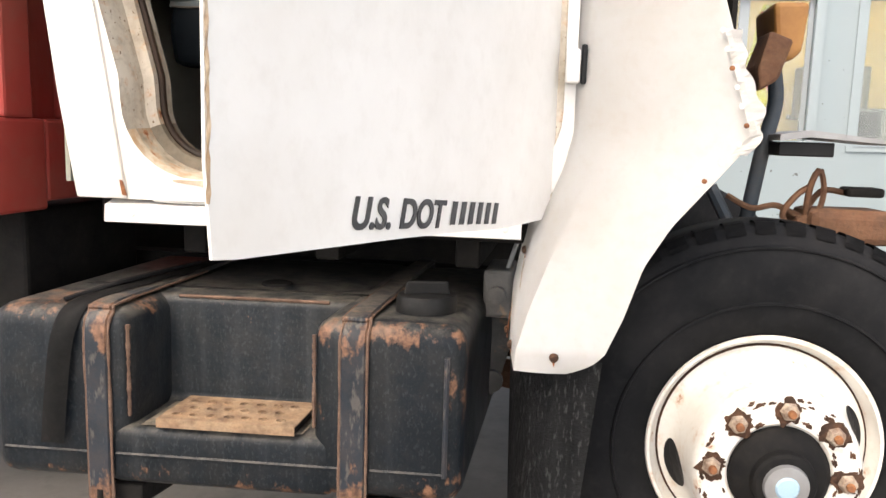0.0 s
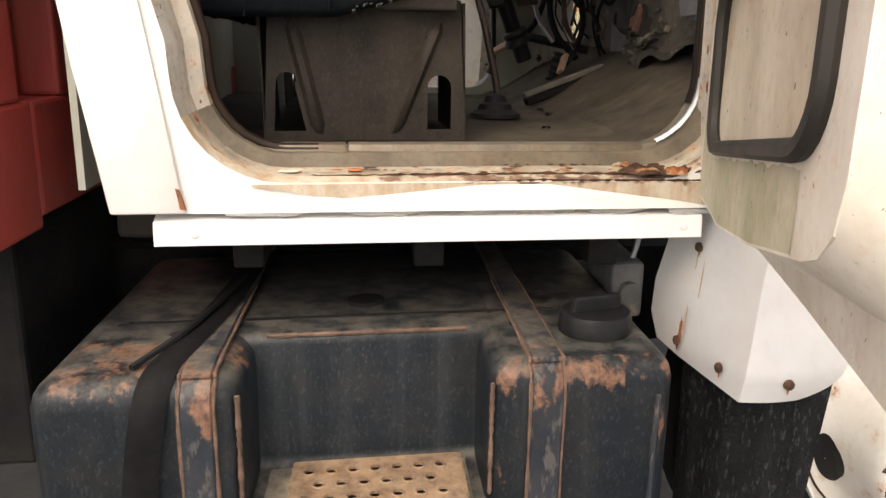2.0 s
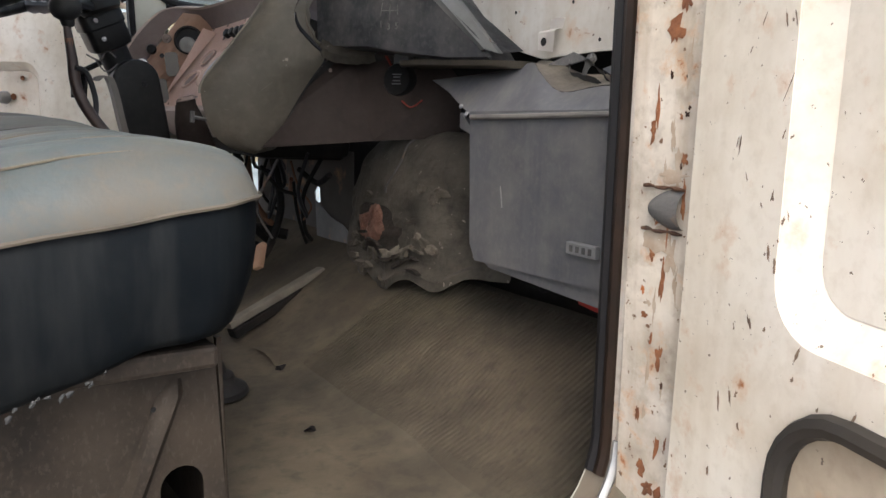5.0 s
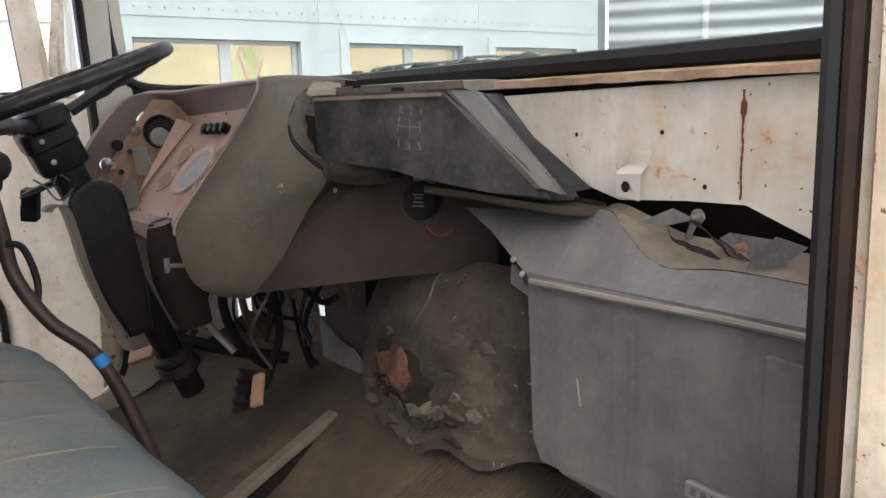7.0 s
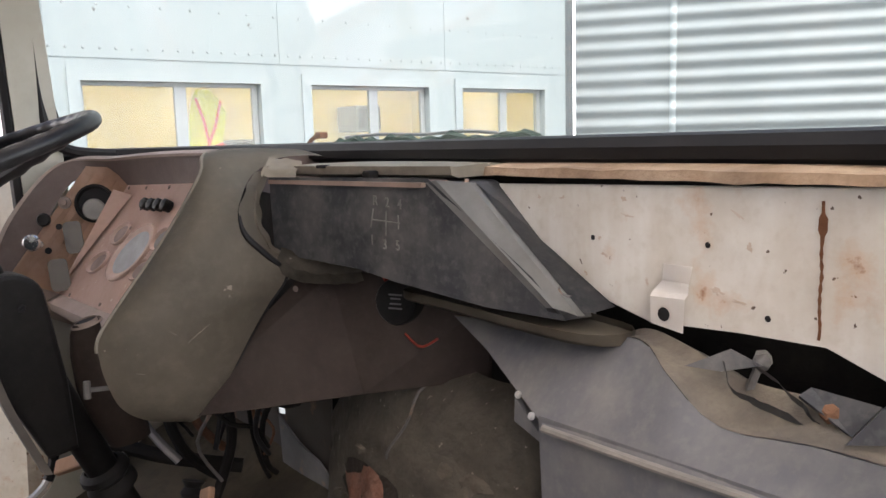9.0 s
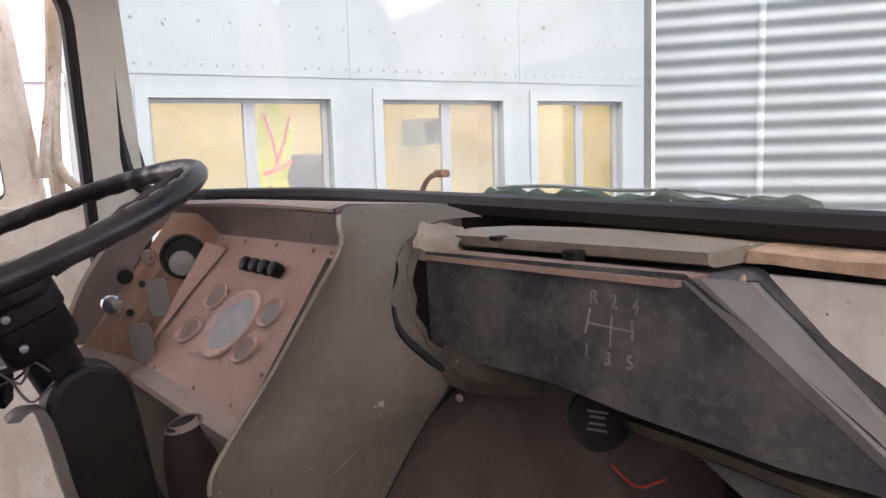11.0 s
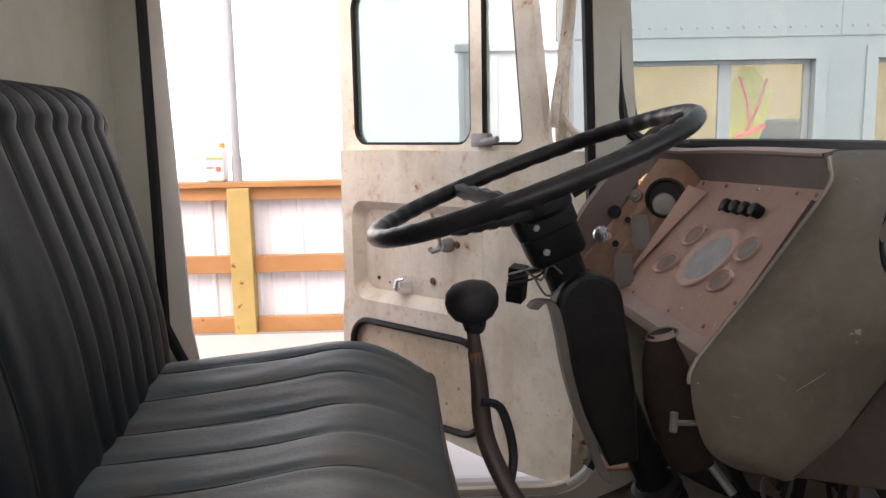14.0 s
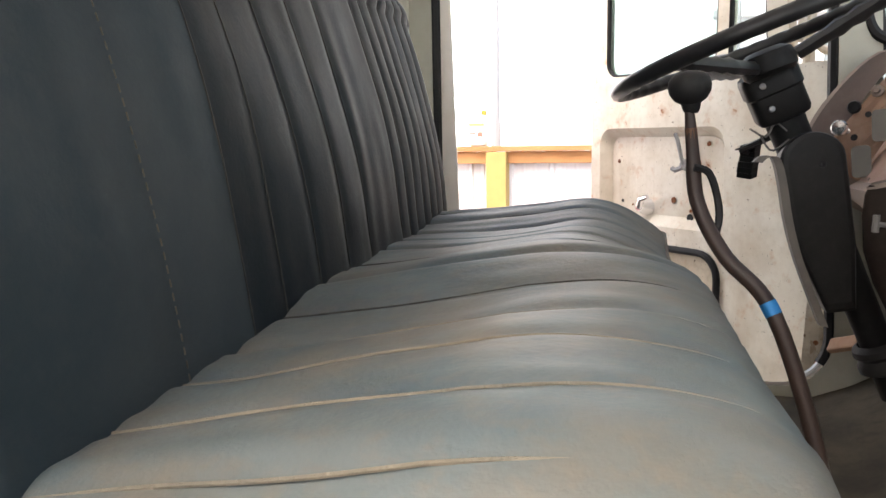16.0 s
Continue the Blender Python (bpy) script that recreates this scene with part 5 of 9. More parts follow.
random.seed(14)
for k in range(30):
    x = random.uniform(NX0 + 0.01, NX1 - 0.01)
    flake("rust_flake", (x, TY0 + 0.0025, random.uniform(0.595, 0.622)), (1, 0, 0), (0, 0.1, 1), random.uniform(0.006, 0.022), random.uniform(0.003, 0.008), 0.0012, k * 1.1, (EDGERUST, STEPDUST, EDGERUST)[k % 3], tank, "rust along the step edge", 0.6)
for xx, z0, z1 in ((NX0 - 0.004, 0.66, 0.86), (NX1 + 0.004, 0.66, 0.86)):
    bm = bm_new()
    tube(bm, [(xx, TY0 + 0.013, z0 + (z1 - z0) * j / 30) for j in range(31)], [0.004 + 0.003 * noise.noise(Vector((j * 0.7, xx, 3))) for j in range(31)], 6)
    part("notch_edge", bm, EDGERUST, tank, "rusted edge of the step notch", True)
bm = bm_new()
tube(bm, [(NX0 + 0.02 + (NX1 - NX0 - 0.04) * j / 30, NY + 0.006, TZ1 - 0.004) for j in range(31)], [0.004 + 0.002 * noise.noise(Vector((j * 0.7, 9, 3))) for j in range(31)], 6)
part("notch_edge", bm, EDGERUST, tank, "rusted edge of the step notch", True)

SET = CAB_SET
# red dump body behind the cab
bm = bm_new()
box(bm, (-4.6, 1.56, 1.065), (-1.03, 1.80, 1.285), 0.008)
box(bm, (-1.20, 1.80, 1.085), (-1.03, 3.95, 1.285), 0.008)
dump = part_of("dump_body", bm, RED, "faded red steel dump body with ribs")
bm = bm_new()
prism(bm, [(-1.10, 1.285), (-1.12, 2.9), (-1.16, 2.9), (-1.16, 1.285)], "y", 1.66, 3.95)
part("bulkhead", bm, RED, dump)
bm = bm_new()
prism(bm, [(-1.16, 1.285), (-4.6, 1.285), (-4.6, 2.6), (-1.16, 2.9)], "y", 1.66, 1.69)
part("side_sheet", bm, RED, dump)
bm = bm_new()
prism(bm, [(-1.16, 1.285), (-4.6, 1.285), (-4.6, 2.6), (-1.16, 2.9)], "y", 3.92, 3.95)
part("side_sheet", bm, RED, dump)
bm = bm_new()
box(bm, (-4.6, 3.81, 1.065), (-1.21, 4.05, 1.284), 0.008)
part("side_rail", bm, RED, dump)
for y in (1.66, 1.93, 2.30, 2.80, 3.30):
    bm = bm_new()
    prism(bm, [(y, 1.285), (y + 0.10, 1.285), (y + 0.10, 2.9), (y, 2.9)], "x", -1.10, -1.03, 0.008)
    part("rib", bm, RED, dump)
for x in (-1.75, -2.4, -3.1, -3.8):
    bm = bm_new()
    box(bm, (x, 1.585, 1.285), (x + 0.10, 1.66, 2.7), 0.008)
    part("rib", bm, RED, dump)
bm = bm_new()
rows = [[(-1.16 + 0.12 * i / 4, 1.57 + 0.2 * j / 6, 1.287 + 0.004 * noise.noise(Vector((i, j, 2)))) for i in range(5)] for j in range(7)]
loft(bm, rows)
part("ledge_dirt", bm, FLOORMAT, dump, "dirt lying on the ledge")
bm = bm_new()
box(bm, (-1.18, 1.78, 0.62), (-1.08, 2.28, 1.062), 0.01)
part_of("battery_box", bm, CHASSIS, "black steel battery box behind the cab")
bm = bm_new()
box(bm, (-4.4, 1.9, 0.78), (-1.2, 3.7, 1.06), 0.02)
part_of("subframe", bm, CHASSIS, "grimy black subframe")
my2 = basis((-2.55, 1.62, 0.583), (1, 0, 0), (0, 0, 1))
bm = bm_new()
lathe(bm, [(0.29, 0.0), (0.40, 0.025), (0.505, -0.012), (0.546, -0.07), (0.546, -0.5), (0.44, -0.54), (0.29, -0.5)], my2, 56)
rear_tyre = part_of("rear_wheel", bm, TYRE, "black dual rear tyres", True)
bm = bm_new()
lathe(bm, [(0.296, 0.0), (0.285, 0.01), (0.27, -0.06), (0.25, -0.10), (0.15, -0.11), (0.10, -0.08), (0.0, -0.07)], my2, 40)
part("rim", bm, RIM, rear_tyre, "chipped white rear rim", True)

# ---- the cab ----
def askew(bm, verts=None):
    """The cab stands a little askew to the yard's axes."""
    for v in (verts or bm.verts):
        v.co.x -= 0.046 * (v.co.y - YP)


def ring_out(loop, d):
    n, out = len(loop), []
    for k in range(n):
        ax, az = loop[k - 1]
        bx, bz = loop[(k + 1) % n]
        tx, tz = bx - ax, bz - az
        q = math.hypot(tx, tz)
        out.append((loop[k][0] + tz / q * d, loop[k][1] - tx / q * d))
    return out


OZ0, OZ1 = 1.203, 2.50
def opening(front_low, front_high, rear_low, rear_high):
    raw, pts = rrect(0.0, OZ0, 1.0, OZ1, 0.13, 8), []
    fine = []
    for k in range(len(raw)):
        a, b = raw[k], raw[(k + 1) % len(raw)]
        m = max(1, int(math.dist(a, b) / 0.06))
        fine += [(a[0] + (b[0] - a[0]) * i / m, a[1] + (b[1] - a[1]) * i / m) for i in range(m)]
    for x, z in fine:
        f = min(max((z - OZ0) / (OZ1 - OZ0), 0), 1)
        k = min(max((z - 1.38) / 0.25, 0), 1)
        back, fore = rear_low + (rear_high - rear_low) * k, front_low + (front_high - front_low) * f - 1.0
        g = min(max((x - 0.13) / 0.74, 0), 1)
        x = x + back * (1 - g) + fore * g
        pts.append((x, z))
    dense = []
    for k in range(len(pts)):
        a, b = pts[k], pts[(k + 1) % len(pts)]
        m = max(1, int(math.dist(a, b) / 0.08))
        dense += [(a[0] + (b[0] - a[0]) * i / m, a[1] + (b[1] - a[1]) * i / m) for i in range(m)]
    return dense


OPEN_P = opening(0.168, 0.160, -0.735, -0.80)
OPEN_D = opening(0.158, 0.115, -0.755, -0.875)
RING = [(0.0, 0.150), (0.0, 0.122), (0.006, 0.118), (0.009, 0.095), (0.033, 0.088), (0.039, 0.030), (0.046, 0.002)]


DEEP = {"p": 0.160, "d": 0.150}


def side_wall(loop, y0, s, tag):
    """y0: outer face; s: +1 when the inside lies towards +y."""
    low = [k for k, p in enumerate(loop) if p[1] < 1.30]
    n = len(loop)
    deep = [(d, DEEP[tag] if w == 0.150 else w) for d, w in RING]
    rings = [ring_out(loop, d) for d, _ in deep]
    strips = (("door_jamb", JAMB, "stained cream door jamb", None), ("sill_top", SILLTOP, "worn grey inner lip of the sill", (0,)), ("sill_lip", SILLGREY, "grimy olive step of the sill", (1, 2, 3)), ("door_sill", SILL, "rusted door sill with flaking cream paint", (4,)), ("sill_edge", ROCKER, "rust-streaked outer edge of the sill", (5,)))
    for nm, mt, lab, only in strips:
        bm = bm_new()
        for k in range(n):
            j = (k + 1) % n
            if (loop[k][1] < 1.30 and loop[j][1] < 1.32 and loop[k][0] < 0.30) != (only is not None):
                continue
            for i in range(len(RING) - 1):
                if only is not None and i not in only:
                    continue
                q = []
                for r, kk in ((i, k), (i, j), (i + 1, j), (i + 1, k)):
                    q.append(bm.verts.new((rings[r][kk][0], y0 + s * deep[r][1], rings[r][kk][1])))
                bm.faces.new(q)
        bmesh.ops.remove_doubles(bm, verts=bm.verts, dist=1e-5)
        askew(bm)
        part_of(nm, bm, mt, lab, True)
    bm = bm_new()
    edge = [(-0.885, 1.108), (0.236, 1.108), (0.236, 1.9), (0.155, 2.62), (-0.95, 2.62), (-0.95, 1.58), (-0.92, 1.34)]
    plate(bm, edge, [ring_out(loop, 0.046)], basis((0, y0, 0), (1, 0, 0), (0, 0, 1)), -0.002 * s)
    askew(bm)
    part_of("cab_side", bm, WHITE, "white cab side panel" if tag == "p" else "white cab side panel on the driver's side")
    bm = bm_new()
    prism(bm, [(-0.887, 1.110), (-0.768, 1.110), (-0.802, 1.34), (-0.842, 1.60), (-0.870, 2.6), (-0.953, 2.6), (-0.953, 1.58), (-0.922, 1.34)], "y", y0 - 0.010 * s, y0 - 0.0005 * s, 0.003)
    askew(bm)
    part_of("corner_panel", bm, WHITE, "white rear corner panel of the cab", True)
    bm = bm_new()
    yy = y0 + s * DEEP[tag]
    plate(bm, [(-0.945, 1.15), (0.30, 1.15), (0.30, 1.70), (0.235, 1.86), (0.19, 2.60), (-0.945, 2.60)], [ring_out(loop, 0.001)], basis((0, yy, 0), (1, 0, 0), (0, 0, 1)), -0.003 * s)
    askew(bm)
    part_of("inner_side", bm, ROOFIN, "grey-green painted inner cab side")


side_wall(OPEN_P, YP, 1, "p")
SET = None
side_wall(OPEN_D, YD, -1, "d")
SET = CAB_SET

# rivetted strip under the sill, seam rust
bm = bm_new()
prism(bm, [(1.690, 1.055), (1.694, 1.094), (1.735, 1.106), (1.735, 1.102), (1.698, 1.091), (1.695, 1.053)], "x", -0.822, 0.135, 0.0008)
askew(bm)
strip_part = part_of("rocker_strip", bm, WHITE_CLEAN, "white rivetted strip under the sill")
for x in (-0.755, -0.459, -0.102, 0.10):
    bm = bm_new()
    lathe(bm, [(0.0085, 0.0), (0.008, 0.003), (0.004, 0.005), (0.0, 0.0055)], basis((x, 1.692 - 0.0, 1.074), (1, 0, 0), (0, 0, 1)), 14)
    askew(bm)
    part("rivet", bm, WHITE_CLEAN, strip_part)
SEALER = mat("grey_sealer", (0.42, 0.42, 0.40), 0.8, mottle=((0.30, 0.29, 0.27), 0.7, 20.0))
random.seed(27)
for k in range(24):
    x = random.uniform(-0.68, 0.12)
    y = 1.6965
    flake("sealer_flake", (x - 0.046 * (y - YP), y, random.uniform(1.1015, 1.107)), (1, 0, 0), (0, 0.15, 1), random.uniform(0.010, 0.045), random.uniform(0.002, 0.006), 0.0012, k * 1.7, SEALER, strip_part, "peeling grey sealer", 0.6)
bm = bm_new()
prism(bm, [(-0.775, 1.118), (-0.766, 1.116), (-0.775, 1.150), (-0.781, 1.152)], "y", 1.686, 1.692)
askew(bm)
part_of("rust_seam", bm, RUST, "rust at the panel seam")
# crumbling rust in the front corner of the sill
random.seed(21)
for k in range(76):
    f = random.random() ** 0.8
    x = -0.01 + 0.20 * f
    y = 1.712 + random.uniform(0.0, 0.085)
    z = 1.1655 + 0.035 * max(0.0, f - 0.55) + 0.004 * random.random()
    big = 0.5 + 0.7 * math.sin(math.pi * f)
    flake("rust_flake", (x - 0.046 * (y - YP), y, z), (1, 0.1, 0.25 * (f > 0.6)), (0, 1, 0), random.uniform(0.009, 0.030) * big, random.uniform(0.008, 0.022) * big, random.uniform(0.002, 0.014), k * 1.3, (FLAKERUST, FLAKERUST, SILLRUST, FLAKERUST, FLAKERUST)[k % 5], truck, "crumbling rust in the corner of the sill", 0.5)
random.seed(22)
for k in range(40):
    x = random.uniform(-0.55, 0.10)
    y = random.choice((1.735, 1.785, 1.76)) + random.uniform(-0.008, 0.008)
    flake("rust_flake", (x - 0.046 * (y - YP), y, 1.1675 + 0.05 * (y - 1.73)), (1, 0, 0), (0, 1, 0), random.uniform(0.003, 0.013), random.uniform(0.002, 0.005), 0.0015, 50 + k * 1.7, (FLAKERUST, RUST, SILLGREY)[k % 3], truck, "flake of rust on the sill", 0.6)
# spots and stains on the sill
for (x, z, w, h) in ((-0.487, 1.172, 0.011, 0.0), (-0.60, 1.170, 0.016, 0.0)):
    bm = bm_new()
    lathe(bm, [(w, 0.0), (w * 0.9, 0.002), (0.0, 0.0025)], pose(x, 1.755, 1.1695) @ Matrix.Diagonal((1.3, 1, 1, 1)), 14)
    askew(bm)
    part_of("plug", bm, ORANGE if x > -0.55 else JAMB, "orange-rusted sill plug" if x > -0.55 else "painted sill plug")
# lines of rust where the sill's folds meet
for y, z, xa, xb, r in ((1.729, 1.1650, -0.56, 0.19, 0.0035), (1.7005, 1.1575, -0.30, 0.20, 0.0028), (1.790, 1.1715, -0.30, 0.17, 0.0025)):
    bm = bm_new()
    n = 110
    tube(bm, [(xa + (xb - xa) * k / n, y + 0.002 * noise.noise(Vector((k * 0.35, r * 900, 1))), z + 0.0012 * noise.noise(Vector((k * 0.5, 3, r * 700)))) for k in range(n + 1)], [max(0.0006, r * min(1.0, 0.2 + k / 40) * (0.75 + 0.9 * noise.noise(Vector((k * 0.4, 5, r * 800))))) for k in range(n + 1)], 6)
    askew(bm)
    part_of("rust_line", bm, FLAKERUST, "line of rust along the sill", True)
# rust-streaked band on the outer face of the sill
bm = bm_new()
rows = []
for k in range(61):
    x = -0.66 + 0.86 * k / 60
    fade = min(1.0, (x + 0.66) / 0.30)
    zt = 1.1555 + 0.001 * noise.noise(Vector((x * 30, 1, 0)))
    zb = 1.151 - 0.042 * fade + 0.004 * noise.noise(Vector((x * 40, 2, 0)))
    rows.append([(x, YP - 0.0032, zt), (x, YP - 0.0034, (zt + zb) / 2), (x, YP - 0.0032, zb)])
loft(bm, rows)
askew(bm)
part_of("rocker_band", bm, ROCKER, "rust-streaked white paint below the sill", True)
# kick strips on the sill edge
for xa, xb in ((-0.66, -0.503), (-0.497, 0.06)):
    bm = bm_new()
    prism(bm, [(1.806, 1.176), (1.812, 1.207), (1.835, 1.2105), (1.835, 1.207), (1.815, 1.204), (1.809, 1.175)], "x", xa, xb, 0.001)
    askew(bm)
    part_of("sill_strip", bm, mat("grimy_metal_strip", (0.17, 0.15, 0.12), 0.55, 0.4, mottle=((0.24, 0.20, 0.15), 0.8, 14.0), streak=((0.20, 0.11, 0.055), 0.4, 25.0), dirt=((0.08, 0.055, 0.035), 0.5, 16.0)), "grimy metal sill strip", True)


def along(loop, y, keep, d=0.0):
    return [(x, y, z) for x, z in ring_out(loop, d) if keep(x, z)]


def sealing(loop, y, keep, r, mt, name, label, d=0.0, squash=1.0):
    pts = along(loop, y, keep, d)
    # start the run where the gap lies
    gaps = [math.dist(pts[k - 1], pts[k]) for k in range(len(pts))]
    k = gaps.index(max(gaps))
    pts = pts[k:] + pts[:k]
    bm = bm_new()
    tube(bm, pts, r, 8, squash=squash)
    askew(bm)
    return part_of(name, bm, mt, label, True)


sealing(OPEN_P, YP + 0.155, lambda x, z: x > -0.2 and z > 1.27, 0.010, GASKET_SHADE, "door_seal", "cracked black rubber door seal", 0.005)
sealing(OPEN_P, YP + 0.138, lambda x, z: x > -0.2 and z > 1.27, 0.010, BLACKSEAL, "seal_lip", "grimy brown lip of the door seal", 0.003)
sealing(OPEN_P, YP + 0.120, lambda x, z: x > 0.03 and z < 1.335 and z > 1.206, 0.0062, ALU, "trim_strip", "bare aluminium trim in the door corner", 0.0, 0.6)
sealing(OPEN_P, YP + 0.120, lambda x, z: x < -0.50 and z < 2.2, 0.010, BLACKSEAL, "door_seal", "grimy dark rubber door seal", 0.003)
SET = None
sealing(OPEN_D, YD - 0.135, lambda x, z: z > 1.25, 0.016, GASKET_SHADE, "door_seal", "black rubber door seal on the driver's opening", -0.004)
sealing(OPEN_D, YD - 0.120, lambda x, z: x > 0.0 and z < 1.5 and z > 1.21, 0.010, ALU, "trim_strip", "bare aluminium trim in the driver's door corner")

SET = CAB_SET
# door check cup and rust marks on the passenger jamb
def jamb_x(z):
    return 0.1488 - 0.0202 * (z - 1.64)


bm = bm_new()
rows = []
for k in range(13):
    f = k / 12
    y = 1.783 - 0.050 * f
    w = 0.0235 * math.sin(math.pi * min(1.0, 0.12 + f * 0.9) * 0.62)
    rows.append([(jamb_x(1.636) + 0.004 - 0.017 * math.cos(q) * min(1.0, f * 5 + 0.1), y, 1.636 + w * math.sin(q)) for q in [-1.57 + 3.14 * j / 12 for j in range(13)]])
loft(bm, rows)
part_of("check_cup", bm, GREASE, "dull grey door check cup in the jamb", True)
for z0, z1 in ((1.660, 1.6615), (1.6105, 1.612)):
    bm = bm_new()
    tube(bm, [(jamb_x(z0) - 0.0035 + 0.002 * math.sin(k * 1.3), 1.790 - 0.0058 * k, z0 + 0.0007 * math.sin(k * 1.1)) for k in range(11)], [0.0020 + 0.0008 * math.sin(k * 1.7) for k in range(11)], 6)
    part_of("check_lip", bm, FLAKERUST, "rusted lip round the check cup", True)
STAIN = mat("grey_brown_grime_stain", (0.42, 0.36, 0.28), 0.8, mottle=((0.30, 0.22, 0.15), 0.9, 40.0), bump=(60, 0.1))
for k, (y, z, ry, rz, mt) in enumerate(((1.765, 1.600, 0.022, 0.012, STAIN), (1.752, 1.672, 0.018, 0.006, STAIN), (1.7785, 1.744, 0.0028, 0.026, RUST), (1.782, 1.722, 0.005, 0.012, RUST), (1.7604, 1.783, 0.0022, 0.005, FLAKERUST), (1.738, 1.780, 0.0022, 0.004, FLAKERUST), (1.737, 1.741, 0.003, 0.003, FLAKERUST), (1.744, 1.738, 0.002, 0.0025, RUST), (1.734, 1.748, 0.002, 0.002, FLAKERUST), (1.736, 1.692, 0.004, 0.006, RUST), (1.741, 1.684, 0.002, 0.003, FLAKERUST), (1.786, 1.538, 0.003, 0.005, ORANGE), (1.774, 1.584, 0.005, 0.008, RUST), (1.7735, 1.318, 0.006, 0.010, RUST), (1.762, 1.296, 0.010, 0.007, RUST), (1.745, 1.290, 0.008, 0.014, RUST), (1.770, 1.48, 0.002, 0.007, RUST), (1.750, 1.43, 0.0015, 0.005, FLAKERUST), (1.784, 1.385, 0.003, 0.008, RUST), (1.740, 1.36, 0.002, 0.006, RUST), (1.758, 1.83, 0.010, 0.014, RUST), (1.745, 1.86, 0.006, 0.012, RUST), (1.777, 1.90, 0.003, 0.02, RUST))):
    flake("rust_spot", (jamb_x(z) - 0.0006, y, z), (0, -1, 0), (0, 0, 1), ry, rz, 0.0006, k * 1.9, mt, truck, "rust mark on the door jamb", 0.7)

random.seed(63)
for k in range(34):
    z = random.uniform(1.32, 2.12)
    flake("grime", (jamb_x(z) - 0.0005, random.uniform(1.732, 1.792), z), (0, -1, random.uniform(-0.3, 0.3)), (0, 0, 1), random.uniform(0.0012, 0.006), random.uniform(0.003, 0.022), 0.0004, 610 + k, (STAIN, STAIN, RUST)[k % 3], truck, "grime on the door jamb", 0.8)

SET = None
# rear wall with window
bm = bm_new()
plate(bm, [(YP + 0.02, 1.14), (YD - 0.02, 1.14), (YD - 0.02, 2.60), (YP + 0.02, 2.60)], [rrect(2.40, 2.195, 3.235, 2.50, 0.06, 5)], basis((-0.952, 0, 0), (0, 1, 0), (0, 0, 1)), 0.012)
askew(bm)
part_of("rear_wall", bm, ROOFIN, "grey-green painted cab rear wall")
for q, r, mt in ((0.012, 0.016, GASKET_SHADE),):
    bm = bm_new()
    tube(bm, [(-0.934, y, z) for y, z in rrect(2.40, 2.195, 3.235, 2.50, 0.06, 6)], r, 8, True)
    askew(bm)
    part_of("rear_window_gasket", bm, mt, "black rubber rear window gasket", True)
bm = bm_new()
plate(bm, rrect(2.395, 2.19, 3.24, 2.505, 0.06, 5), [], basis((-0.946, 0, 0), (0, 1, 0), (0, 0, 1)), 0.004)
askew(bm)
pane = part_of("rear_window", bm, GLASS, "rear window glass")
pane.visible_shadow = False
bm = bm_new()
for y, z in ((2.93, 2.165), (2.915, 2.155)):
    lathe(bm, [(0.008, 0), (0.007, 0.004), (0, 0.005)], basis((-0.938, y, z), (0, 1, 0), (0, 0, 1)), 10)
askew(bm)
part_of("wall_screws", bm, CHASSIS)

# roof with a thin lining
bm = bm_new()
rows = []
for i in range(9):
    x = -0.96 + (0.30 + 0.96) * i / 8
    rows.append([(x, YP + 0.01 + (YD - YP - 0.02) * j / 12, 2.60 + 0.06 * math.sin(math.pi * j / 12) ** 0.6 - 0.02 * (i == 8)) for j in range(13)])
loft(bm, rows)
thick(bm, 0.02)
askew(bm)
part_of("roof", bm, WHITE, "white cab roof", True)

# windscreen, curved at its ends
def screen(y, z):
    q = abs((y - 2.81) / 1.045)
    return 0.478 - 0.285 * min(q, 1.0) ** 7 - 0.23 * (z - 2.02) - 0.040 * (y - 2.6)


YW = [1.77 + (3.85 - 1.77) * k / 48 for k in range(49)]
bm = bm_new()
loft(bm, [[(screen(y, z), y, z) for y in YW] for z in (2.035, 2.15, 2.30, 2.45)])
pane = part_of("windscreen", bm, GLASS, "dusty windscreen", True)
pane.visible_shadow = False
bm = bm_new()
loop = [(screen(y, 2.03) - 0.004, y, 2.03) for y in YW] + [(screen(3.85, z) - 0.004, 3.85, z) for z in (2.08, 2.2, 2.32, 2.42)] + [(screen(y, 2.46) - 0.004, y, 2.46) for y in YW[::-1]] + [(screen(1.77, z) - 0.004, 1.77, z) for z in (2.42, 2.32, 2.2, 2.08)]
tube(bm, loop, 0.019, 8, True)
part_of("windscreen_gasket", bm, GASKET_SHADE, "black windscreen gasket", True)
bm = bm_new()
loft(bm, [[(screen(y, z) - 0.012, y, z) for y in YW] for z in (2.47, 2.62)])
thick(bm, 0.02)
part_of("header", bm, ROOFIN, "painted header above the windscreen", True)
# A-posts
for y0, s in ((YD, -1), (YP, 1)):
    bm = bm_new()
    loft(bm, [[(0.120 - 0.046 * (y0 - YP) + 0.02 * (2.6 - z) + a, y0 + s * b, z) for a, b in ((0.010, 0.135), (0.03, 0.125), (0.055, 0.11), (0.075, 0.09), (0.08, 0.03), (0.01, 0.03))] for z in (1.20, 1.5, 1.9, 2.2, 2.61)], wrap=True, cap=True)
    part_of("windscreen_post", bm, JAMB if s > 0 else ROOFIN, "pale painted windscreen post", True)
bm = bm_new()
loft(bm, [[(screen(y, 2.0) + a, y, z) for y in YW] for a, z in ((0.03, 2.02), (0.18, 2.0), (0.20, 1.70))])
thick(bm, 0.006)
part_of("cowl", bm, WHITE, "white cowl below the windscreen", True)
bm = bm_new()
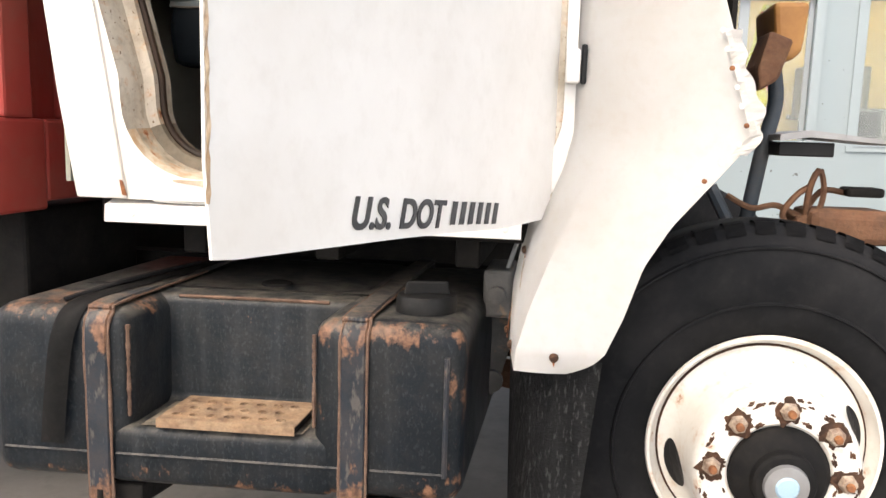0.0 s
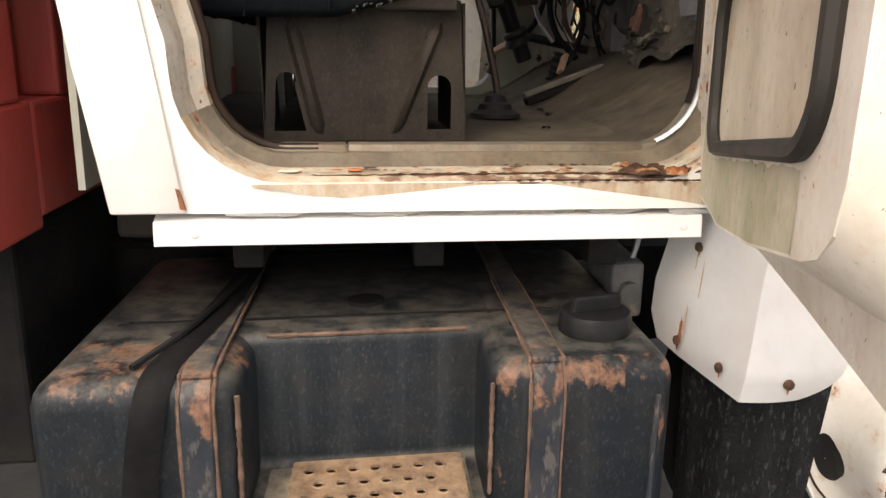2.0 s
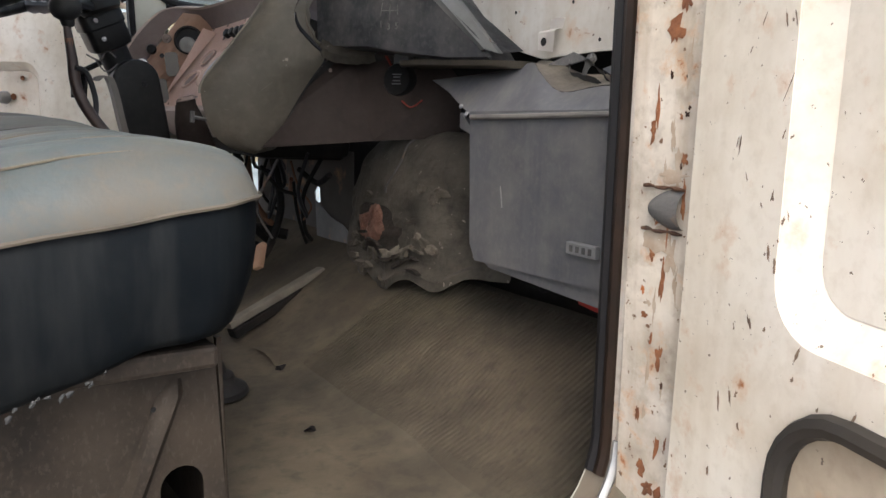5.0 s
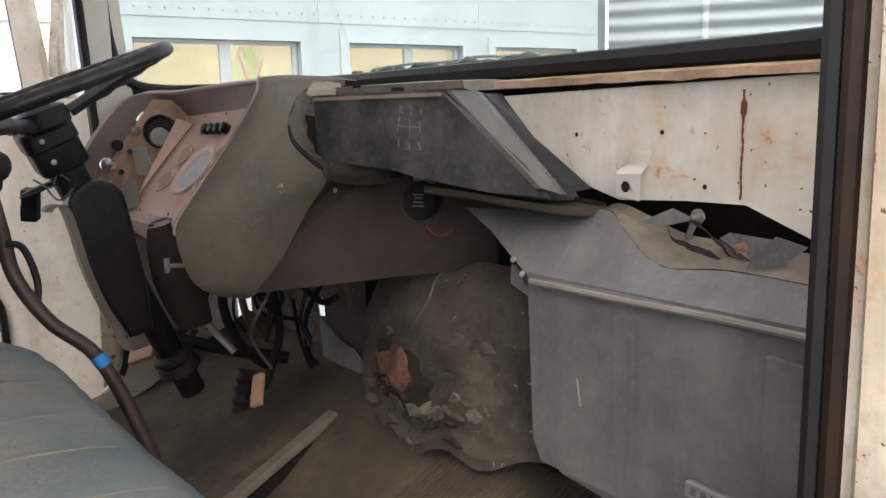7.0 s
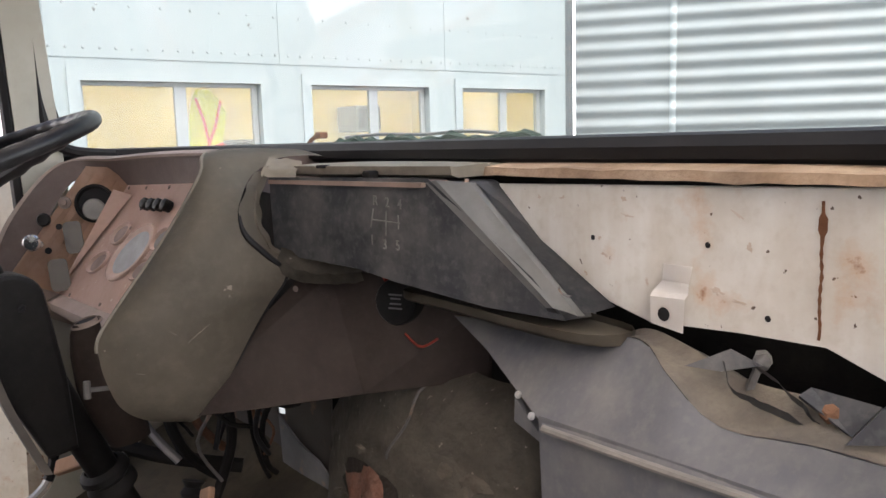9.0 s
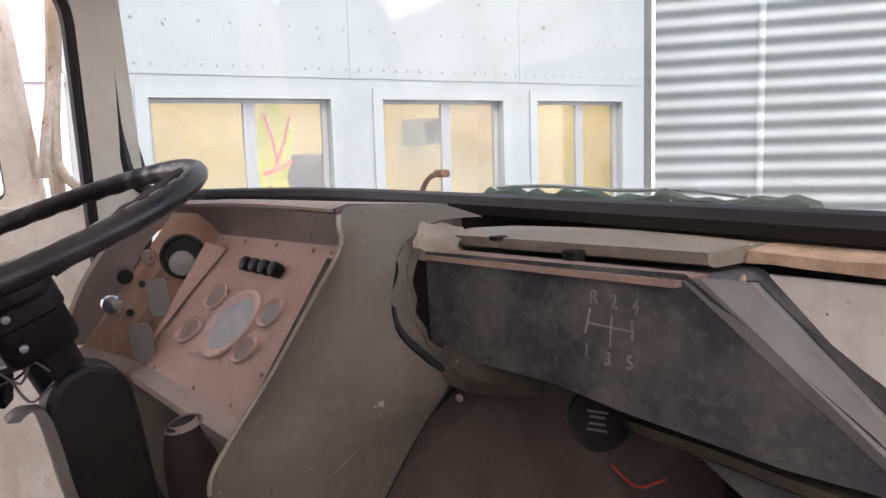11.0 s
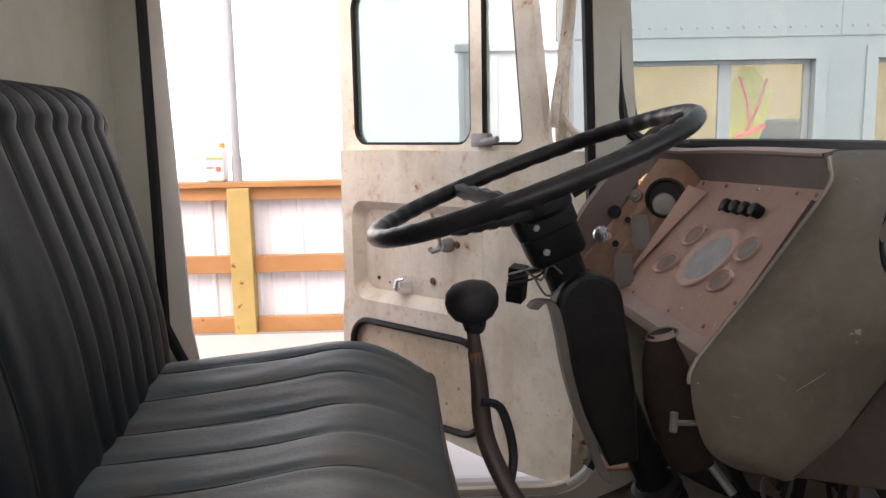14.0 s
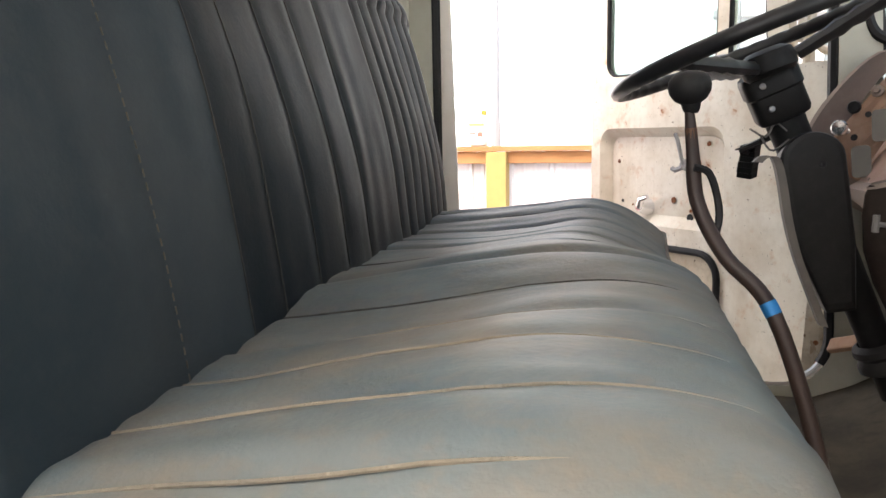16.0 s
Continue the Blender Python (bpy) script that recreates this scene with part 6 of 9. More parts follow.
plate(bm, [(1.80, 1.22), (3.80, 1.22), (3.80, 2.01), (1.80, 2.01)], [[(3.40, 1.41), (3.50, 1.40), (3.52, 1.47), (3.49, 1.52), (3.41, 1.52)]], basis((0.624, 0, 0), (-0.04, 1, 0), (0, 0, 1)), 0.01)
part_of("firewall", bm, CHASSIS, "black firewall behind the dash")

# wiper lying along the glass, wiper arm and washer nozzle
bm = bm_new()
rows = []
for k in range(26):
    y = 2.585 + (3.10 - 2.585) * k / 25
    c = Vector((screen(y, 2.03) + 0.022, y, 2.041 + 0.003 * math.sin(k * 0.9)))
    rows.append([c + Vector((0.012 * math.cos(a) , 0, (0.014 + 0.003 * math.sin(k * 2.3)) * math.sin(a))) for a in [2 * math.pi * j / 8 for j in range(8)]])
loft(bm, rows, wrap=True, cap=True)
crumple(bm, 60, 0.004)
wiper = part_of("wiper_blade", bm, GREENRUB, "mossy green-black wiper blade", True)
bm = bm_new()
tube(bm, spline([(0.485, 3.09, 2.056), (0.495, 2.98, 2.060), (0.50, 2.86, 2.057), (0.50, 2.75, 2.060), (0.495, 2.66, 2.055)], 20), 0.003, 6)
part("blade_bow", bm, ALU, wiper, "thin bare metal bow", True)
for pts in ([(0.64, 3.57, 2.0), (0.65, 3.555, 2.045), (0.655, 3.53, 2.062), (0.655, 3.50, 2.066)],):
    bm = bm_new()
    tube(bm, spline(pts, 12), 0.006, 6)
    box(bm, (0.645, 3.485, 2.058), (0.668, 3.515, 2.074), 0.004)
    part_of("wiper_arm", bm, RUSTCAST, "short bent wiper arm", True)
bm = bm_new()
box(bm, (0.455, 3.555, 2.02), (0.485, 3.60, 2.042), 0.006)
part_of("washer_nozzle", bm, GASKET_SHADE)
# gasket along the driver's windscreen post
bm = bm_new()
tube(bm, spline([(0.083, 3.79, 2.47), (0.088, 3.79, 2.30), (0.092, 3.788, 2.16), (0.105, 3.782, 2.08), (0.15, 3.77, 2.045), (0.24, 3.76, 2.035)], 24), 0.013, 8)
part_of("post_gasket", bm, GASKET_SHADE, "black gasket along the windscreen post", True)
# mirror bracket outside the driver's post
for pts, r in (([(0.03, 4.10, 1.60), (0.022, 4.10, 1.9), (0.012, 4.10, 2.15), (0.034, 4.10, 2.40), (0.05, 4.10, 2.75)], 0.017), ([(0.012, 4.10, 2.12), (0.045, 4.06, 2.06), (0.10, 4.0, 2.05)], 0.011), ([(0.024, 4.10, 2.30), (-0.01, 4.04, 2.16), (-0.02, 4.03, 2.08)], 0.011), ([(0.035, 4.08, 2.03), (0.045, 4.05, 1.93), (0.03, 4.04, 1.86)], 0.010)):
    bm = bm_new()
    tube(bm, spline(pts, 12), r, 8)
    part_of("mirror_bracket", bm, JAMB, "rust-stained mirror bracket outside the driver's door", True)

# ---- doors ----
def truck_door(m, flip, glazed, label, span):
    """A door in its own plane: x from the hinge to the rear edge, y up, z out of the cab; flip turns z round for the other side and sets the thickness."""
    def P(u, v, w):
        return m @ Vector((u, v, w * flip))
    mo = m @ Matrix.Diagonal((1, 1, flip, 1))
    DL = 1.03 if glazed else 1.014
    skin = [(0.0, 1.165), (0.045, 1.140), (0.085, 1.104), (0.29, 1.105), (0.45, 1.115), (0.64, 1.125), (0.97, 1.138), (DL - 0.008, 1.142), (DL, 1.24), (DL, 1.48), (DL - 0.018, 1.55), (DL - 0.018, 2.02), (0.03, 2.02), (0.02, 1.46)]
    bm = bm_new()
    plate(bm, skin, [], mo, -0.006)
    door = part_of("door", bm, WHITE, label)
    bm = bm_new()
    inner = [(0.035, 1.18), (0.10, 1.135), (0.35, 1.135), (0.62, 1.165), (0.95, 1.20), (0.985, 1.28), (0.985, 1.49), (0.97, 1.56), (0.97, 2.02), (0.045, 2.02), (0.040, 1.5)]
    if not glazed:
        inner[2:7] = [(0.35, 1.142), (0.62, 1.183), (0.86, 1.232), (0.905, 1.246), (0.935, 1.270), (0.950, 1.31), (0.955, 1.49)]
    rt = 1.862 if glazed else 1.905
    rec = rrect(span[0], 1.545, span[1], rt, 0.055, 6)
    low = rrect(span[2], 1.195 if glazed else 1.235, span[3], 1.478 if glazed else 1.495, 0.075, 6)
    if not glazed:
        low = [(x, y + 0.085 * (x - span[2]) / (span[3] - span[2]) * (1.495 - y) / 0.26) for x, y in low]
    plate(bm, inner, [rec, low], mo @ pose(0, 0, -0.10), 0.004)
    part("inner_panel", bm, DOOR_IN, door, "chipped cream inner door panel")
    # folded rim between the two skins
    def even(loop, n):
        seg = [math.dist(loop[k], loop[(k + 1) % len(loop)]) for k in range(len(loop))]
        tot, out, acc, k = sum(seg), [], 0.0, 0
        for i in range(n):
            s = tot * i / n
            while acc + seg[k] < s:
                acc += seg[k]
                k += 1
            f = (s - acc) / seg[k]
            a, b = loop[k], loop[(k + 1) % len(loop)]
            out.append((a[0] + (b[0] - a[0]) * f, a[1] + (b[1] - a[1]) * f))
        return out
    bm = bm_new()
    a, b = even(skin, 96), even(inner, 96)
    near = min(range(96), key=lambda k: math.dist(a[0], b[k]))
    b = b[near:] + b[:near]
    loft(bm, [[P(p[0], p[1], -0.0065) for p in a], [P(p[0] + (q[0] - p[0]) * 0.62, p[1] + (q[1] - p[1]) * 0.62, -0.014) for p, q in zip(a, b)], [P(p[0] + (q[0] - p[0]) * 0.9, p[1] + (q[1] - p[1]) * 0.9, -0.078) for p, q in zip(a, b)], [P(p[0], p[1], -0.098) for p in b]], wrap=True)
    part("rim", bm, DOOR_IN, door, "stained folded door edge", True)
    # recessed upper panel
    bm = bm_new()
    r2 = rrect(span[0] + 0.030, 1.578, span[1] - 0.030, rt - 0.03, 0.04, 6)
    loft(bm, [[P(x, y, -0.0985) for x, y in rec], [P(x, y, -0.094) for x, y in ring_out(rec, -0.006)], [P(x, y, -0.068) for x, y in ring_out(r2, 0.004)], [P(x, y, -0.064) for x, y in r2]], wrap=True)
    plate(bm, r2, [], mo @ pose(0, 0, -0.066), 0.002)
    part("recessed_panel", bm, DOOR_IN, door, "recessed cream panel with rusty holes", True)
    # lower access panel in a black seal
    bm = bm_new()
    plate(bm, ring_out(low, -0.004), [], mo @ pose(0, 0, -0.094), 0.003)
    part("access_panel", bm, mat("stained_access_panel", (0.62, 0.55, 0.43), 0.6, mottle=((0.50, 0.42, 0.30), 0.8, 5.0), dirt=((0.26, 0.20, 0.13), 0.55, 5.0), rust=(0.12, 12.0), chips=((0.12, 0.09, 0.07), 0.22, 55.0)), door, "stained access panel")
    bm = bm_new()
    tube(bm, [P(x, y, -0.106) for x, y in low], 0.011, 8, True)
    part("seal", bm, GASKET_SHADE if glazed else mat("worn_black_seal", (0.02, 0.019, 0.018), 0.55, mottle=((0.06, 0.05, 0.035), 0.5, 9.0)), door, "black rubber seal", True)
    if not glazed:
        bm = bm_new()
        rows = []
        for k in range(61):
            u = 0.062 + 0.76 * k / 60
            v0 = float(np.interp(u, (0.035, 0.10, 0.35, 0.62, 0.86), (1.18, 1.135, 1.142, 1.183, 1.232))) + 0.003
            v1 = 1.235 + 0.085 * (u - span[2]) / (span[3] - span[2]) - 0.014 + (0.06 if u < 0.16 else 0.06 * max(0.0, 1 - (u - 0.16) / 0.06))
            v1 += 0.006 * noise.noise(Vector((u * 30, 2, 0)))
            rows.append([P(u, v0 + (v1 - v0) * f, -0.1006) for f in (0, 0.35, 0.7, 1.0)])
        loft(bm, rows)
        part("moss_band", bm, MOSS, door, "green moss along the lower door edge")
    # holes, crank stub and handle base
    for u, v, r, mt in ((0.607, 1.630, 0.011, RUST), (0.537, 1.577, 0.014, GASKET_SHADE), (0.508, 1.748, 0.011, RUST), (0.860, 1.750, 0.007, RUST), (0.47, 1.81, 0.008, RUST), (0.84, 1.615, 0.006, GASKET_SHADE), (0.535, 1.600, 0.006, RUST), (0.79, 1.605, 0.004, RUST)):
        bm = bm_new()
        lathe(bm, [(r, 0.0), (r * 0.8, 0.002), (0.0, 0.0012)], mo @ pose(u, v, -0.069, 180, 0, 0), 14)
        part("hole", bm, mt, door, "rust-rimmed hole")
    bm = bm_new()
    tube(bm, [P(0.722, 1.600, -0.066), P(0.722, 1.600, -0.085), P(0.718, 1.606, -0.112)], [0.030, 0.024, 0.015], 14)
    tube(bm, [P(0.718, 1.604, -0.110), P(0.700, 1.632, -0.122), P(0.672, 1.640, -0.120)], [0.013, 0.010, 0.007], 8)
    part("window_crank", bm, CHROME, door, "broken chrome window crank", True)
    bm = bm_new()
    tube(bm, [P(0.540, 1.745, -0.066), P(0.540, 1.745, -0.088), P(0.540, 1.745, -0.105)], [0.022, 0.020, 0.013], 12)
    tube(bm, [P(0.540, 1.745, -0.103), P(0.556, 1.822, -0.112), P(0.566, 1.842, -0.112)], 0.006, 8)
    tube(bm, [P(0.545, 1.738, -0.100), P(0.572, 1.728, -0.104), P(0.584, 1.734, -0.104)], 0.008, 8)
    part("latch_lever", bm, STEEL, door, "bare steel latch lever", True)
    # window frame with vent window
    bm = bm_new()
    pane_loop = rrect(0.445, 2.035, 0.925, 2.50, 0.05, 5)
    vent_loop = rrect(0.265, 2.035, 0.405, 2.50, 0.025, 3)
    vent_loop = [(x + 0.09 * max(0, (z - 2.03)) * (x < 0.36), z) for x, z in vent_loop]
    plate(bm, [(0.185, 1.94), (0.985, 2.015), (0.985, 2.53), (0.93, 2.555), (0.29, 2.555), (0.245, 2.45)], [pane_loop, vent_loop], mo @ pose(0, 0, -0.075), 0.035)
    part("window_frame", bm, DOOR_IN, door, "cream window frame")
    for lp in (pane_loop, vent_loop):
        bm = bm_new()
        tube(bm, [P(x, y, -0.066) for x, y in lp], 0.009, 6, True)
        part("run_channel", bm, GASKET_SHADE, door, "black glass run channel", True)
        bm = bm_new()
        plate(bm, ring_out(lp, 0.002), [], mo @ pose(0, 0, -0.058), 0.004)
        g = part("glass", bm, DOORGLASS if lp is pane_loop else GLASS, door, "faintly green door glass" if lp is pane_loop else "clear vent window glass")
        g.visible_shadow = False
    bm = bm_new()
    tube(bm, [P(0.405, 2.04, -0.085), P(0.37, 2.045, -0.105), P(0.33, 2.05, -0.105)], 0.010, 8)
    box_m = mo @ pose(0.395, 2.045, -0.09)
    box(bm, (-0.03, -0.015, -0.012), (0.03, 0.022, 0.012), 0.004, m=box_m)
    part("vent_latch", bm, STEEL, door, "dull vent window latch", True)
    for v in (1.41, 1.90):
        bm = bm_new()
        tube(bm, [P(-0.012, v - 0.035, -0.012), P(-0.012, v + 0.035, -0.012)], 0.014, 10)
        part("hinge", bm, JAMB, door)
    return door


TP = radians(72.2)
HINGE = (0.206, 1.755, 0)
MP = basis(HINGE, (-math.cos(TP), -math.sin(TP), 0), (0, 0, 1)) @ Matrix.Diagonal((1.045, 1, 1, 1))
door_p = truck_door(MP, 0.65 if (MP.to_3x3() @ Vector((0, 0, 1))).x > 0 else -0.65, False, "white passenger door swung wide open with chipped edges", (0.177, 0.925, 0.207, 0.885))
TD = radians(43)
MD = basis((0.155, 3.95, 0), (-math.cos(TD), math.sin(TD), 0), (0, 0, 1))
door_d = truck_door(MD, 1 if (MD.to_3x3() @ Vector((0, 0, 1))).y > 0 else -1, True, "white driver's door standing half open, trim removed", (0.385, 0.925, 0.395, 0.93))

random.seed(44)
SCRAPE = mat("dark_paint_scrape", (0.10, 0.07, 0.05), 0.8, mottle=((0.28, 0.20, 0.13), 0.9, 60.0))
for k in range(46):
    along_edge = k % 3
    if along_edge == 0:
        u, v = random.uniform(0.125, 0.150), random.uniform(1.52, 1.90)
    elif along_edge == 1:
        u, v = random.uniform(0.06, 0.125), random.uniform(1.26, 1.92)
    else:
        u, v = random.uniform(0.14, 0.60), random.uniform(1.505, 1.54)
    flake("scrape", MP @ Vector((u + 0.037, v, 0.0656)), MP.to_3x3() @ Vector((1, 0, 0)), MP.to_3x3() @ Vector((random.uniform(-0.5, 0.5), 1, 0)), random.uniform(0.0007, 0.0022), random.uniform(0.002, 0.010), 0.0005, k * 1.3, SCRAPE, door_p, "dark scrape in the door paint", 0.7)

# lettering on the passenger door; its reading direction runs to the hinge
LM = Matrix.Translation(HINGE) @ basis((0, 0, 0), (math.cos(TP), math.sin(TP), 0), (0, 0, 1))
def on_door(u, z):
    return LM @ pose(-u, z, 0.002)
for word, u, z in (("U.S.", 0.806, 1.152), ("DOT", 0.682, 1.142)):
    lettering("lettering", word, 0.060, on_door(u, z) @ pose(0, 0, 0, 0, 0, -4.8), LETTER, door_p, "black slanted capital lettering", 1.06, 0.2, 0.0016)
for k in range(6):
    bm = bm_new()
    md_ = on_door(0.520 - 0.0335 * k, 1.130 - 0.0026 * k) @ pose(0, 0, 0, 0, 0, -4.8)
    prism(bm, [(0.0, 0.002), (0.017, 0.002), (0.025, 0.040), (0.008, 0.040)], "z", 0.0, 0.001)
    bmesh.ops.transform(bm, matrix=md_, verts=bm.verts)
    part("number_bar", bm, LETTER, door_p, "black slanted number bar")
# dent and scraped rust on the rear edge of the passenger door
bm = bm_new()
loft(bm, [[MP @ Vector((1.0085 + 0.005 * j / 3, 1.20 + 0.27 * k / 24, 0)) + (LM.to_3x3() @ Vector((0, 0, 1))) * (0.0015 + 0.001 * math.sin(k * 2.1 + j)) for j in range(4)] for k in range(25)])
crumple(bm, 50, 0.002)
part("edge_rust", bm, mat("tan_rust_bleed", (0.42, 0.29, 0.16), 0.8, mottle=((0.62, 0.53, 0.40), 0.9, 30.0), dirt=((0.22, 0.10, 0.05), 0.6, 24.0)), door_p, "rust along the door's rear edge")
bm = bm_new()
random.seed(9)
for k in range(3):
    loft(bm, [[MP @ Vector((0.965 + 0.05 * i / 8 - 0.01 * k, 1.44 + 0.05 * k + 0.03 * j / 3, 0)) + (LM.to_3x3() @ Vector((0, 0, 1))) * (0.001 + 0.004 * math.sin(math.pi * i / 8) * math.sin(math.pi * j / 3)) for i in range(9)] for j in range(4)])
part("dent", bm, WHITE, door_p, "dented crease by the door edge", True)

# ---- inside the cab ----
# floor, toe board with ribbed mat, tunnel
def floor_z(x, y):
    t = max(0.0, x - 0.10)
    z = ZF - 0.012 + (0.60 * t if t < 0.20 else 0.12 + 0.50 * (t - 0.20)) - 0.02 * min(t / 0.1, 1)
    k = math.exp(-((y - 3.0) / 0.16) ** 2)
    z += 0.010 * k * min(max((x + 0.05) / 0.3, 0), 1)
    return z + 0.004 * noise.noise(Vector((x * 6, y * 6, 1)))


bm = bm_new()
loft(bm, [[(x, y, floor_z(x, y) - 0.020 * min(max((x - 0.15) / 0.04, 0), 1) * (y < 2.70)) for x in [-0.94 + 0.025 * k for k in range(59)]] for y in [1.822 + (3.80 - 1.822) * k / 60 for k in range(61)]])
askew(bm)
part_of("floor", bm, FLOORMAT, "dusty olive rubber cab floor", True)
bm = bm_new()
ys = [1.80 + 0.0028 * k for k in range(322)]
rows = []
for i in range(27):
    row = []
    for k, y in enumerate(ys):
        x0 = 0.105 + 0.06 * (y - 1.9) + 0.022 * noise.noise(Vector((y * 5, 0, 0)))
        x = x0 + (0.47 - x0) * i / 26
        worn = min(max((x - x0 - 0.01 - 0.05 * max(0.0, 2.30 - y) - 0.03 * noise.noise(Vector((y * 7, x * 5, 0)))) / 0.06, 0), 1)
        row.append((x, y, floor_z(x, y) + 0.004 * min(i / 2, 1) - 0.002 * (i == 0) - 0.0075 * worn * (k % 4 == 0)))
    rows.append(row)
loft(bm, rows)
askew(bm)
part_of("ribbed_mat", bm, RIBMAT, "worn ribbed rubber mat on the toe board", False)
bm = bm_new()
tube(bm, [(x, 2.70 + 0.52 * (x - 0.02), floor_z(x, 2.8) + 0.006 + 0.003 * math.sin(x * 50)) for x in [0.06 + 0.03 * k for k in range(12)]], 0.009, 6)
part_of("mat_edge", bm, GASKET_SHADE, "dark curled mat edge", True)
bm = bm_new()
loft(bm, [[(x, 2.72 + 0.52 * (x - 0.02) + 0.16 * j / 6, floor_z(x, 2.8) + 0.008 + 0.012 * math.sin(math.pi * (j / 6) ** 0.7)) for j in range(7)] for x in [0.06 + 0.03 * k for k in range(13)]])
part_of("tunnel_mat", bm, FLOORMAT, "olive mat over the gearbox tunnel", True)

# seat pedestals
def pedestal(y0, y1, s):
    bm = bm_new()
    my_ = basis((0, y0, 0), (1, 0, 0), (0, 0, 1))
    arch = lambda x0, x1, z0, z1: [(x0, z0), (x1, z0)] + [((x0 + x1) / 2 + (x1 - x0) / 2 * math.cos(radians(a)), z1 + (x1 - x0) / 2 * math.sin(radians(a))) for a in range(0, 181, 20)]
    h1 = [(-0.662, 1.205), (-0.596, 1.205), (-0.618, 1.30)] + [(-0.634 + 0.022 * math.cos(radians(a)), 1.305 + 0.022 * math.sin(radians(a))) for a in range(20, 181, 20)]
    plate(bm, [(-0.682, 1.185), (-0.258, 1.185), (-0.272, 1.475), (-0.668, 1.455)], [h1, arch(-0.340, -0.289, 1.208, 1.297)], my_, -0.004 * s)
    askew(bm)
    base = part_of("seat_pedestal", bm, SEATBASE, "dirty brown pressed steel seat pedestal")
    for p, q in (((-0.622, 1.43), (-0.568, 1.20)), ((-0.318, 1.43), (-0.412, 1.20))):
        bm = bm_new()
        d = Vector((q[0] - p[0], 0, q[1] - p[1]))
        sd = Vector((0.016, 0, 0))
        rows = []
        for f in (0, 0.08, 0.5, 0.92, 1):
            c = Vector((p[0], y0 - 0.001 * s, p[1])) + d * f
            w = 0.4 if f in (0, 1) else 1.0
            rows.append([c - sd * w, c - sd * 0.4 * w + Vector((0, -0.012 * s * (w > 0.5), 0)), c + sd * 0.4 * w + Vector((0, -0.012 * s * (w > 0.5), 0)), c + sd * w])
        loft(bm, rows)
        askew(bm)
        part("pressed_bead", bm, SEATBASE, base, "", True)
    bm = bm_new()
    for x0, x1 in ((-0.684, -0.680), (-0.262, -0.256)):
        bm = bm_new()
        prism(bm, [(x0, 1.185), (x1, 1.185), (x1 - 0.012, 1.47), (x0 - 0.0, 1.47)], "y", y0 + 0.002 * s, y1)
        askew(bm)
        part("side_sheet", bm, SEATBASE, base)
    for x, z in ((-0.585, 1.40), (-0.585, 1.37), (-0.345, 1.40), (-0.35, 1.375)):
        bm = bm_new()
        lathe(bm, [(0.0035, 0.0), (0.003, 0.0012), (0, 0.0013)], basis((x, y0 - 0.0045 * s, z), (1, 0, 0), (0, 0, 1)), 8)
        askew(bm)
        part("hole", bm, GASKET_SHADE, base)


SET = (0.07, -0.459, 2.0, (0.014, 0, 0))
pedestal(2.062, 2.50, 1)
SET = None
pedestal(3.40, 2.98, -1)
bm = bm_new()
box(bm, (-0.72, 2.02, 1.452), (-0.27, 3.44, 1.478), 0.006)
askew(bm)
seat_frame = part_of("seat_frame", bm, SEATBASE, "steel frame under the bench seat")

# bench seat
SY0, SY1 = 1.985, 3.475
def seat_front(y):
    q = abs((y - (SY0 + SY1) / 2) / ((SY1 - SY0) / 2))
    far = 0.15 if y > 2.7 else 0.035
    return -0.212 + 0.022 * max(0.0, 1 - (y - SY0) / 0.42) - 0.018 * (y - SY0) - 0.015 * math.sin(math.pi * (y - SY0) / (SY1 - SY0)) - 0.008 * min(max((y - 2.75) / 0.3, 0), 1) + 0.014 * math.exp(-((y - 2.45) / 0.20) ** 2) - 0.018 * (0.5 - 0.5 * math.cos(math.pi * min(max((y - 2.66) / 0.14, 0), 1))) - far * max(0.0, (q - 0.84) / 0.16) ** 2.0


def seam_z(x, y):
    """The welt's height: level at the driver's end, falling to the rear at the passenger's."""
    f = min(max((y - SY0) / (SY1 - SY0), 0), 1)
    rear = 1.580 + 0.050 * f
    return rear + (1.638 - rear) * min(max((x + 0.72) / 0.48, 0), 1)


def low_z(x):
    return 1.434 + 0.050 * min(max((x + 0.515) / 0.19, 0), 1)


def round_trip(inset):
    """The cushion's outline from above, counter-clockwise, with rounded corners."""
    pts = rrect(-0.80 + inset, SY0 + inset, 0.0, SY1 - inset, (0.03, 0.06, 0.10, 0.03), 8)
    dense = []
    for k in range(len(pts)):
        p, q = pts[k], pts[(k + 1) % len(pts)]
        m = max(1, int(math.dist(p, q) / 0.016))
        dense += [(p[0] + (q[0] - p[0]) * i / m, p[1] + (q[1] - p[1]) * i / m) for i in range(m)]
    return [(-0.80 + (a + 0.80) / 0.80 * (seat_front(b) - inset * 0.7 + 0.80), b) for a, b in dense]


SET = CAB_SET
outline = round_trip(0.0)
bm = bm_new()
rows = []
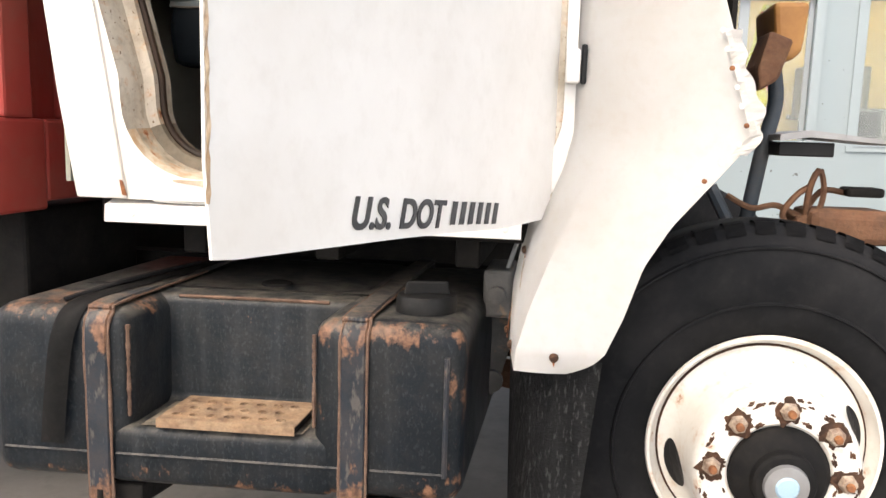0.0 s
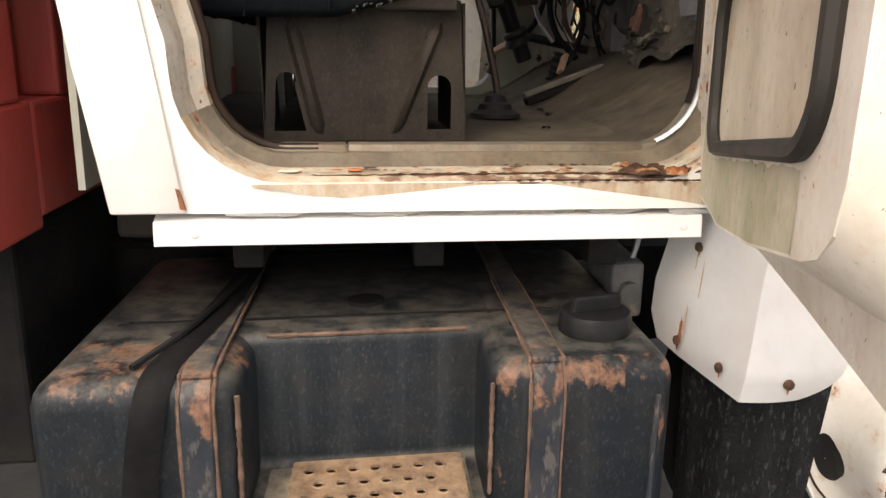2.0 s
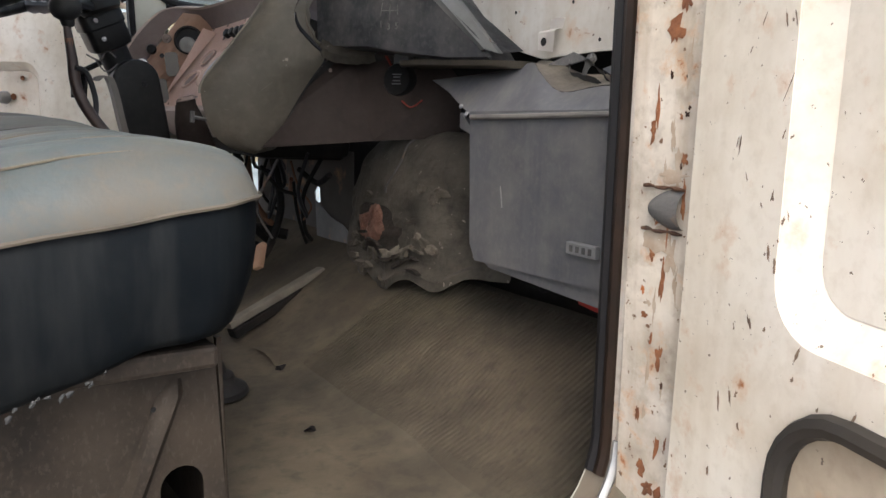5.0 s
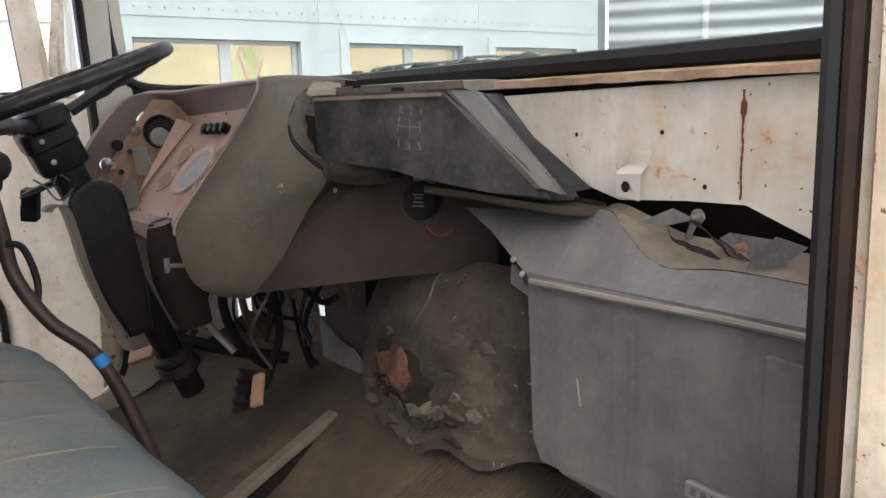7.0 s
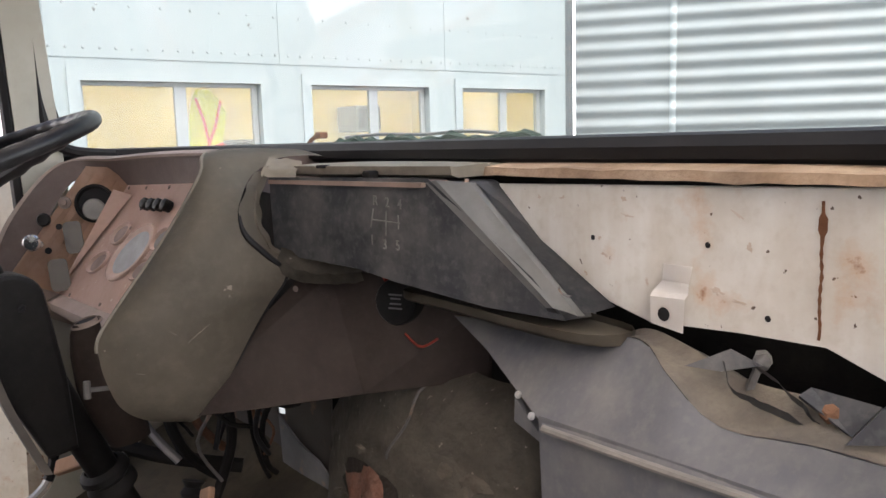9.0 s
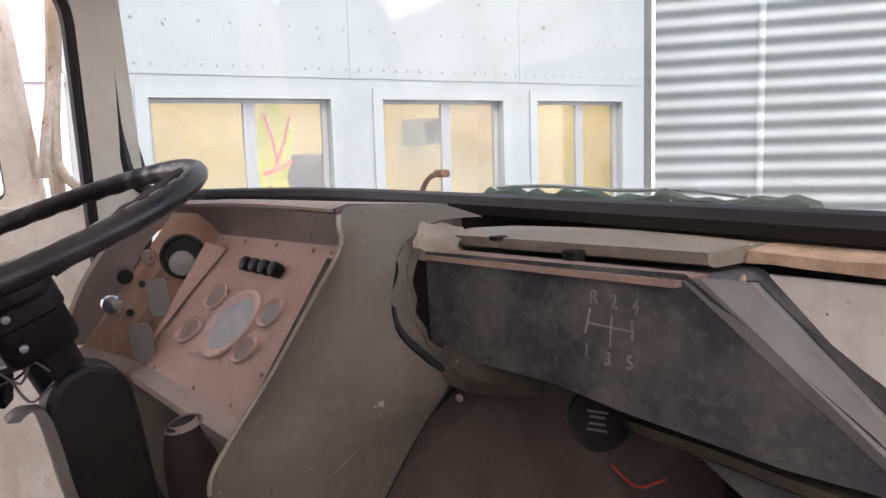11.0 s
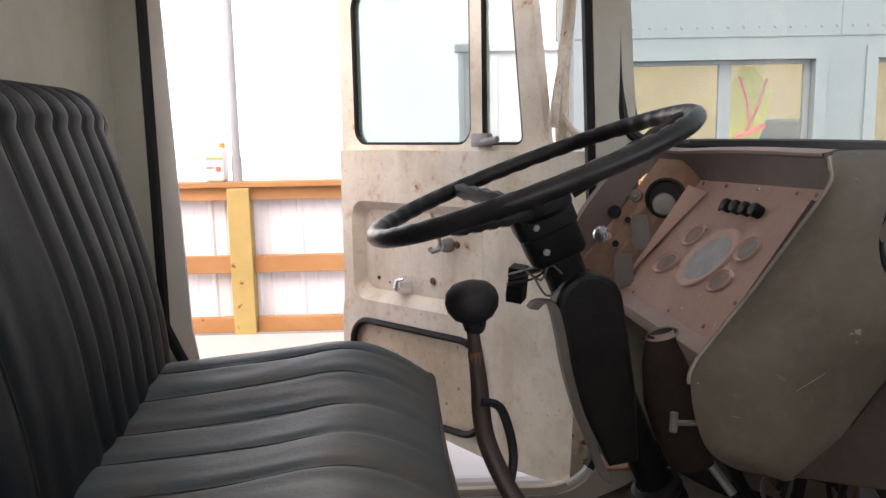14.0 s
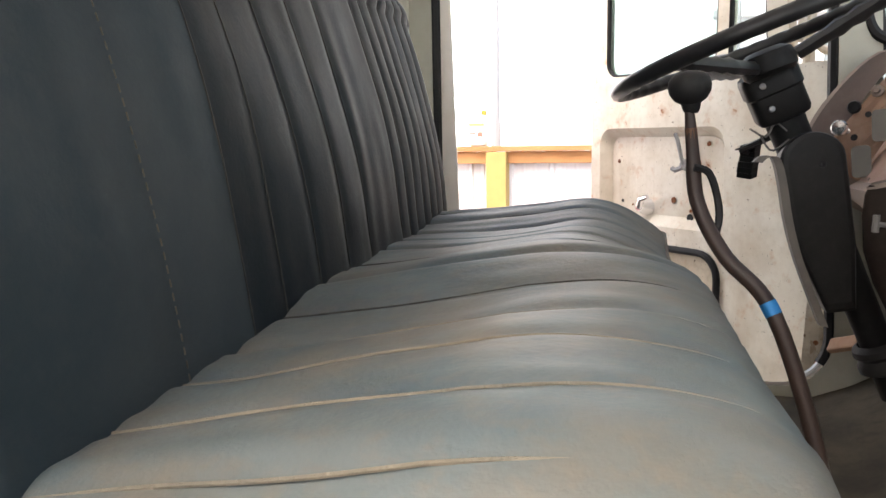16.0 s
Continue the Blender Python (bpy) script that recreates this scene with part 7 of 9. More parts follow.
for f, ins in ((0.0, 0.026), (0.04, 0.012), (0.10, 0.005), (0.22, 0.001), (0.42, -0.003), (0.62, -0.004), (0.82, -0.001), (0.94, 0.003), (1.0, 0.006)):
    row = []
    for x, y in outline:
        w = Vector((-0.5 - x, 2.73 - y, 0))
        w = Vector((w.x / 0.3, w.y / 0.75, 0))
        w.normalize()
        z = low_z(x) + (seam_z(x, y) - low_z(x)) * f
        tuck = (1 - f) * 0.035 * min(max((x + 0.5) / 0.25, 0), 1)
        sag = 0.012 * noise.noise(Vector((x * 7, y * 7, f * 1.5))) * math.sin(math.pi * f) ** 0.5
        row.append((x + w.x * (ins + sag) - tuck, y + w.y * (ins + sag), z + 0.006 * noise.noise(Vector((x * 9, y * 9, f * 3))) * (1 - f)))
    rows.append(row)
loft(bm, rows, wrap=True)
askew(bm)
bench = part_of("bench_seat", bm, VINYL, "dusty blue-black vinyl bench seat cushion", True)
bm = bm_new()
tube(bm, [(x, y, seam_z(x, y) + 0.001 + 0.002 * noise.noise(Vector((x * 14, y * 14, 0)))) for x, y in outline], 0.0028, 6, True)
askew(bm)
part("welt", bm, PIPING, bench, "worn tan welt round the cushion", True)
# the welt's cross seam at the rear passenger corner
bm = bm_new()
tube(bm, [(-0.672 - 0.02 * (1 - f), SY0 + 0.006 - 0.004 * math.sin(f * 3), low_z(-0.67) + (seam_z(-0.67, SY0) - low_z(-0.67)) * f) for f in [k / 12 for k in range(13)]], 0.0032, 6)
askew(bm)
part("side_seam", bm, VINYL, bench, "", True)
bm = bm_new()
tube(bm, [(-0.53 + 0.004 * math.sin(f * 5), SY0 - 0.001, low_z(-0.53) + 0.01 + (seam_z(-0.53, SY0) - low_z(-0.53) - 0.02) * f) for f in [k / 12 for k in range(13)]], 0.0022, 6)
askew(bm)
part("side_seam", bm, VINYL, bench, "", True)
SEAMS = (2.035, 2.125, 2.235, 2.335, 2.455, 2.58, 2.72, 2.87, 2.985, 3.09, 3.21, 3.32)


def front_x(y):
    """The front edge of the outline at y."""
    best = -0.8
    for k in range(len(outline)):
        p, q = outline[k - 1], outline[k]
        if min(p[1], q[1]) <= y <= max(p[1], q[1]) and abs(p[1] - q[1]) > 1e-9:
            best = max(best, p[0] + (q[0] - p[0]) * (y - p[1]) / (q[1] - p[1]))
    return best


def cushion_z(x, y, f):
    """The height of the top; f runs from the front edge to the rear."""
    ends = math.sin(min(max(min((y - SY0) / 0.085, (SY1 - y) / 0.15, 1.0), 0), 1) * math.pi / 2) ** 0.5
    fr = math.sin(min(f / 0.32, 1.0) * math.pi / 2) ** (0.38 + 0.52 * min(max((y - 2.62) / 0.24, 0), 1))
    crown = (0.080 - 0.045 * max(0.0, f - 0.35)) * fr * ends
    sag = 0.012 * math.exp(-((y - 2.58) / 0.13) ** 2) * fr - 0.018 * math.exp(-((y - 3.02) / 0.17) ** 2 - ((f - 0.45) / 0.3) ** 2) - 0.010 * math.exp(-((y - 2.42) / 0.10) ** 2 - ((f - 0.5) / 0.3) ** 2)
    puff = 0.0
    for k, s in enumerate(SEAMS):
        deep = (0.003, 0.0035, 0.0035, 0.005, 0.004, 0.008, 0.002, 0.006, 0.006, 0.005, 0.005, 0.005)[k]
        puff -= deep * math.exp(-((y - s) / 0.013) ** 2)
    return seam_z(x, y) + crown + sag + puff * fr * min(1.0, (1.02 - f) * 6) + 0.007 * noise.noise(Vector((x * 4, y * 4, 6))) * fr * ends + 0.0025 * noise.noise(Vector((x * 9, y * 26, 2))) * fr


bm = bm_new()
NYS, NXS = 240, 34
rows = []
for j in range(NYS + 1):
    y = SY0 + 0.0005 + (SY1 - SY0 - 0.001) * (0.5 - 0.5 * math.cos(math.pi * j / NYS) if j < 0 else j / NYS)
    xf, xr = front_x(y), -0.796
    rows.append([(xf + (xr - xf) * i / NXS, y, cushion_z(xf + (xr - xf) * i / NXS, y, i / NXS)) for i in range(NXS + 1)])
first, last = rows[0], rows[-1]
rows = [[(p[0], SY0 + 0.0005, seam_z(p[0], SY0)) for p in first]] + rows + [[(p[0], SY1 - 0.0005, seam_z(p[0], SY1)) for p in last]]
loft(bm, rows)
askew(bm)
part("seat_top", bm, VINYLTOP, bench, "pale dusty pleated cushion top", True)
for k, y in enumerate(SEAMS):
    bm = bm_new()
    pts = []
    for i in range(2, 38):
        f = i / 40
        xf = seat_front(y) - 0.004
        x = xf + (-0.796 - xf) * f
        pts.append((x, y + 0.005 * math.sin(i * 0.25 + k), cushion_z(x, y, f) + 0.0004))
    tube(bm, pts, 0.0016 if k < 4 else 0.0013, 6)
    askew(bm)
    part("pleat_seam", bm, SEAMTAN if k < 4 else SEAMDARK, bench, "", True)
# torn lower edge of the cover, scuffed to the white backing
SCUFF = mat("bare_pale_backing", (0.060, 0.062, 0.062), 0.9, mottle=((0.02, 0.021, 0.022), 0.9, 90.0))
random.seed(12)
for k in range(10):
    x = -0.482 + 0.0095 * k + random.uniform(-0.004, 0.004)
    w, h = random.uniform(0.002, 0.006), random.uniform(0.003, 0.010)
    zc = low_z(x) + 0.007 + random.uniform(-0.004, 0.006)
    bm = bm_new()
    w, h = w * 0.6, h * 0.55
    loft(bm, [[(x + w * math.cos(a) * r * (1 + 0.4 * math.sin(3 * a + k)) + 0.4 * h * math.sin(a) * r, SY0 + 0.0015 - 0.0015 * (1 - r), zc + h * math.sin(a) * r) for a in [2 * math.pi * j / 9 for j in range(9)]] for r in (0.05, 1.0)], wrap=True)
    askew(bm)
    part("scuff", bm, SCUFF, bench)

SET = None
# backrest
BY0, BY1, BZ0, BZ1 = 1.95, 3.50, 1.60, 2.165
BSEAMS = (2.225, 2.37, 2.45, 2.555, 2.67, 2.785, 2.99, 3.05, 3.11, 3.17, 3.23, 3.29, 3.35, 3.41)
BDEEP = (0.0008, 0.0010, 0.0012, 0.0034, 0.0040, 0.0044)
bm = bm_new()
rows = []
NB = 230
for j in range(NB + 1):
    y = BY0 + (BY1 - BY0) * j / NB
    e = min((y - BY0) / 0.07, (BY1 - y) / 0.13, 1.0)
    e = math.sin(max(e, 0.0) * math.pi / 2) ** 0.6
    groove = sum((0.0032 if k > 5 else BDEEP[k]) * math.exp(-((y - s) / (0.011 if k > 5 else 0.015)) ** 2) for k, s in enumerate(BSEAMS))
    row = []
    for i in range(31):
        a = i / 30
        if a < 0.68:
            f = a / 0.68
            z = BZ0 + (BZ1 - 0.06 - BZ0) * f
            x = -0.752 - 0.165 * (z - 1.62) + 0.026 * math.sin(math.pi * min(f * 0.9 + 0.1, 1)) - groove * min(1.0, f * 5)
        else:
            b = (a - 0.68) / 0.32 * math.pi * 0.575
            z = BZ1 - 0.06 + 0.062 * math.sin(min(b, math.pi / 2))
            x = -0.752 - 0.165 * (BZ1 - 0.06 - 1.62) - 0.085 * (1 - math.cos(b)) - groove * math.cos(min(b, 1.5)) + 0.007
            z -= 0.5 * groove * math.sin(min(b, 1.5))
        x += 0.008 * noise.noise(Vector((y * 3.2, z * 4, 3))) + 0.002 * noise.noise(Vector((y * 22, z * 5, 8)))
        x += max(0.0, (3.45 - y) / 1.45) * (0.030 + 0.052 * max(0.0, 1 - (z - BZ0) / (BZ1 - BZ0)) ** 0.8)
        xb = -0.90
        row.append((xb + (x - xb) * (0.25 + 0.75 * e), y, z - 0.075 * (1 - e) * (a > 0.5)))
    rows.append(row)
SPLIT = round((2.37 - BY0) / (BY1 - BY0) * NB)
loft(bm, rows[SPLIT:])
loft(bm, [[Vector(p) for p in rows[-1]], [Vector((-0.93, BY1, p[2])) for p in rows[-1]]])
askew(bm)
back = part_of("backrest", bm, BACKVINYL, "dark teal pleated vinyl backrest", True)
# near end up to the split, its paler colour imitating light from the open door
bm = bm_new()
loft(bm, rows[:SPLIT + 1])
loft(bm, [[Vector(p) for p in rows[0]], [Vector((-0.93, BY0, p[2])) for p in rows[0]]])
askew(bm)
part("end_panel", bm, BACKLIT, back, "dusty blue-grey end panel, paler for the door's light", True)
for k, y in enumerate(BSEAMS):
    j = round((y - BY0) / (BY1 - BY0) * NB)
    bm = bm_new()
    if k == 0:
        for i in range(2, 52):
            p, q = (Vector(rows[j][1 + int(a)]).lerp(Vector(rows[j][2 + int(a)]), a - int(a)) + Vector((0.0012, 0, 0)) for a in (i * 0.46, i * 0.46 + 0.27))
            tube(bm, [p, q], 0.0008, 5)
    else:
        tube(bm, [Vector(p) + Vector((0.0004, 0, 0)) for p in rows[j][1:27]], 0.0011, 6)
    askew(bm)
    part("pleat_seam", bm, STITCH if k == 0 else SEAMDARK, back, "tan stitches of a coarse repair seam" if k == 0 else "", True)

# gear lever
LEV = [(-0.304, 2.797, 1.880), (-0.298, 2.796, 1.82), (-0.290, 2.793, 1.752), (-0.255, 2.765, 1.685), (-0.200, 2.742, 1.625), (-0.155, 2.712, 1.50), (-0.118, 2.675, 1.34), (-0.10, 2.655, 1.24)]
bm = bm_new()
pts = spline(LEV, 40)
tube(bm, pts, [0.0062 + 0.0042 * min(1, k / 8) for k in range(40)], 12)
lever = part_of("gear_lever", bm, mat("dark_brown_painted_lever", (0.022, 0.015, 0.013), 0.45, mottle=((0.05, 0.033, 0.026), 0.7, 25.0)), "bent dark gear lever with a black knob", True)
bm = bm_new()
lathe(bm, [(0.008, -0.034), (0.011, -0.030), (0.013, -0.021), (0.021, -0.016), (0.027, -0.007), (0.0285, 0.002), (0.0265, 0.011), (0.020, 0.018), (0.010, 0.0215), (0.0, 0.0225)], pose(-0.304, 2.797, 1.905, 4, -6, 0), 32)
part("knob", bm, RUBBER, lever, "scuffed black rubber mushroom knob", True)
bm = bm_new()
tube(bm, [pts[k] for k in range(3, 6)], 0.0082, 10)
part("ferrule", bm, RUSTCAST, lever)
bm = bm_new()
tube(bm, [pts[22], pts[22].lerp(pts[23], 0.9)], 0.0112, 12)
part("tape", bm, BLUETAPE, lever, "band of blue tape", True)
bm = bm_new()
tube(bm, spline([(-0.296, 2.785, 1.80), (-0.275, 2.79, 1.79), (-0.262, 2.792, 1.74), (-0.268, 2.785, 1.70)], 14), 0.005, 6)
part("wire", bm, GASKET_SHADE, lever, "thin wire along the lever", True)
bm = bm_new()
lathe(bm, [(0.075, 0.0), (0.072, 0.010), (0.050, 0.022), (0.046, 0.036), (0.034, 0.042), (0.028, 0.060), (0.016, 0.066)], pose(-0.108, 2.655, 1.185), 28)
part("boot", bm, RUBBER, lever, "black rubber gear lever boot", True)

# steering wheel, column and shroud
SWC = Vector((-0.185, 3.235, 2.010))
msw = basis(SWC, Vector((0.938, 0, 0.345)), Vector((0, 1, 0)))
bm = bm_new()
NSW = 120
rows = []
for k in range(NSW):
    a = 2 * math.pi * k / NSW
    rows.append([])
    for j in range(10):
        b = 2 * math.pi * j / 10
        rr = 0.0145 - (0.0028 * max(0, math.cos(a * 40)) if math.cos(b + math.pi) > 0.2 else 0)
        rows[-1].append(msw @ Vector(((0.262 + rr * math.cos(b)) * math.cos(a), (0.262 + rr * math.cos(b)) * math.sin(a), rr * math.sin(b))))
loft(bm, rows, wrap=True, close=True)
wheel_rim = part_of("steering_wheel", bm, WHEELPL, "large black steering wheel with finger grips", True)
for ang in (116, -4, 236):
    bm = bm_new()
    a = radians(ang)
    ps = []
    for k in range(12):
        f = k / 11
        r = 0.255 - 0.205 * f
        ps.append(msw @ Vector((r * math.cos(a), r * math.sin(a), -0.004 - 0.045 * f)))
    tube(bm, ps, [0.011 + 0.003 * (k % 2) * (k < 9) for k in range(12)], 8, squash=1.3)
    part("spoke", bm, WHEELPL, wheel_rim, "", True)
bm = bm_new()
lathe(bm, [(0.0, -0.020), (0.030, -0.022), (0.046, -0.030), (0.050, -0.045), (0.048, -0.062), (0.040, -0.07)], msw, 28)
part("hub", bm, BLACKPL, wheel_rim, "round black hub", True)
top = Vector((-0.166, 3.292, 1.952))
foot = Vector((0.055, 3.345, 1.44))
ax = (foot - top).normalized()
ux = Vector((0, 1, 0)) - ax * ax.y
ux.normalize()
uy = ax.cross(ux)
mc = basis(top, ux, uy)
if (mc.to_3x3() @ Vector((0, 0, 1))).dot(ax) < 0:
    mc = basis(top, uy, ux)
bm = bm_new()
tube(bm, [top, top + ax * 0.12, foot, foot + ax * 0.12], [0.040, 0.036, 0.030, 0.030], 18)
column = part_of("steering_column", bm, BLACKPL, "dusty black steering column", True)
bm = bm_new()
loft(bm, [[mc @ Vector((q * a, q * b, h)) for a, b in rrect(-0.054, -0.052, 0.054, 0.052, 0.022, 4)] for q, h in ((0.72, -0.012), (0.95, -0.004), (1.0, 0.006), (1.0, 0.034), (0.93, 0.038), (0.93, 0.080), (0.86, 0.088), (0.7, 0.092))], wrap=True, cap=True)
part("collar", bm, BLACKPL, column, "square black collar under the wheel", True)
for q in (0.018, 0.062):
    bm = bm_new()
    lathe(bm, [(0.006, 0.0), (0.005, 0.004), (0.0, 0.005)], Matrix.Translation(mc @ Vector((-0.03, -0.02, q)) + Vector((0, -0.035, 0))) @ pose(0, 0, 0, 90, 0, 0), 10)
    part("screw", bm, STEEL, column)
for pts in ([(-0.19, 3.29, 1.85), (-0.165, 3.255, 1.835), (-0.15, 3.26, 1.86), (-0.13, 3.255, 1.845)], [(-0.175, 3.27, 1.84), (-0.155, 3.25, 1.81), (-0.125, 3.26, 1.83)], [(-0.21, 3.36, 1.81), (-0.17, 3.30, 1.83), (-0.13, 3.27, 1.87)]):
    bm = bm_new()
    tube(bm, spline(pts, 10), 0.0020, 5)
    part("loose_wire", bm, GREASE if pts[0][0] > -0.2 else GASKET_SHADE, column, "", True)
# flat shroud that leans against the column, its face to the passenger
ms = basis((-0.086, 3.262, 1.785), (1, 0.05, 0.16), (-0.30, 0.0, 0.95))
bm = bm_new()
out2 = [(-0.005, -0.28), (0.045, -0.28), (0.058, -0.16), (0.060, -0.04)] + [(0.004 + 0.056 * math.cos(radians(a)), 0.006 + 0.052 * math.sin(radians(a))) for a in range(0, 181, 12)] + [(-0.050, -0.06), (-0.045, -0.14)]
sgn_s = 1 if (ms.to_3x3() @ Vector((0, 0, 1))).y < 0 else -1
ms2 = ms @ Matrix.Diagonal((1, 1, sgn_s, 1))
rim_s = out2
loft(bm, [[ms2 @ Vector((x, y, -0.05)) for x, y in rim_s], [ms2 @ Vector((x, y, 0.0)) for x, y in rim_s], [ms2 @ Vector((x * 0.93 + 0.001, y * 0.97, 0.008)) for x, y in rim_s], [ms2 @ Vector((x * 0.80 + 0.002, y * 0.92 - 0.004, 0.0095)) for x, y in rim_s]], wrap=True, cap=True)
part("shroud", bm, BLACKPL, column, "loose black column shroud")
bm = bm_new()
path_s = [(-0.098, 0.020), (-0.084, 0.028), (-0.066, 0.022), (-0.060, -0.02), (-0.058, -0.10), (-0.048, -0.18), (-0.022, -0.30)]
loft(bm, [[ms2 @ Vector((x, y, 0.012)), ms2 @ Vector((x + 0.014, y - 0.004, 0.014)), ms2 @ Vector((x + 0.014, y - 0.004, -0.02)), ms2 @ Vector((x, y, -0.02))] for x, y in [(p.x, p.y) for p in spline([(a, b, 0) for a, b in path_s], 24)]], wrap=True, cap=True)
part("shroud_edge", bm, mat("grey_brown_edge", (0.16, 0.145, 0.125), 0.6, mottle=((0.08, 0.075, 0.07), 0.7, 15.0)), column, "bare grey shroud edge", True)
bm = bm_new()
lathe(bm, [(0.007, 0.0), (0.006, 0.002), (0.003, 0.0025), (0, 0.0008)], ms2 @ pose(0.018, -0.004, 0.009), 12)
part("screw_hole", bm, GASKET_SHADE, column)
bm = bm_new()
mk = basis((-0.176, 3.495, 1.782), (0.4, 0.9, 0.1), (0.1, -0.1, 1))
tube(bm, [mk @ Vector((0, 0.02, 0)), mk @ Vector((-0.05, 0.03, 0.0)), Vector((-0.12, 3.33, 1.85))], 0.007, 6)
turn_switch = part("turn_switch", bm, BLACKPL, column, "broken black turn signal switch")
for k in range(6):
    bm = bm_new()
    box(bm, (-0.018 + 0.004 * math.sin(k * 5), -0.035 + 0.0115 * k, -0.016), (0.020, -0.0225 + 0.0115 * k, 0.016), 0.002, m=mk)
    part("switch_wafer", bm, BLACKPL, turn_switch)
bm = bm_new()
lathe(bm, [(0.034, 0.0), (0.046, 0.008), (0.048, 0.02), (0.040, 0.03), (0.048, 0.042), (0.048, 0.055), (0.03, 0.065)], Matrix.Translation(foot) @ mc.to_3x3().to_4x4(), 22)
part("lower_boot", bm, RUBBER, column, "worn rubber boot round the column foot", True)
# bare heater outlet by the column
bm = bm_new()
hp = [Vector(p) for p in ((0.024, 3.216, 1.752), (0.022, 3.216, 1.735), (0.030, 3.218, 1.70), (0.046, 3.222, 1.64), (0.066, 3.228, 1.58), (0.085, 3.23, 1.52))]
rows = []
for p, w in zip(hp, (0.022, 0.026, 0.036, 0.046, 0.046, 0.036)):
    rows.append([p + Vector((w * math.cos(a), 0.75 * w * math.sin(a), 0.16 * w * math.cos(a))) for a in [2 * math.pi * k / 18 for k in range(18)]])
loft(bm, rows, wrap=True, cap=True)
outlet = part_of("air_outlet", bm, BROWNPANEL, "brown moulded air outlet", True)
bm = bm_new()
lathe(bm, [(0.026, 0.0), (0.027, 0.004), (0.021, 0.005), (0.019, -0.004)], basis(Vector(hp[0]), Vector((0, 1, 0)), Vector((0.97, 0, 0.25))), 20)
part("outlet_ring", bm, HOODTRIM, outlet, "", True)
bm = bm_new()
lathe(bm, [(0.0195, 0.0), (0.0, 0.0)], basis(Vector(hp[0]) + Vector((0, 0, 0.001)), Vector((0, 1, 0)), Vector((0.97, 0, 0.25))), 20)
part("outlet_mouth", bm, GASKET_SHADE, outlet)

# ---- dash ----
CTL, CTR, CBR, CBL = (Vector(p) for p in ((0.236, 3.660, 1.964), (0.246, 3.135, 1.983), (0.105, 3.165, 1.738), (0.076, 3.690, 1.728)))
LTL, LBL = Vector((0.137, 3.703, 1.981)), Vector((-0.020, 3.705, 1.775))
cn = (CTR - CBR).cross(CBL - CBR).normalized()
if cn.x > 0:
    cn = -cn
bm = bm_new()
loft(bm, [[CTL + (CTR - CTL) * k / 8 for k in range(9)], [CBL + (CBR - CBL) * k / 8 for k in range(9)]])
thick(bm, -0.01)
cluster = part_of("instrument_panel", bm, CLUSTER, "dusty pink-brown instrument panel with bare gauge holes")


def cl(y, z, w=0.0):
    """A place on the panel's face, by its y and z."""
    f = (y - CTR.y) / (CTL.y - CTR.y)
    top_e, low_e = CTR.lerp(CTL, f), CBR.lerp(CBL, f)
    return Vector((low_e.x + (top_e.x - low_e.x) * (z - low_e.z) / (top_e.z - low_e.z), y, z)) + cn * w


def facing(y, z, w=0.0):
    return basis(cl(y, z, w), Vector((0, -1, 0)), Vector((0.502, 0, 0.865)))


zdir = 1 if (facing(3.4, 1.85).to_3x3() @ Vector((0, 0, 1))).dot(cn) > 0 else -1
def gauge(y, z, a, b, glass, lip=0.0034):
    """A moulded gauge ring set askew in the panel; a and b: two half axes in y and z."""
    def ring(k, w):
        out = []
        for i in range(40):
            q = 2 * math.pi * i / 40
            out.append(cl(y + k * (a[0] * math.cos(q) + b[0] * math.sin(q)), z + k * (a[1] * math.cos(q) + b[1] * math.sin(q)), w))
        return out
    bm = bm_new()
    loft(bm, [ring(1.10, 0.0), ring(1.06, 0.003 + lip * 0.7), ring(1.0, 0.003 + lip), ring(0.93, 0.003 + lip * 0.6), ring(0.84, 0.0014), ring(0.78, 0.0010)], wrap=True)
    part("gauge_bezel", bm, BEZEL, cluster, "moulded ring round a gauge", True)
    bm = bm_new()
    bm.faces.new([bm.verts.new(p) for p in ring(0.80, 0.0016)])
    part("gauge_face", bm, glass, cluster, "dusty blank gauge glass")


BEZEL = mat("pink_brown_bezel", (0.36, 0.25, 0.205), 0.65, mottle=((0.46, 0.34, 0.285), 0.8, 14.0), dirt=((0.24, 0.16, 0.12), 0.4, 20.0))
DARKFACE = mat("dusty_dark_gauge", (0.13, 0.090, 0.072), 0.6, mottle=((0.22, 0.165, 0.14), 0.8, 30.0))
gauge(3.393, 1.841, (-0.040, 0.052), (-0.070, -0.005), GAUGE)
gauge(3.508, 1.868, (-0.0175, 0.021), (-0.036, -0.003), DARKFACE)
gauge(3.548, 1.807, (-0.019, 0.022), (-0.039, 0.0), DARKFACE)
gauge(3.269, 1.875, (-0.0145, 0.020), (-0.029, -0.003), mat("grey_gauge_face", (0.10, 0.095, 0.09), 0.5, mottle=((0.20, 0.18, 0.165), 0.8, 25.0)))
gauge(3.298, 1.818, (-0.0165, 0.0195), (-0.031, -0.001), DARKFACE)
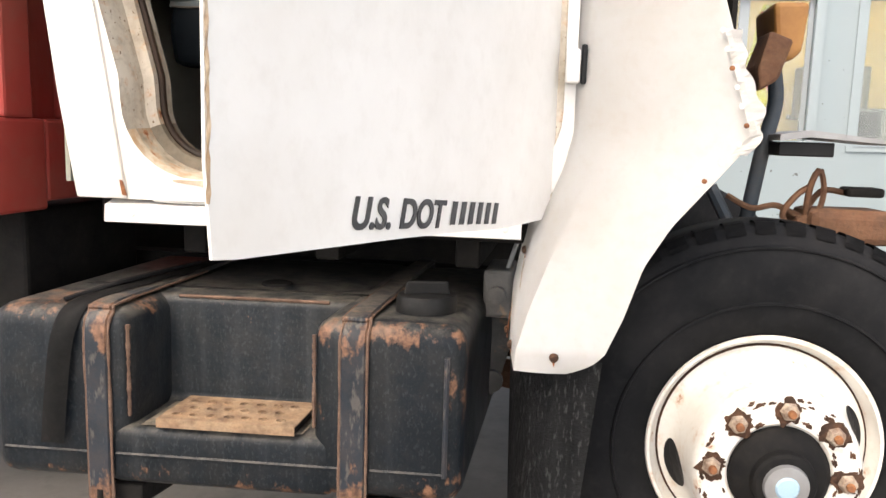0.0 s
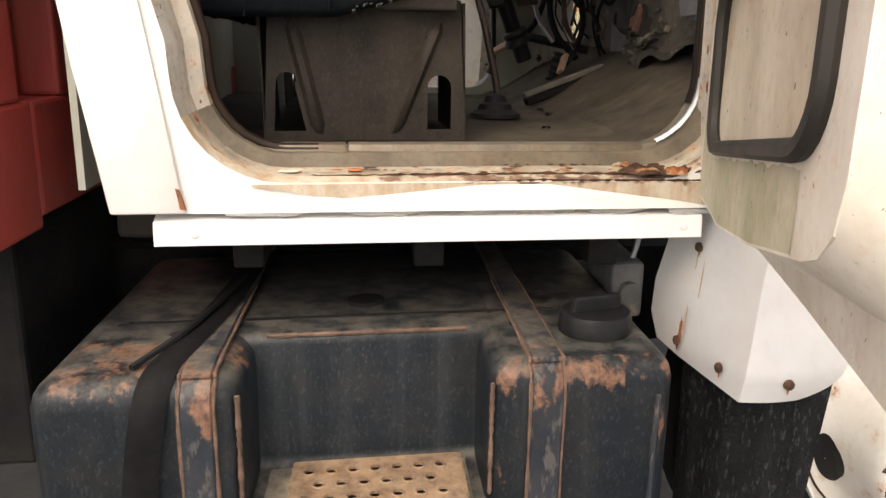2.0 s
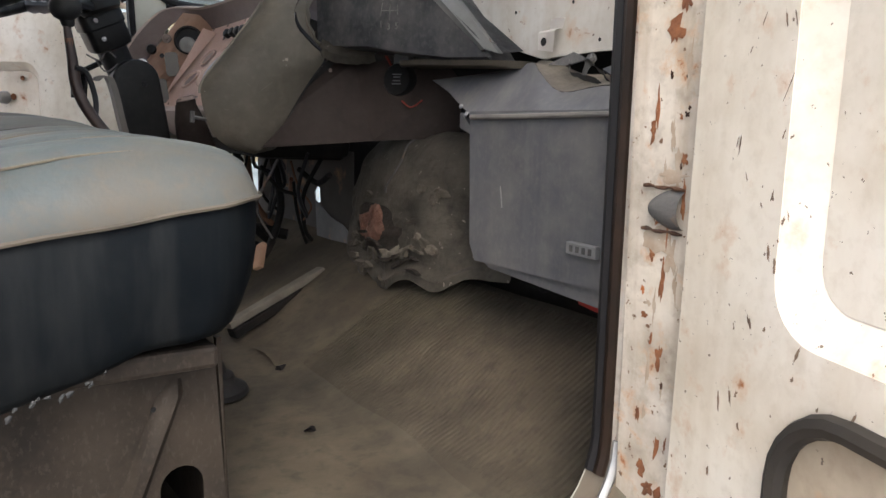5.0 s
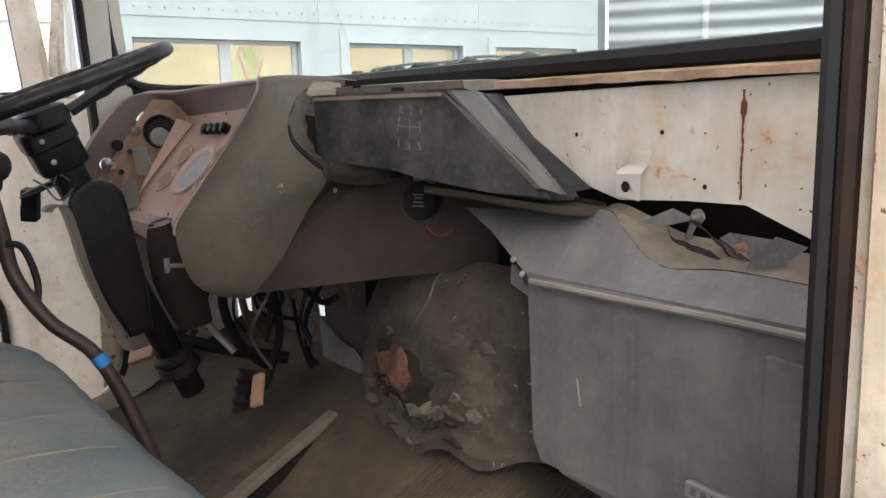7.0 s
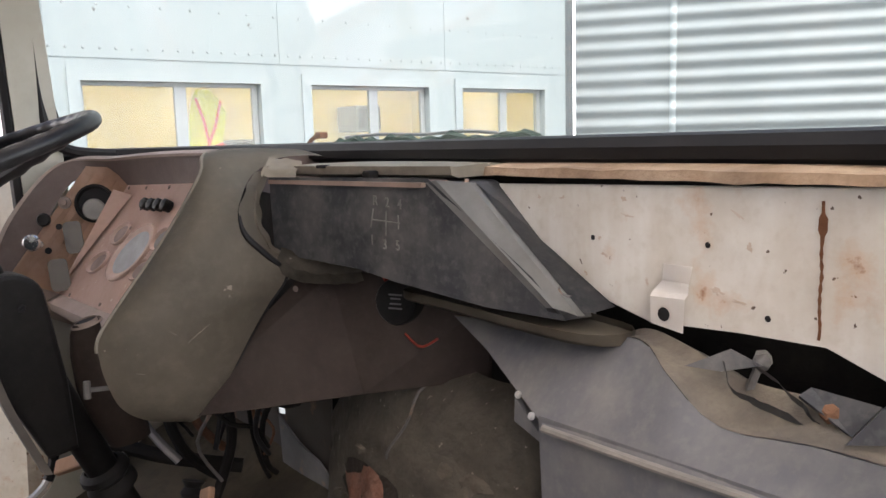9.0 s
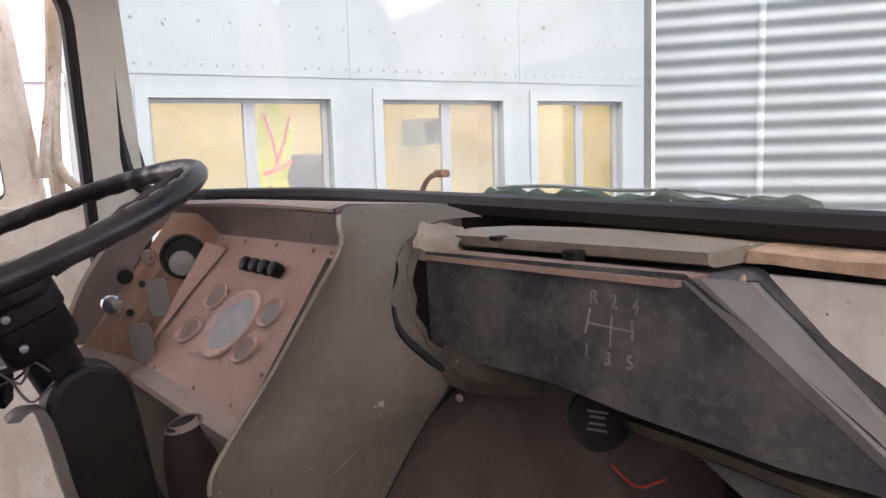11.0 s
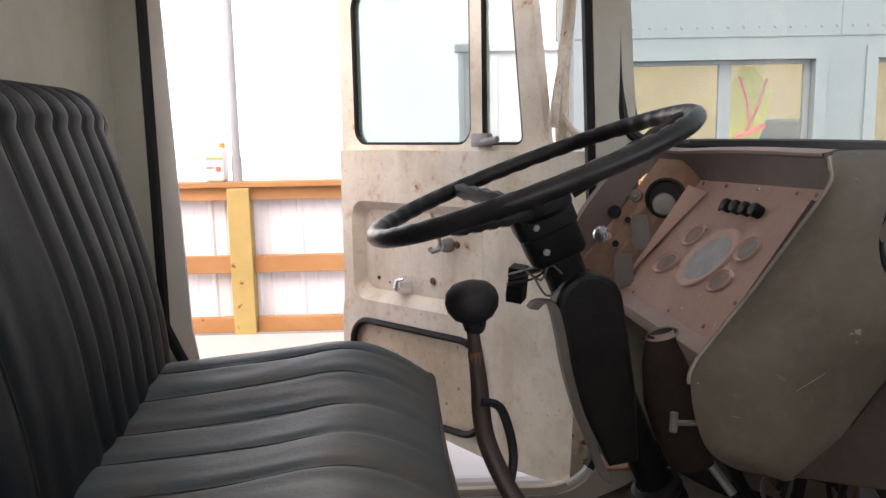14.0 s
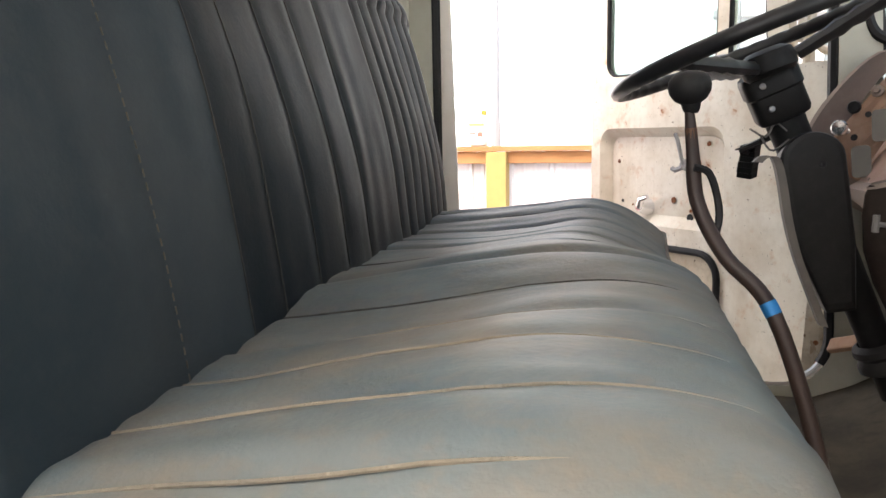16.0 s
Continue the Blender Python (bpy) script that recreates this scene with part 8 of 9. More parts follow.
for k in range(5):
    y, z = 3.463 - 0.0405 * k, 1.927 + 0.001 * k
    bm = bm_new()
    m = facing(y, z, 0.003) @ Matrix.Diagonal((1, 1, zdir, 1))
    if k == 0:
        lathe(bm, [(0.012, 0.001), (0.0, 0.001)], m, 14)
        part("switch_hole", bm, GASKET_SHADE, cluster)
    else:
        lathe(bm, [(0.0105, 0.0), (0.0115, 0.010), (0.0105, 0.017), (0.006, 0.020), (0.0, 0.020)], m @ Matrix.Diagonal((1.2, 1.1, 1, 1)), 16)
        part("switch_knob", bm, BLACKPL, cluster, "dusty black switch knob", True)
# fin between the two panels, slots beside the pod, screws
bm = bm_new()
a, b = cl(3.650, 1.945, 0.003), cl(3.690, 1.768, 0.004)
crest = cl(3.590, 1.940, 0.040)
foot_r = cl(3.575, 1.944, 0.003)
loft(bm, [[a, crest, foot_r], [a.lerp(b, 0.5), crest.lerp(b, 0.5), foot_r.lerp(b, 0.5)], [b, b + cn * 0.002, b + Vector((0, -0.012, 0))]])
bm.faces.new([bm.verts.new(p) for p in (a, crest, foot_r)])
part("fin", bm, CLUSTER, cluster, "raised wedge between the panels")
for y0, z0, y1, z1, w in ((3.147, 1.964, 3.172, 1.760, 0.016),):
    bm = bm_new()
    loft(bm, [[cl(y0 + w, z0, 0.0062), cl(y0 - w, z0, 0.0062)], [cl(y1 + w, z1, 0.0062), cl(y1 - w, z1, 0.0062)]])
    part("slot", bm, mat("dark_brown_slot", (0.028, 0.017, 0.013), 0.8), cluster, "long dark slot beside the panel")
for y, z in ((3.62, 1.957), (3.50, 1.961), (3.36, 1.966), (3.22, 1.970), (3.16, 1.972), (3.147, 1.90), (3.60, 1.735), (3.40, 1.742), (3.25, 1.75), (3.20, 1.80), (3.46, 1.882)):
    bm = bm_new()
    lathe(bm, [(0.0042, 0.0), (0.0038, 0.002), (0, 0.0025)], facing(y, z, 0.004) @ Matrix.Diagonal((1, 1, zdir, 1)), 10)
    part("screw", bm, DULLSCREW, cluster)
# woodgrain side panel
bm = bm_new()
loft(bm, [[CTL.lerp(CBL, -0.16) + (LTL.lerp(LBL, -0.14) - CTL.lerp(CBL, -0.16)) * k / 4 for k in range(5)], [CBL + (LBL - CBL) * k / 4 for k in range(5)]])
thick(bm, 0.004)
side_panel = part_of("switch_panel", bm, WOODGRAIN, "worn woodgrain switch panel")
ln = (LTL - CTL).cross(CBL - CTL).normalized()
if ln.x > 0:
    ln = -ln
def facing_side(p, w=0.004):
    u = Vector((0.93, -0.35, 0.1))
    u = (u - ln * u.dot(ln)).normalized()
    m = basis(Vector(p) + ln * w, u, ln.cross(u))
    return m


for p, prof, mt, nm, lab in (((0.168, 3.676, 1.925), [(0.042, 0.0), (0.044, 0.012), (0.039, 0.014), (0.036, 0.0)], BLACKPL, "vent_ring", "black round vent ring"), ((0.168, 3.676, 1.925), [(0.036, 0.001), (0.0, 0.001)], GASKET_SHADE, "vent_mouth", ""), ((0.163, 3.675, 1.912), [(0.025, 0.003), (0.022, 0.008), (0.0, 0.013)], DUCTEDGE, "vent_core", "dusty grey vent core"), ((0.045, 3.715, 1.843), [(0.018, 0.0), (0.018, 0.006), (0.009, 0.01), (0.009, 0.028), (0.017, 0.034), (0.0185, 0.044), (0.015, 0.049), (0.0, 0.050)], CHROME, "headlight_knob", "chrome headlight knob"), ((0.090, 3.693, 1.878), [(0.0068, 0.001), (0.0, 0.001)], GASKET_SHADE, "hole", ""), ((0.108, 3.70, 1.93), [(0.014, 0.0), (0.013, 0.006), (0.007, 0.008), (0.006, 0.014), (0.0, 0.014)], DULLSCREW, "stud", "bare switch stud"), ((0.065, 3.707, 1.894), [(0.013, 0.0), (0.015, 0.012), (0.012, 0.018), (0.0, 0.019)], BLACKPL, "knob", "dusty black knob"), ((0.063, 3.689, 1.827), [(0.0075, 0.001), (0.006, 0.002), (0.0, 0.001)], GASKET_SHADE, "hole", "")):
    bm = bm_new()
    m = facing_side(p)
    zs = 1 if (m.to_3x3() @ Vector((0, 0, 1))).dot(ln) > 0 else -1
    lathe(bm, prof, m @ Matrix.Diagonal((1, 1, zs, 1)), 24)
    part(nm, bm, mt, side_panel, lab, True)
for p, w, h in (((0.115, 3.677, 1.853), 0.019, 0.036), ((0.077, 3.669, 1.773), 0.020, 0.036)):
    bm = bm_new()
    m = facing_side(p)
    zs = 1 if (m.to_3x3() @ Vector((0, 0, 1))).dot(ln) > 0 else -1
    plate(bm, rrect(-w, -h, w, h, 0.01, 3), [], m @ Matrix.Diagonal((1, 1, zs, 1)), 0.004)
    part("blank_plate", bm, mat("grey_blank_plate", (0.13, 0.125, 0.115), 0.6, mottle=((0.18, 0.17, 0.15), 0.7, 14.0)), side_panel, "grey blank plate")
# hooded trim above and beside the panels
bm = bm_new()
inner = [CTR, CTL + (CTR - CTL) * 0.5, CTL, LTL, LTL + (LBL - LTL) * 0.5, LBL]
outer = [Vector((0.246, 3.165, 2.036)), Vector((0.228, 3.42, 2.034)), Vector((0.205, 3.66, 2.026)), Vector((0.105, 3.73, 2.015)), Vector((0.0, 3.745, 1.90)), Vector((-0.055, 3.735, 1.775))]
back_e = [Vector((0.455, 3.145, 2.032)), Vector((0.442, 3.40, 2.024)), Vector((0.37, 3.70, 2.020)), Vector((0.14, 3.82, 2.016)), Vector((0.05, 3.83, 1.895)), Vector((0.0, 3.82, 1.77))]
lip_in = spline([a.lerp(b, 0.86) for a, b in zip(inner, outer)], 30)
lip_out = [p + Vector((-0.004, 0, 0)) for p in spline(outer, 30)]
loft(bm, [spline(inner, 30), lip_in, [p + Vector((-0.003, 0, 0.003)) for p in lip_in]])
# inner face and end cap take a darker brown than the hood's top
hood = part_of("dash_hood", bm, HOODDARK, "grey-brown dash hood with a paler top", True)
bm = bm_new()
loft(bm, [[p + Vector((-0.003, 0, 0.003)) for p in lip_in], lip_out, [p + Vector((0.024, 0, 0.006)) for p in lip_out], spline(back_e, 30)])
part("hood_top", bm, HOODTRIM, hood, "paler mauve top of the hood", True)
bm = bm_new()
bm.faces.new([bm.verts.new(p) for p in (CTR, inner[0].lerp(outer[0], 0.9), outer[0], outer[0] + Vector((0.02, 0, 0.006)), back_e[0], Vector((0.455, 3.145, 1.93)))])
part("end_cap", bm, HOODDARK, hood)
bm = bm_new()
dn = Vector((-0.02, 0, -0.035))
loft(bm, [[LBL, CBL, CBL.lerp(CBR, 0.5), CBR], [LBL + dn * 0.4 + Vector((-0.02, 0, 0)), CBL + dn * 0.4 + Vector((-0.02, 0, 0)), CBL.lerp(CBR, 0.5) + dn * 0.4 + Vector((-0.02, 0, 0)), CBR + dn * 0.4 + Vector((-0.02, 0, 0))], [LBL + dn, CBL + dn, CBL.lerp(CBR, 0.5) + dn, CBR + dn], [LBL + dn + Vector((0.06, 0, -0.05)), CBL + dn + Vector((0.06, 0, -0.05)), CBL.lerp(CBR, 0.5) + dn + Vector((0.06, 0, -0.05)), CBR + dn + Vector((0.06, 0, -0.05))]])
part_of("dash_lip", bm, HOODTRIM, "dusty ledge under the instrument panel", True)
# moulded pod end
PL = [(0.36, 3.13, 2.036), (0.27, 3.150, 2.040), (0.215, 3.080, 2.038), (0.165, 2.985, 2.030), (0.147, 2.950, 2.005), (0.106, 2.960, 1.936), (0.060, 2.948, 1.881), (0.014, 2.940, 1.828), (-0.021, 2.935, 1.782), (-0.024, 2.930, 1.750), (-0.016, 2.930, 1.712), (0.003, 2.935, 1.672), (0.045, 2.945, 1.642), (0.10, 2.950, 1.628)]
PR = [(0.37, 2.975, 2.026), (0.33, 2.968, 2.028), (0.285, 2.968, 2.025), (0.250, 2.963, 2.010), (0.226, 2.952, 1.996), (0.194, 2.910, 1.973), (0.176, 2.888, 1.944), (0.181, 2.882, 1.914), (0.212, 2.876, 1.880), (0.242, 2.875, 1.848), (0.215, 2.887, 1.803), (0.188, 2.897, 1.757), (0.155, 2.905, 1.700), (0.128, 2.925, 1.648)]
bm = bm_new()
NP = 66
a, c = spline(PL, NP), spline(PR, NP)
out_n = Vector((-0.57, -0.82, 0.0))
rows = []
for k in range(NP):
    down = min(max((2.035 - a[k].z) / 0.04, 0.0), 1.0)
    puff = (out_n * down + Vector((0, 0, 1.0)) * (1 - down)) * (0.008 + 0.020 * down)
    rows.append([])
    for j in range(17):
        f = j / 16
        rows[-1].append(a[k].lerp(c[k], f) + puff * 4 * f * (1 - f) * (1 - 0.35 * f))
loft(bm, rows + [[p + Vector((0.07, 0.06, 0.006)) for p in rows[-1]]])
thick(bm, 0.006)
pod = part_of("dash_pod", bm, OLIVE, "dusty olive moulded end of the dash", True)
# return wall between the ridge of the pod and the panel
ridge = a[12:44]
bm2 = bm_new()
n = len(ridge) - 1
loft(bm2, [[ridge[k] + Vector((0.004, 0.003, 0)) for k in range(n + 1)], [CTR.lerp(CBR, -0.14 + 1.24 * k / n).lerp(ridge[k], 0.5) + Vector((0.012, 0, 0)) for k in range(n + 1)], [CTR.lerp(CBR, -0.14 + 1.24 * k / n) + Vector((0.004, -0.022, 0)) for k in range(n + 1)]])
part("return_wall", bm2, HOODTRIM, pod, "dusty wall beside the instrument panel", True)
bm = bm_new()
tube(bm, [p + Vector((-0.001, 0.002, 0)) for p in ridge], 0.0028, 6)
part("ridge", bm, OLIVE, pod, "", True)
bm = bm_new()
tube(bm, [p + Vector((0.004, 0.002, 0)) for p in c[46:NP - 1]], 0.0013, 5)
part("pod_seam", bm, GASKET_SHADE, pod, "thin dark seam", True)
bm = bm_new()
tube(bm, [p + Vector((0.003, -0.001, 0)) for p in c[30:47]], [0.0015 + 0.0035 * math.sin(math.pi * k / 16) for k in range(17)], 6)
part("pod_edge", bm, GASKET_SHADE, pod, "black rolled edge", True)
bm = bm_new()
tube(bm, [(-0.008, 2.945, 1.706), (-0.042, 2.938, 1.711)], 0.004, 6)
tube(bm, [(-0.042, 2.938, 1.724), (-0.043, 2.938, 1.699)], 0.005, 6)
part("pull_stud", bm, GREASE, pod, "bare steel stud")
for k0, j0, k1, j1 in ((45, 6, 47, 7), (49, 8, 47, 10), (50, 3, 51, 4)):
    bm = bm_new()
    p, q = rows[k0][j0], rows[k1][j1]
    tube(bm, [p + out_n * 0.0002, p.lerp(q, 0.5) + out_n * 0.0002, p.lerp(q, 0.8) + out_n * 0.0002], [0.0003, 0.0008, 0.0004], 5)
    part("scratch", bm, mat("pale_scratch", (0.24, 0.21, 0.165), 0.8), pod)

# torn trim folded back between the pod and the duct, and its crumpled lip under the duct
bm = bm_new()
TA = [c[k] + Vector((0.004, 0.001, 0)) for k in range(17, 47)]
TB = spline([(0.268, 2.952, 2.012), (0.250, 2.945, 1.985), (0.232, 2.930, 1.962), (0.226, 2.918, 1.936), (0.232, 2.908, 1.908), (0.248, 2.900, 1.884), (0.275, 2.885, 1.868)], 30)
loft(bm, [TA, [p.lerp(q, 0.4) + Vector((0.010, 0.008, 0.0)) for p, q in zip(TA, TB)], [p.lerp(q, 0.75) + Vector((-0.004, -0.004, 0.002)) for p, q in zip(TA, TB)], TB])
crumple(bm, 38, 0.006)
thick(bm, 0.003)
torn = part_of("torn_trim", bm, OLIVE, "folded torn trim beside the pod", True)
bm = bm_new()
LA = spline([(0.232, 2.868, 1.850), (0.252, 2.850, 1.838), (0.278, 2.828, 1.832), (0.305, 2.805, 1.834), (0.322, 2.775, 1.842)], 26)
LB = spline([(0.244, 2.890, 1.890), (0.262, 2.862, 1.882), (0.284, 2.832, 1.874), (0.305, 2.800, 1.870), (0.322, 2.770, 1.866)], 26)
loft(bm, [LA, [p.lerp(q, 0.5) + Vector((-0.010, -0.004, 0)) for p, q in zip(LA, LB)], LB])
crumple(bm, 45, 0.006, 3.0)
thick(bm, 0.003)
part("lip", bm, INSUL, torn, "dark crumpled lip under the duct", True)
bm = bm_new()
loft(bm, [[Vector((0.272, 2.978, 2.026)), Vector((0.250, 2.955, 2.012)), Vector((0.246, 2.950, 1.998))], [Vector((0.292, 2.955, 2.024)), Vector((0.270, 2.935, 2.010)), Vector((0.262, 2.928, 1.992))], [Vector((0.306, 2.930, 2.020)), Vector((0.292, 2.915, 2.008)), Vector((0.288, 2.912, 1.994))]])
bmesh.ops.subdivide_edges(bm, edges=bm.edges[:], cuts=3, use_grid_fill=True)
crumple(bm, 50, 0.006, 7.0)
thick(bm, 0.003)
part("torn_tab", bm, OLIVE, torn, "torn tab under the pad", True)

# brown panel below
bm = bm_new()
prism(bm, [(2.895, 1.838), (2.86, 1.842), (2.78, 1.846), (2.70, 1.840), (2.675, 1.80), (2.677, 1.672), (2.72, 1.672), (2.78, 1.665), (2.86, 1.652), (2.945, 1.640)], "x", 0.0, 0.006)
for v in bm.verts:
    f = (2.925 - v.co.y) / 0.25
    v.co.x += 0.252 + 0.23 * min(max(f, 0), 1) - 0.190 * (1.842 - v.co.z) / 0.2 * (1 - min(max(f, 0), 1))
part_of("lower_panel", bm, BROWNPANEL, "dark brown lower dash panel")
bm = bm_new()
lathe(bm, [(0.005, 0), (0.004, 0.002), (0, 0.0025)], basis((0.262, 2.885, 1.822), (0.5, -0.85, 0), (0, 0, 1)), 10)
part_of("panel_screw", bm, DULLSCREW)

# black air duct with hand-drawn shift pattern
DF = [(2.913, 1.989), (2.599, 1.991), (2.444, 1.877), (2.413, 1.846), (2.508, 1.848), (2.661, 1.865), (2.740, 1.878), (2.909, 1.885)]
def duct_x(y, z):
    return 0.246 + (2.914 - y) * 0.215
bm = bm_new()
fr = [Vector((duct_x(y, z), y, z)) for y, z in DF]
bk = [Vector((0.435, y, z + (0.0 if z > 1.95 else -0.02))) for y, z in DF]
mid = [Vector((duct_x(y, z) + 0.02, y, z - (0.0 if z > 1.95 else 0.016))) for y, z in DF]
bm.faces.new([bm.verts.new(p) for p in fr])
loft(bm, [fr, mid, bk], wrap=True)
bmesh.ops.remove_doubles(bm, verts=bm.verts, dist=1e-4)
es = [e for e in bm.edges if len(e.link_faces) == 2 and e.calc_face_angle(0) > 0.3]
bmesh.ops.bevel(bm, geom=es, offset=0.008, segments=2, affect="EDGES", profile=0.5)
duct = part_of("air_duct", bm, DUCT, "scuffed black dash air duct", True)
bm = bm_new()
rows = []
for k in range(9):
    f = k / 8
    p, q = Vector((0.313, 2.600, 1.993)).lerp(Vector((0.351, 2.420, 1.850)), f), Vector((0.352, 2.556, 1.991)).lerp(Vector((0.368, 2.384, 1.842)), f)
    rows.append([p, p.lerp(q, 0.3) + Vector((-0.006, -0.002, 0.004)), p.lerp(q, 0.7) + Vector((-0.003, 0, 0.003)), q + Vector((-0.004, -0.002, 0.002)), q + Vector((0.006, -0.004, 0.001))])
loft(bm, rows)
thick(bm, 0.003)
part("bare_edge", bm, DUCTEDGE, duct, "bare grey slanted duct edge", True)
bm = bm_new()
rows = []
for k in range(13):
    f = k / 12
    p, q = Vector((0.356, 2.552, 1.990)).lerp(Vector((0.372, 2.382, 1.843)), f), Vector((0.412, 2.605, 1.984)).lerp(Vector((0.412, 2.368, 1.850)), f)
    w = 0.003 * noise.noise(Vector((k * 0.9, 2, 0)))
    rows.append([p + Vector((0, 0, 0.004)), p.lerp(q, 0.5) + Vector((-0.003, 0, w)), q + Vector((0, w, w))])
loft(bm, rows)
thick(bm, 0.004)
part("flange", bm, DUCT, duct, "dark mounting flange", True)
bm = bm_new()
prism(bm, [(2.442, 1.876), (2.418, 1.846), (2.400, 1.846)], "x", 0.3515, 0.3545)
part("gap", bm, GASKET_SHADE, duct, "black gap at the duct's corner")
for p in ((0.356, 2.560, 1.990), (0.364, 2.483, 1.926), (0.372, 2.412, 1.868)):
    bm = bm_new()
    p = Vector(p)
    tube(bm, [p + Vector((0, 0.007, 0.005)), p + Vector((-0.007, 0.002, 0.001)), p + Vector((-0.007, -0.004, -0.004)), p + Vector((0.002, -0.010, -0.006))], 0.0030, 6)
    part("clip", bm, GREASE, duct, "rolled metal clip", True)
def on_duct(y, z):
    m = basis((duct_x(y, z) - 0.0015, y, z), Vector((0.215, -1, 0)), (0, 0, 1))
    return m
for ch, y, z in (("R", 2.695, 1.961), ("2", 2.672, 1.959), ("4", 2.649, 1.957), ("1", 2.703, 1.906), ("3", 2.679, 1.901), ("5", 2.655, 1.901)):
    lettering("shift_mark", ch, 0.020, on_duct(y, z), CHALK, duct, "hand-drawn shift pattern mark", 0.8)
for y0, z0, y1, z1 in ((2.695, 1.956, 2.701, 1.930), (2.671, 1.953, 2.673, 1.920), (2.699, 1.941, 2.647, 1.938), (2.649, 1.949, 2.649, 1.930)):
    bm = bm_new()
    tube(bm, [(duct_x(y0, 0) - 0.001, y0, z0), (duct_x(y1, 0) - 0.001, y1, z1)], 0.0011, 5)
    part("shift_line", bm, CHALK, duct)
# padded strip over the duct and its trim rail
bm = bm_new()
rows = []
for k in range(13):
    f = k / 12
    c = Vector((0.298, 2.965, 2.010)).lerp(Vector((0.378, 2.612, 2.010)), f)
    hgt = 0.001 + 0.003 * math.sin(math.pi * f)
    rows.append([c + Vector(q) for q in ((0.0, 0, -0.014), (-0.012, 0, -0.010), (-0.014, 0, 0.002), (-0.004, 0, hgt), (0.05, 0, hgt + 0.003), (0.12, 0, hgt), (0.12, 0, -0.012))])
loft(bm, rows, wrap=True, cap=True)
pad = part_of("dash_pad", bm, OLIVE, "dusty dash pad over the duct", True)
bm = bm_new()
prism(bm, [(-0.016, 1.987), (-0.014, 1.993), (0.03, 1.995), (0.03, 1.988)], "y", 0, 1, 0.0)
for v in bm.verts:
    f = v.co.y
    v.co = Vector((0.258 + 0.062 * f + v.co.x, 2.922 - 0.322 * f, v.co.z))
part("trim_rail", bm, mat("brown_metal_rail", (0.13, 0.088, 0.068), 0.6, mottle=((0.24, 0.175, 0.14), 0.8, 12.0)), pad, "pink-brown metal rail")
bm = bm_new()
box(bm, (0.318, 2.745, 1.992), (0.336, 2.765, 2.006), 0.003)
part("clip", bm, CHASSIS, pad)
bm = bm_new()
box(bm, (0.300, 2.855, 2.009), (0.318, 2.87, 2.014), 0.001)
part("clip", bm, CHASSIS, pad)

# painted inner cowl panel with a ledge, rust seam, bracket
bm = bm_new()
prism(bm, [(2.62, 1.985), (1.86, 2.000), (1.86, 1.770), (2.03, 1.807), (2.13, 1.846), (2.22, 1.842), (2.335, 1.834), (2.42, 1.855)], "x", 0.432, 0.440, 0.002)
cowl_in = part_of("inner_cowl", bm, FWPAINT, "dirty white painted inner cowl panel")
bm = bm_new()
loft(bm, [[(0.420, y, 1.997 + 0.003 * noise.noise(Vector((y * 20, 1, 0)))), (0.423, y, 2.008 + 0.003 * noise.noise(Vector((y * 16, 5, 0)))), (0.47, y, 2.014)] for y in [1.86 + 0.03 * k for k in range(26)]])
part("ledge", bm, mat("tan_dirt_caked_ledge", (0.25, 0.165, 0.10), 0.9, mottle=((0.38, 0.29, 0.21), 0.9, 14.0), dirt=((0.10, 0.06, 0.038), 0.5, 14.0), bump=(60, 0.3)), cowl_in, "dirt-caked ledge under the windscreen", True)
bm = bm_new()
loft(bm, [[(0.4305, 2.138 + 0.003 * noise.noise(Vector((z * 40, 0, 0))) - w, z), (0.4305, 2.138 + 0.003 * noise.noise(Vector((z * 40, 0, 0))) + w * 0.8, z)] for z, w in [(1.850 + 0.0055 * k, 0.0018 + 0.0032 * (k in (19, 20, 21)) + 0.001 * (k == 18) + 0.0006 * math.sin(k * 3.0)) for k in range(25)]])
part("rust_seam", bm, mat("dark_rust_line", (0.10, 0.042, 0.020), 0.9, mottle=((0.19, 0.085, 0.04), 0.8, 60.0)), cowl_in, "thin rusty vertical seam")
SMUDGE = mat("brown_smudge", (0.46, 0.37, 0.29), 0.9, mottle=((0.56, 0.49, 0.42), 0.9, 60.0))
random.seed(77)
for k in range(16):
    flake("smudge", (0.4312, random.uniform(1.93, 2.52), random.uniform(1.87, 1.98)), (0, -1, random.uniform(-0.6, 0.6)), (0, 0.3, 1), random.uniform(0.002, 0.008), random.uniform(0.0015, 0.005), 0.0003, 300 + k, SMUDGE, cowl_in, "", 0.8)
bm = bm_new()
loft(bm, [[(0.430, 2.315, 1.905), (0.430, 2.277, 1.905)], [(0.428, 2.315, 1.886), (0.428, 2.280, 1.886)], [(0.394, 2.302, 1.880), (0.394, 2.257, 1.882)], [(0.389, 2.301, 1.876), (0.389, 2.257, 1.878)], [(0.388, 2.299, 1.847), (0.388, 2.258, 1.842)]])
thick(bm, 0.004)
part("bracket", bm, WHITE_CLEAN, cowl_in, "small white bent bracket")
bm = bm_new()
lathe(bm, [(0.0075, 0.0), (0, 0.0)], basis((0.3835, 2.279, 1.860), (0, -1, 0), (0, 0, 1)), 14)
part("bracket_hole", bm, GASKET_SHADE, cowl_in)
for y, z in ((2.26, 1.93), (2.19, 1.862), (2.42, 1.925)):
    bm = bm_new()
    lathe(bm, [(0.0035, 0.0), (0, 0.0005)], basis((0.4315, y, z), (0, -1, 0), (0, 0, 1)), 8)
    part("hole", bm, GASKET_SHADE, cowl_in)

# tray rail and round sounder under the duct
bm = bm_new()
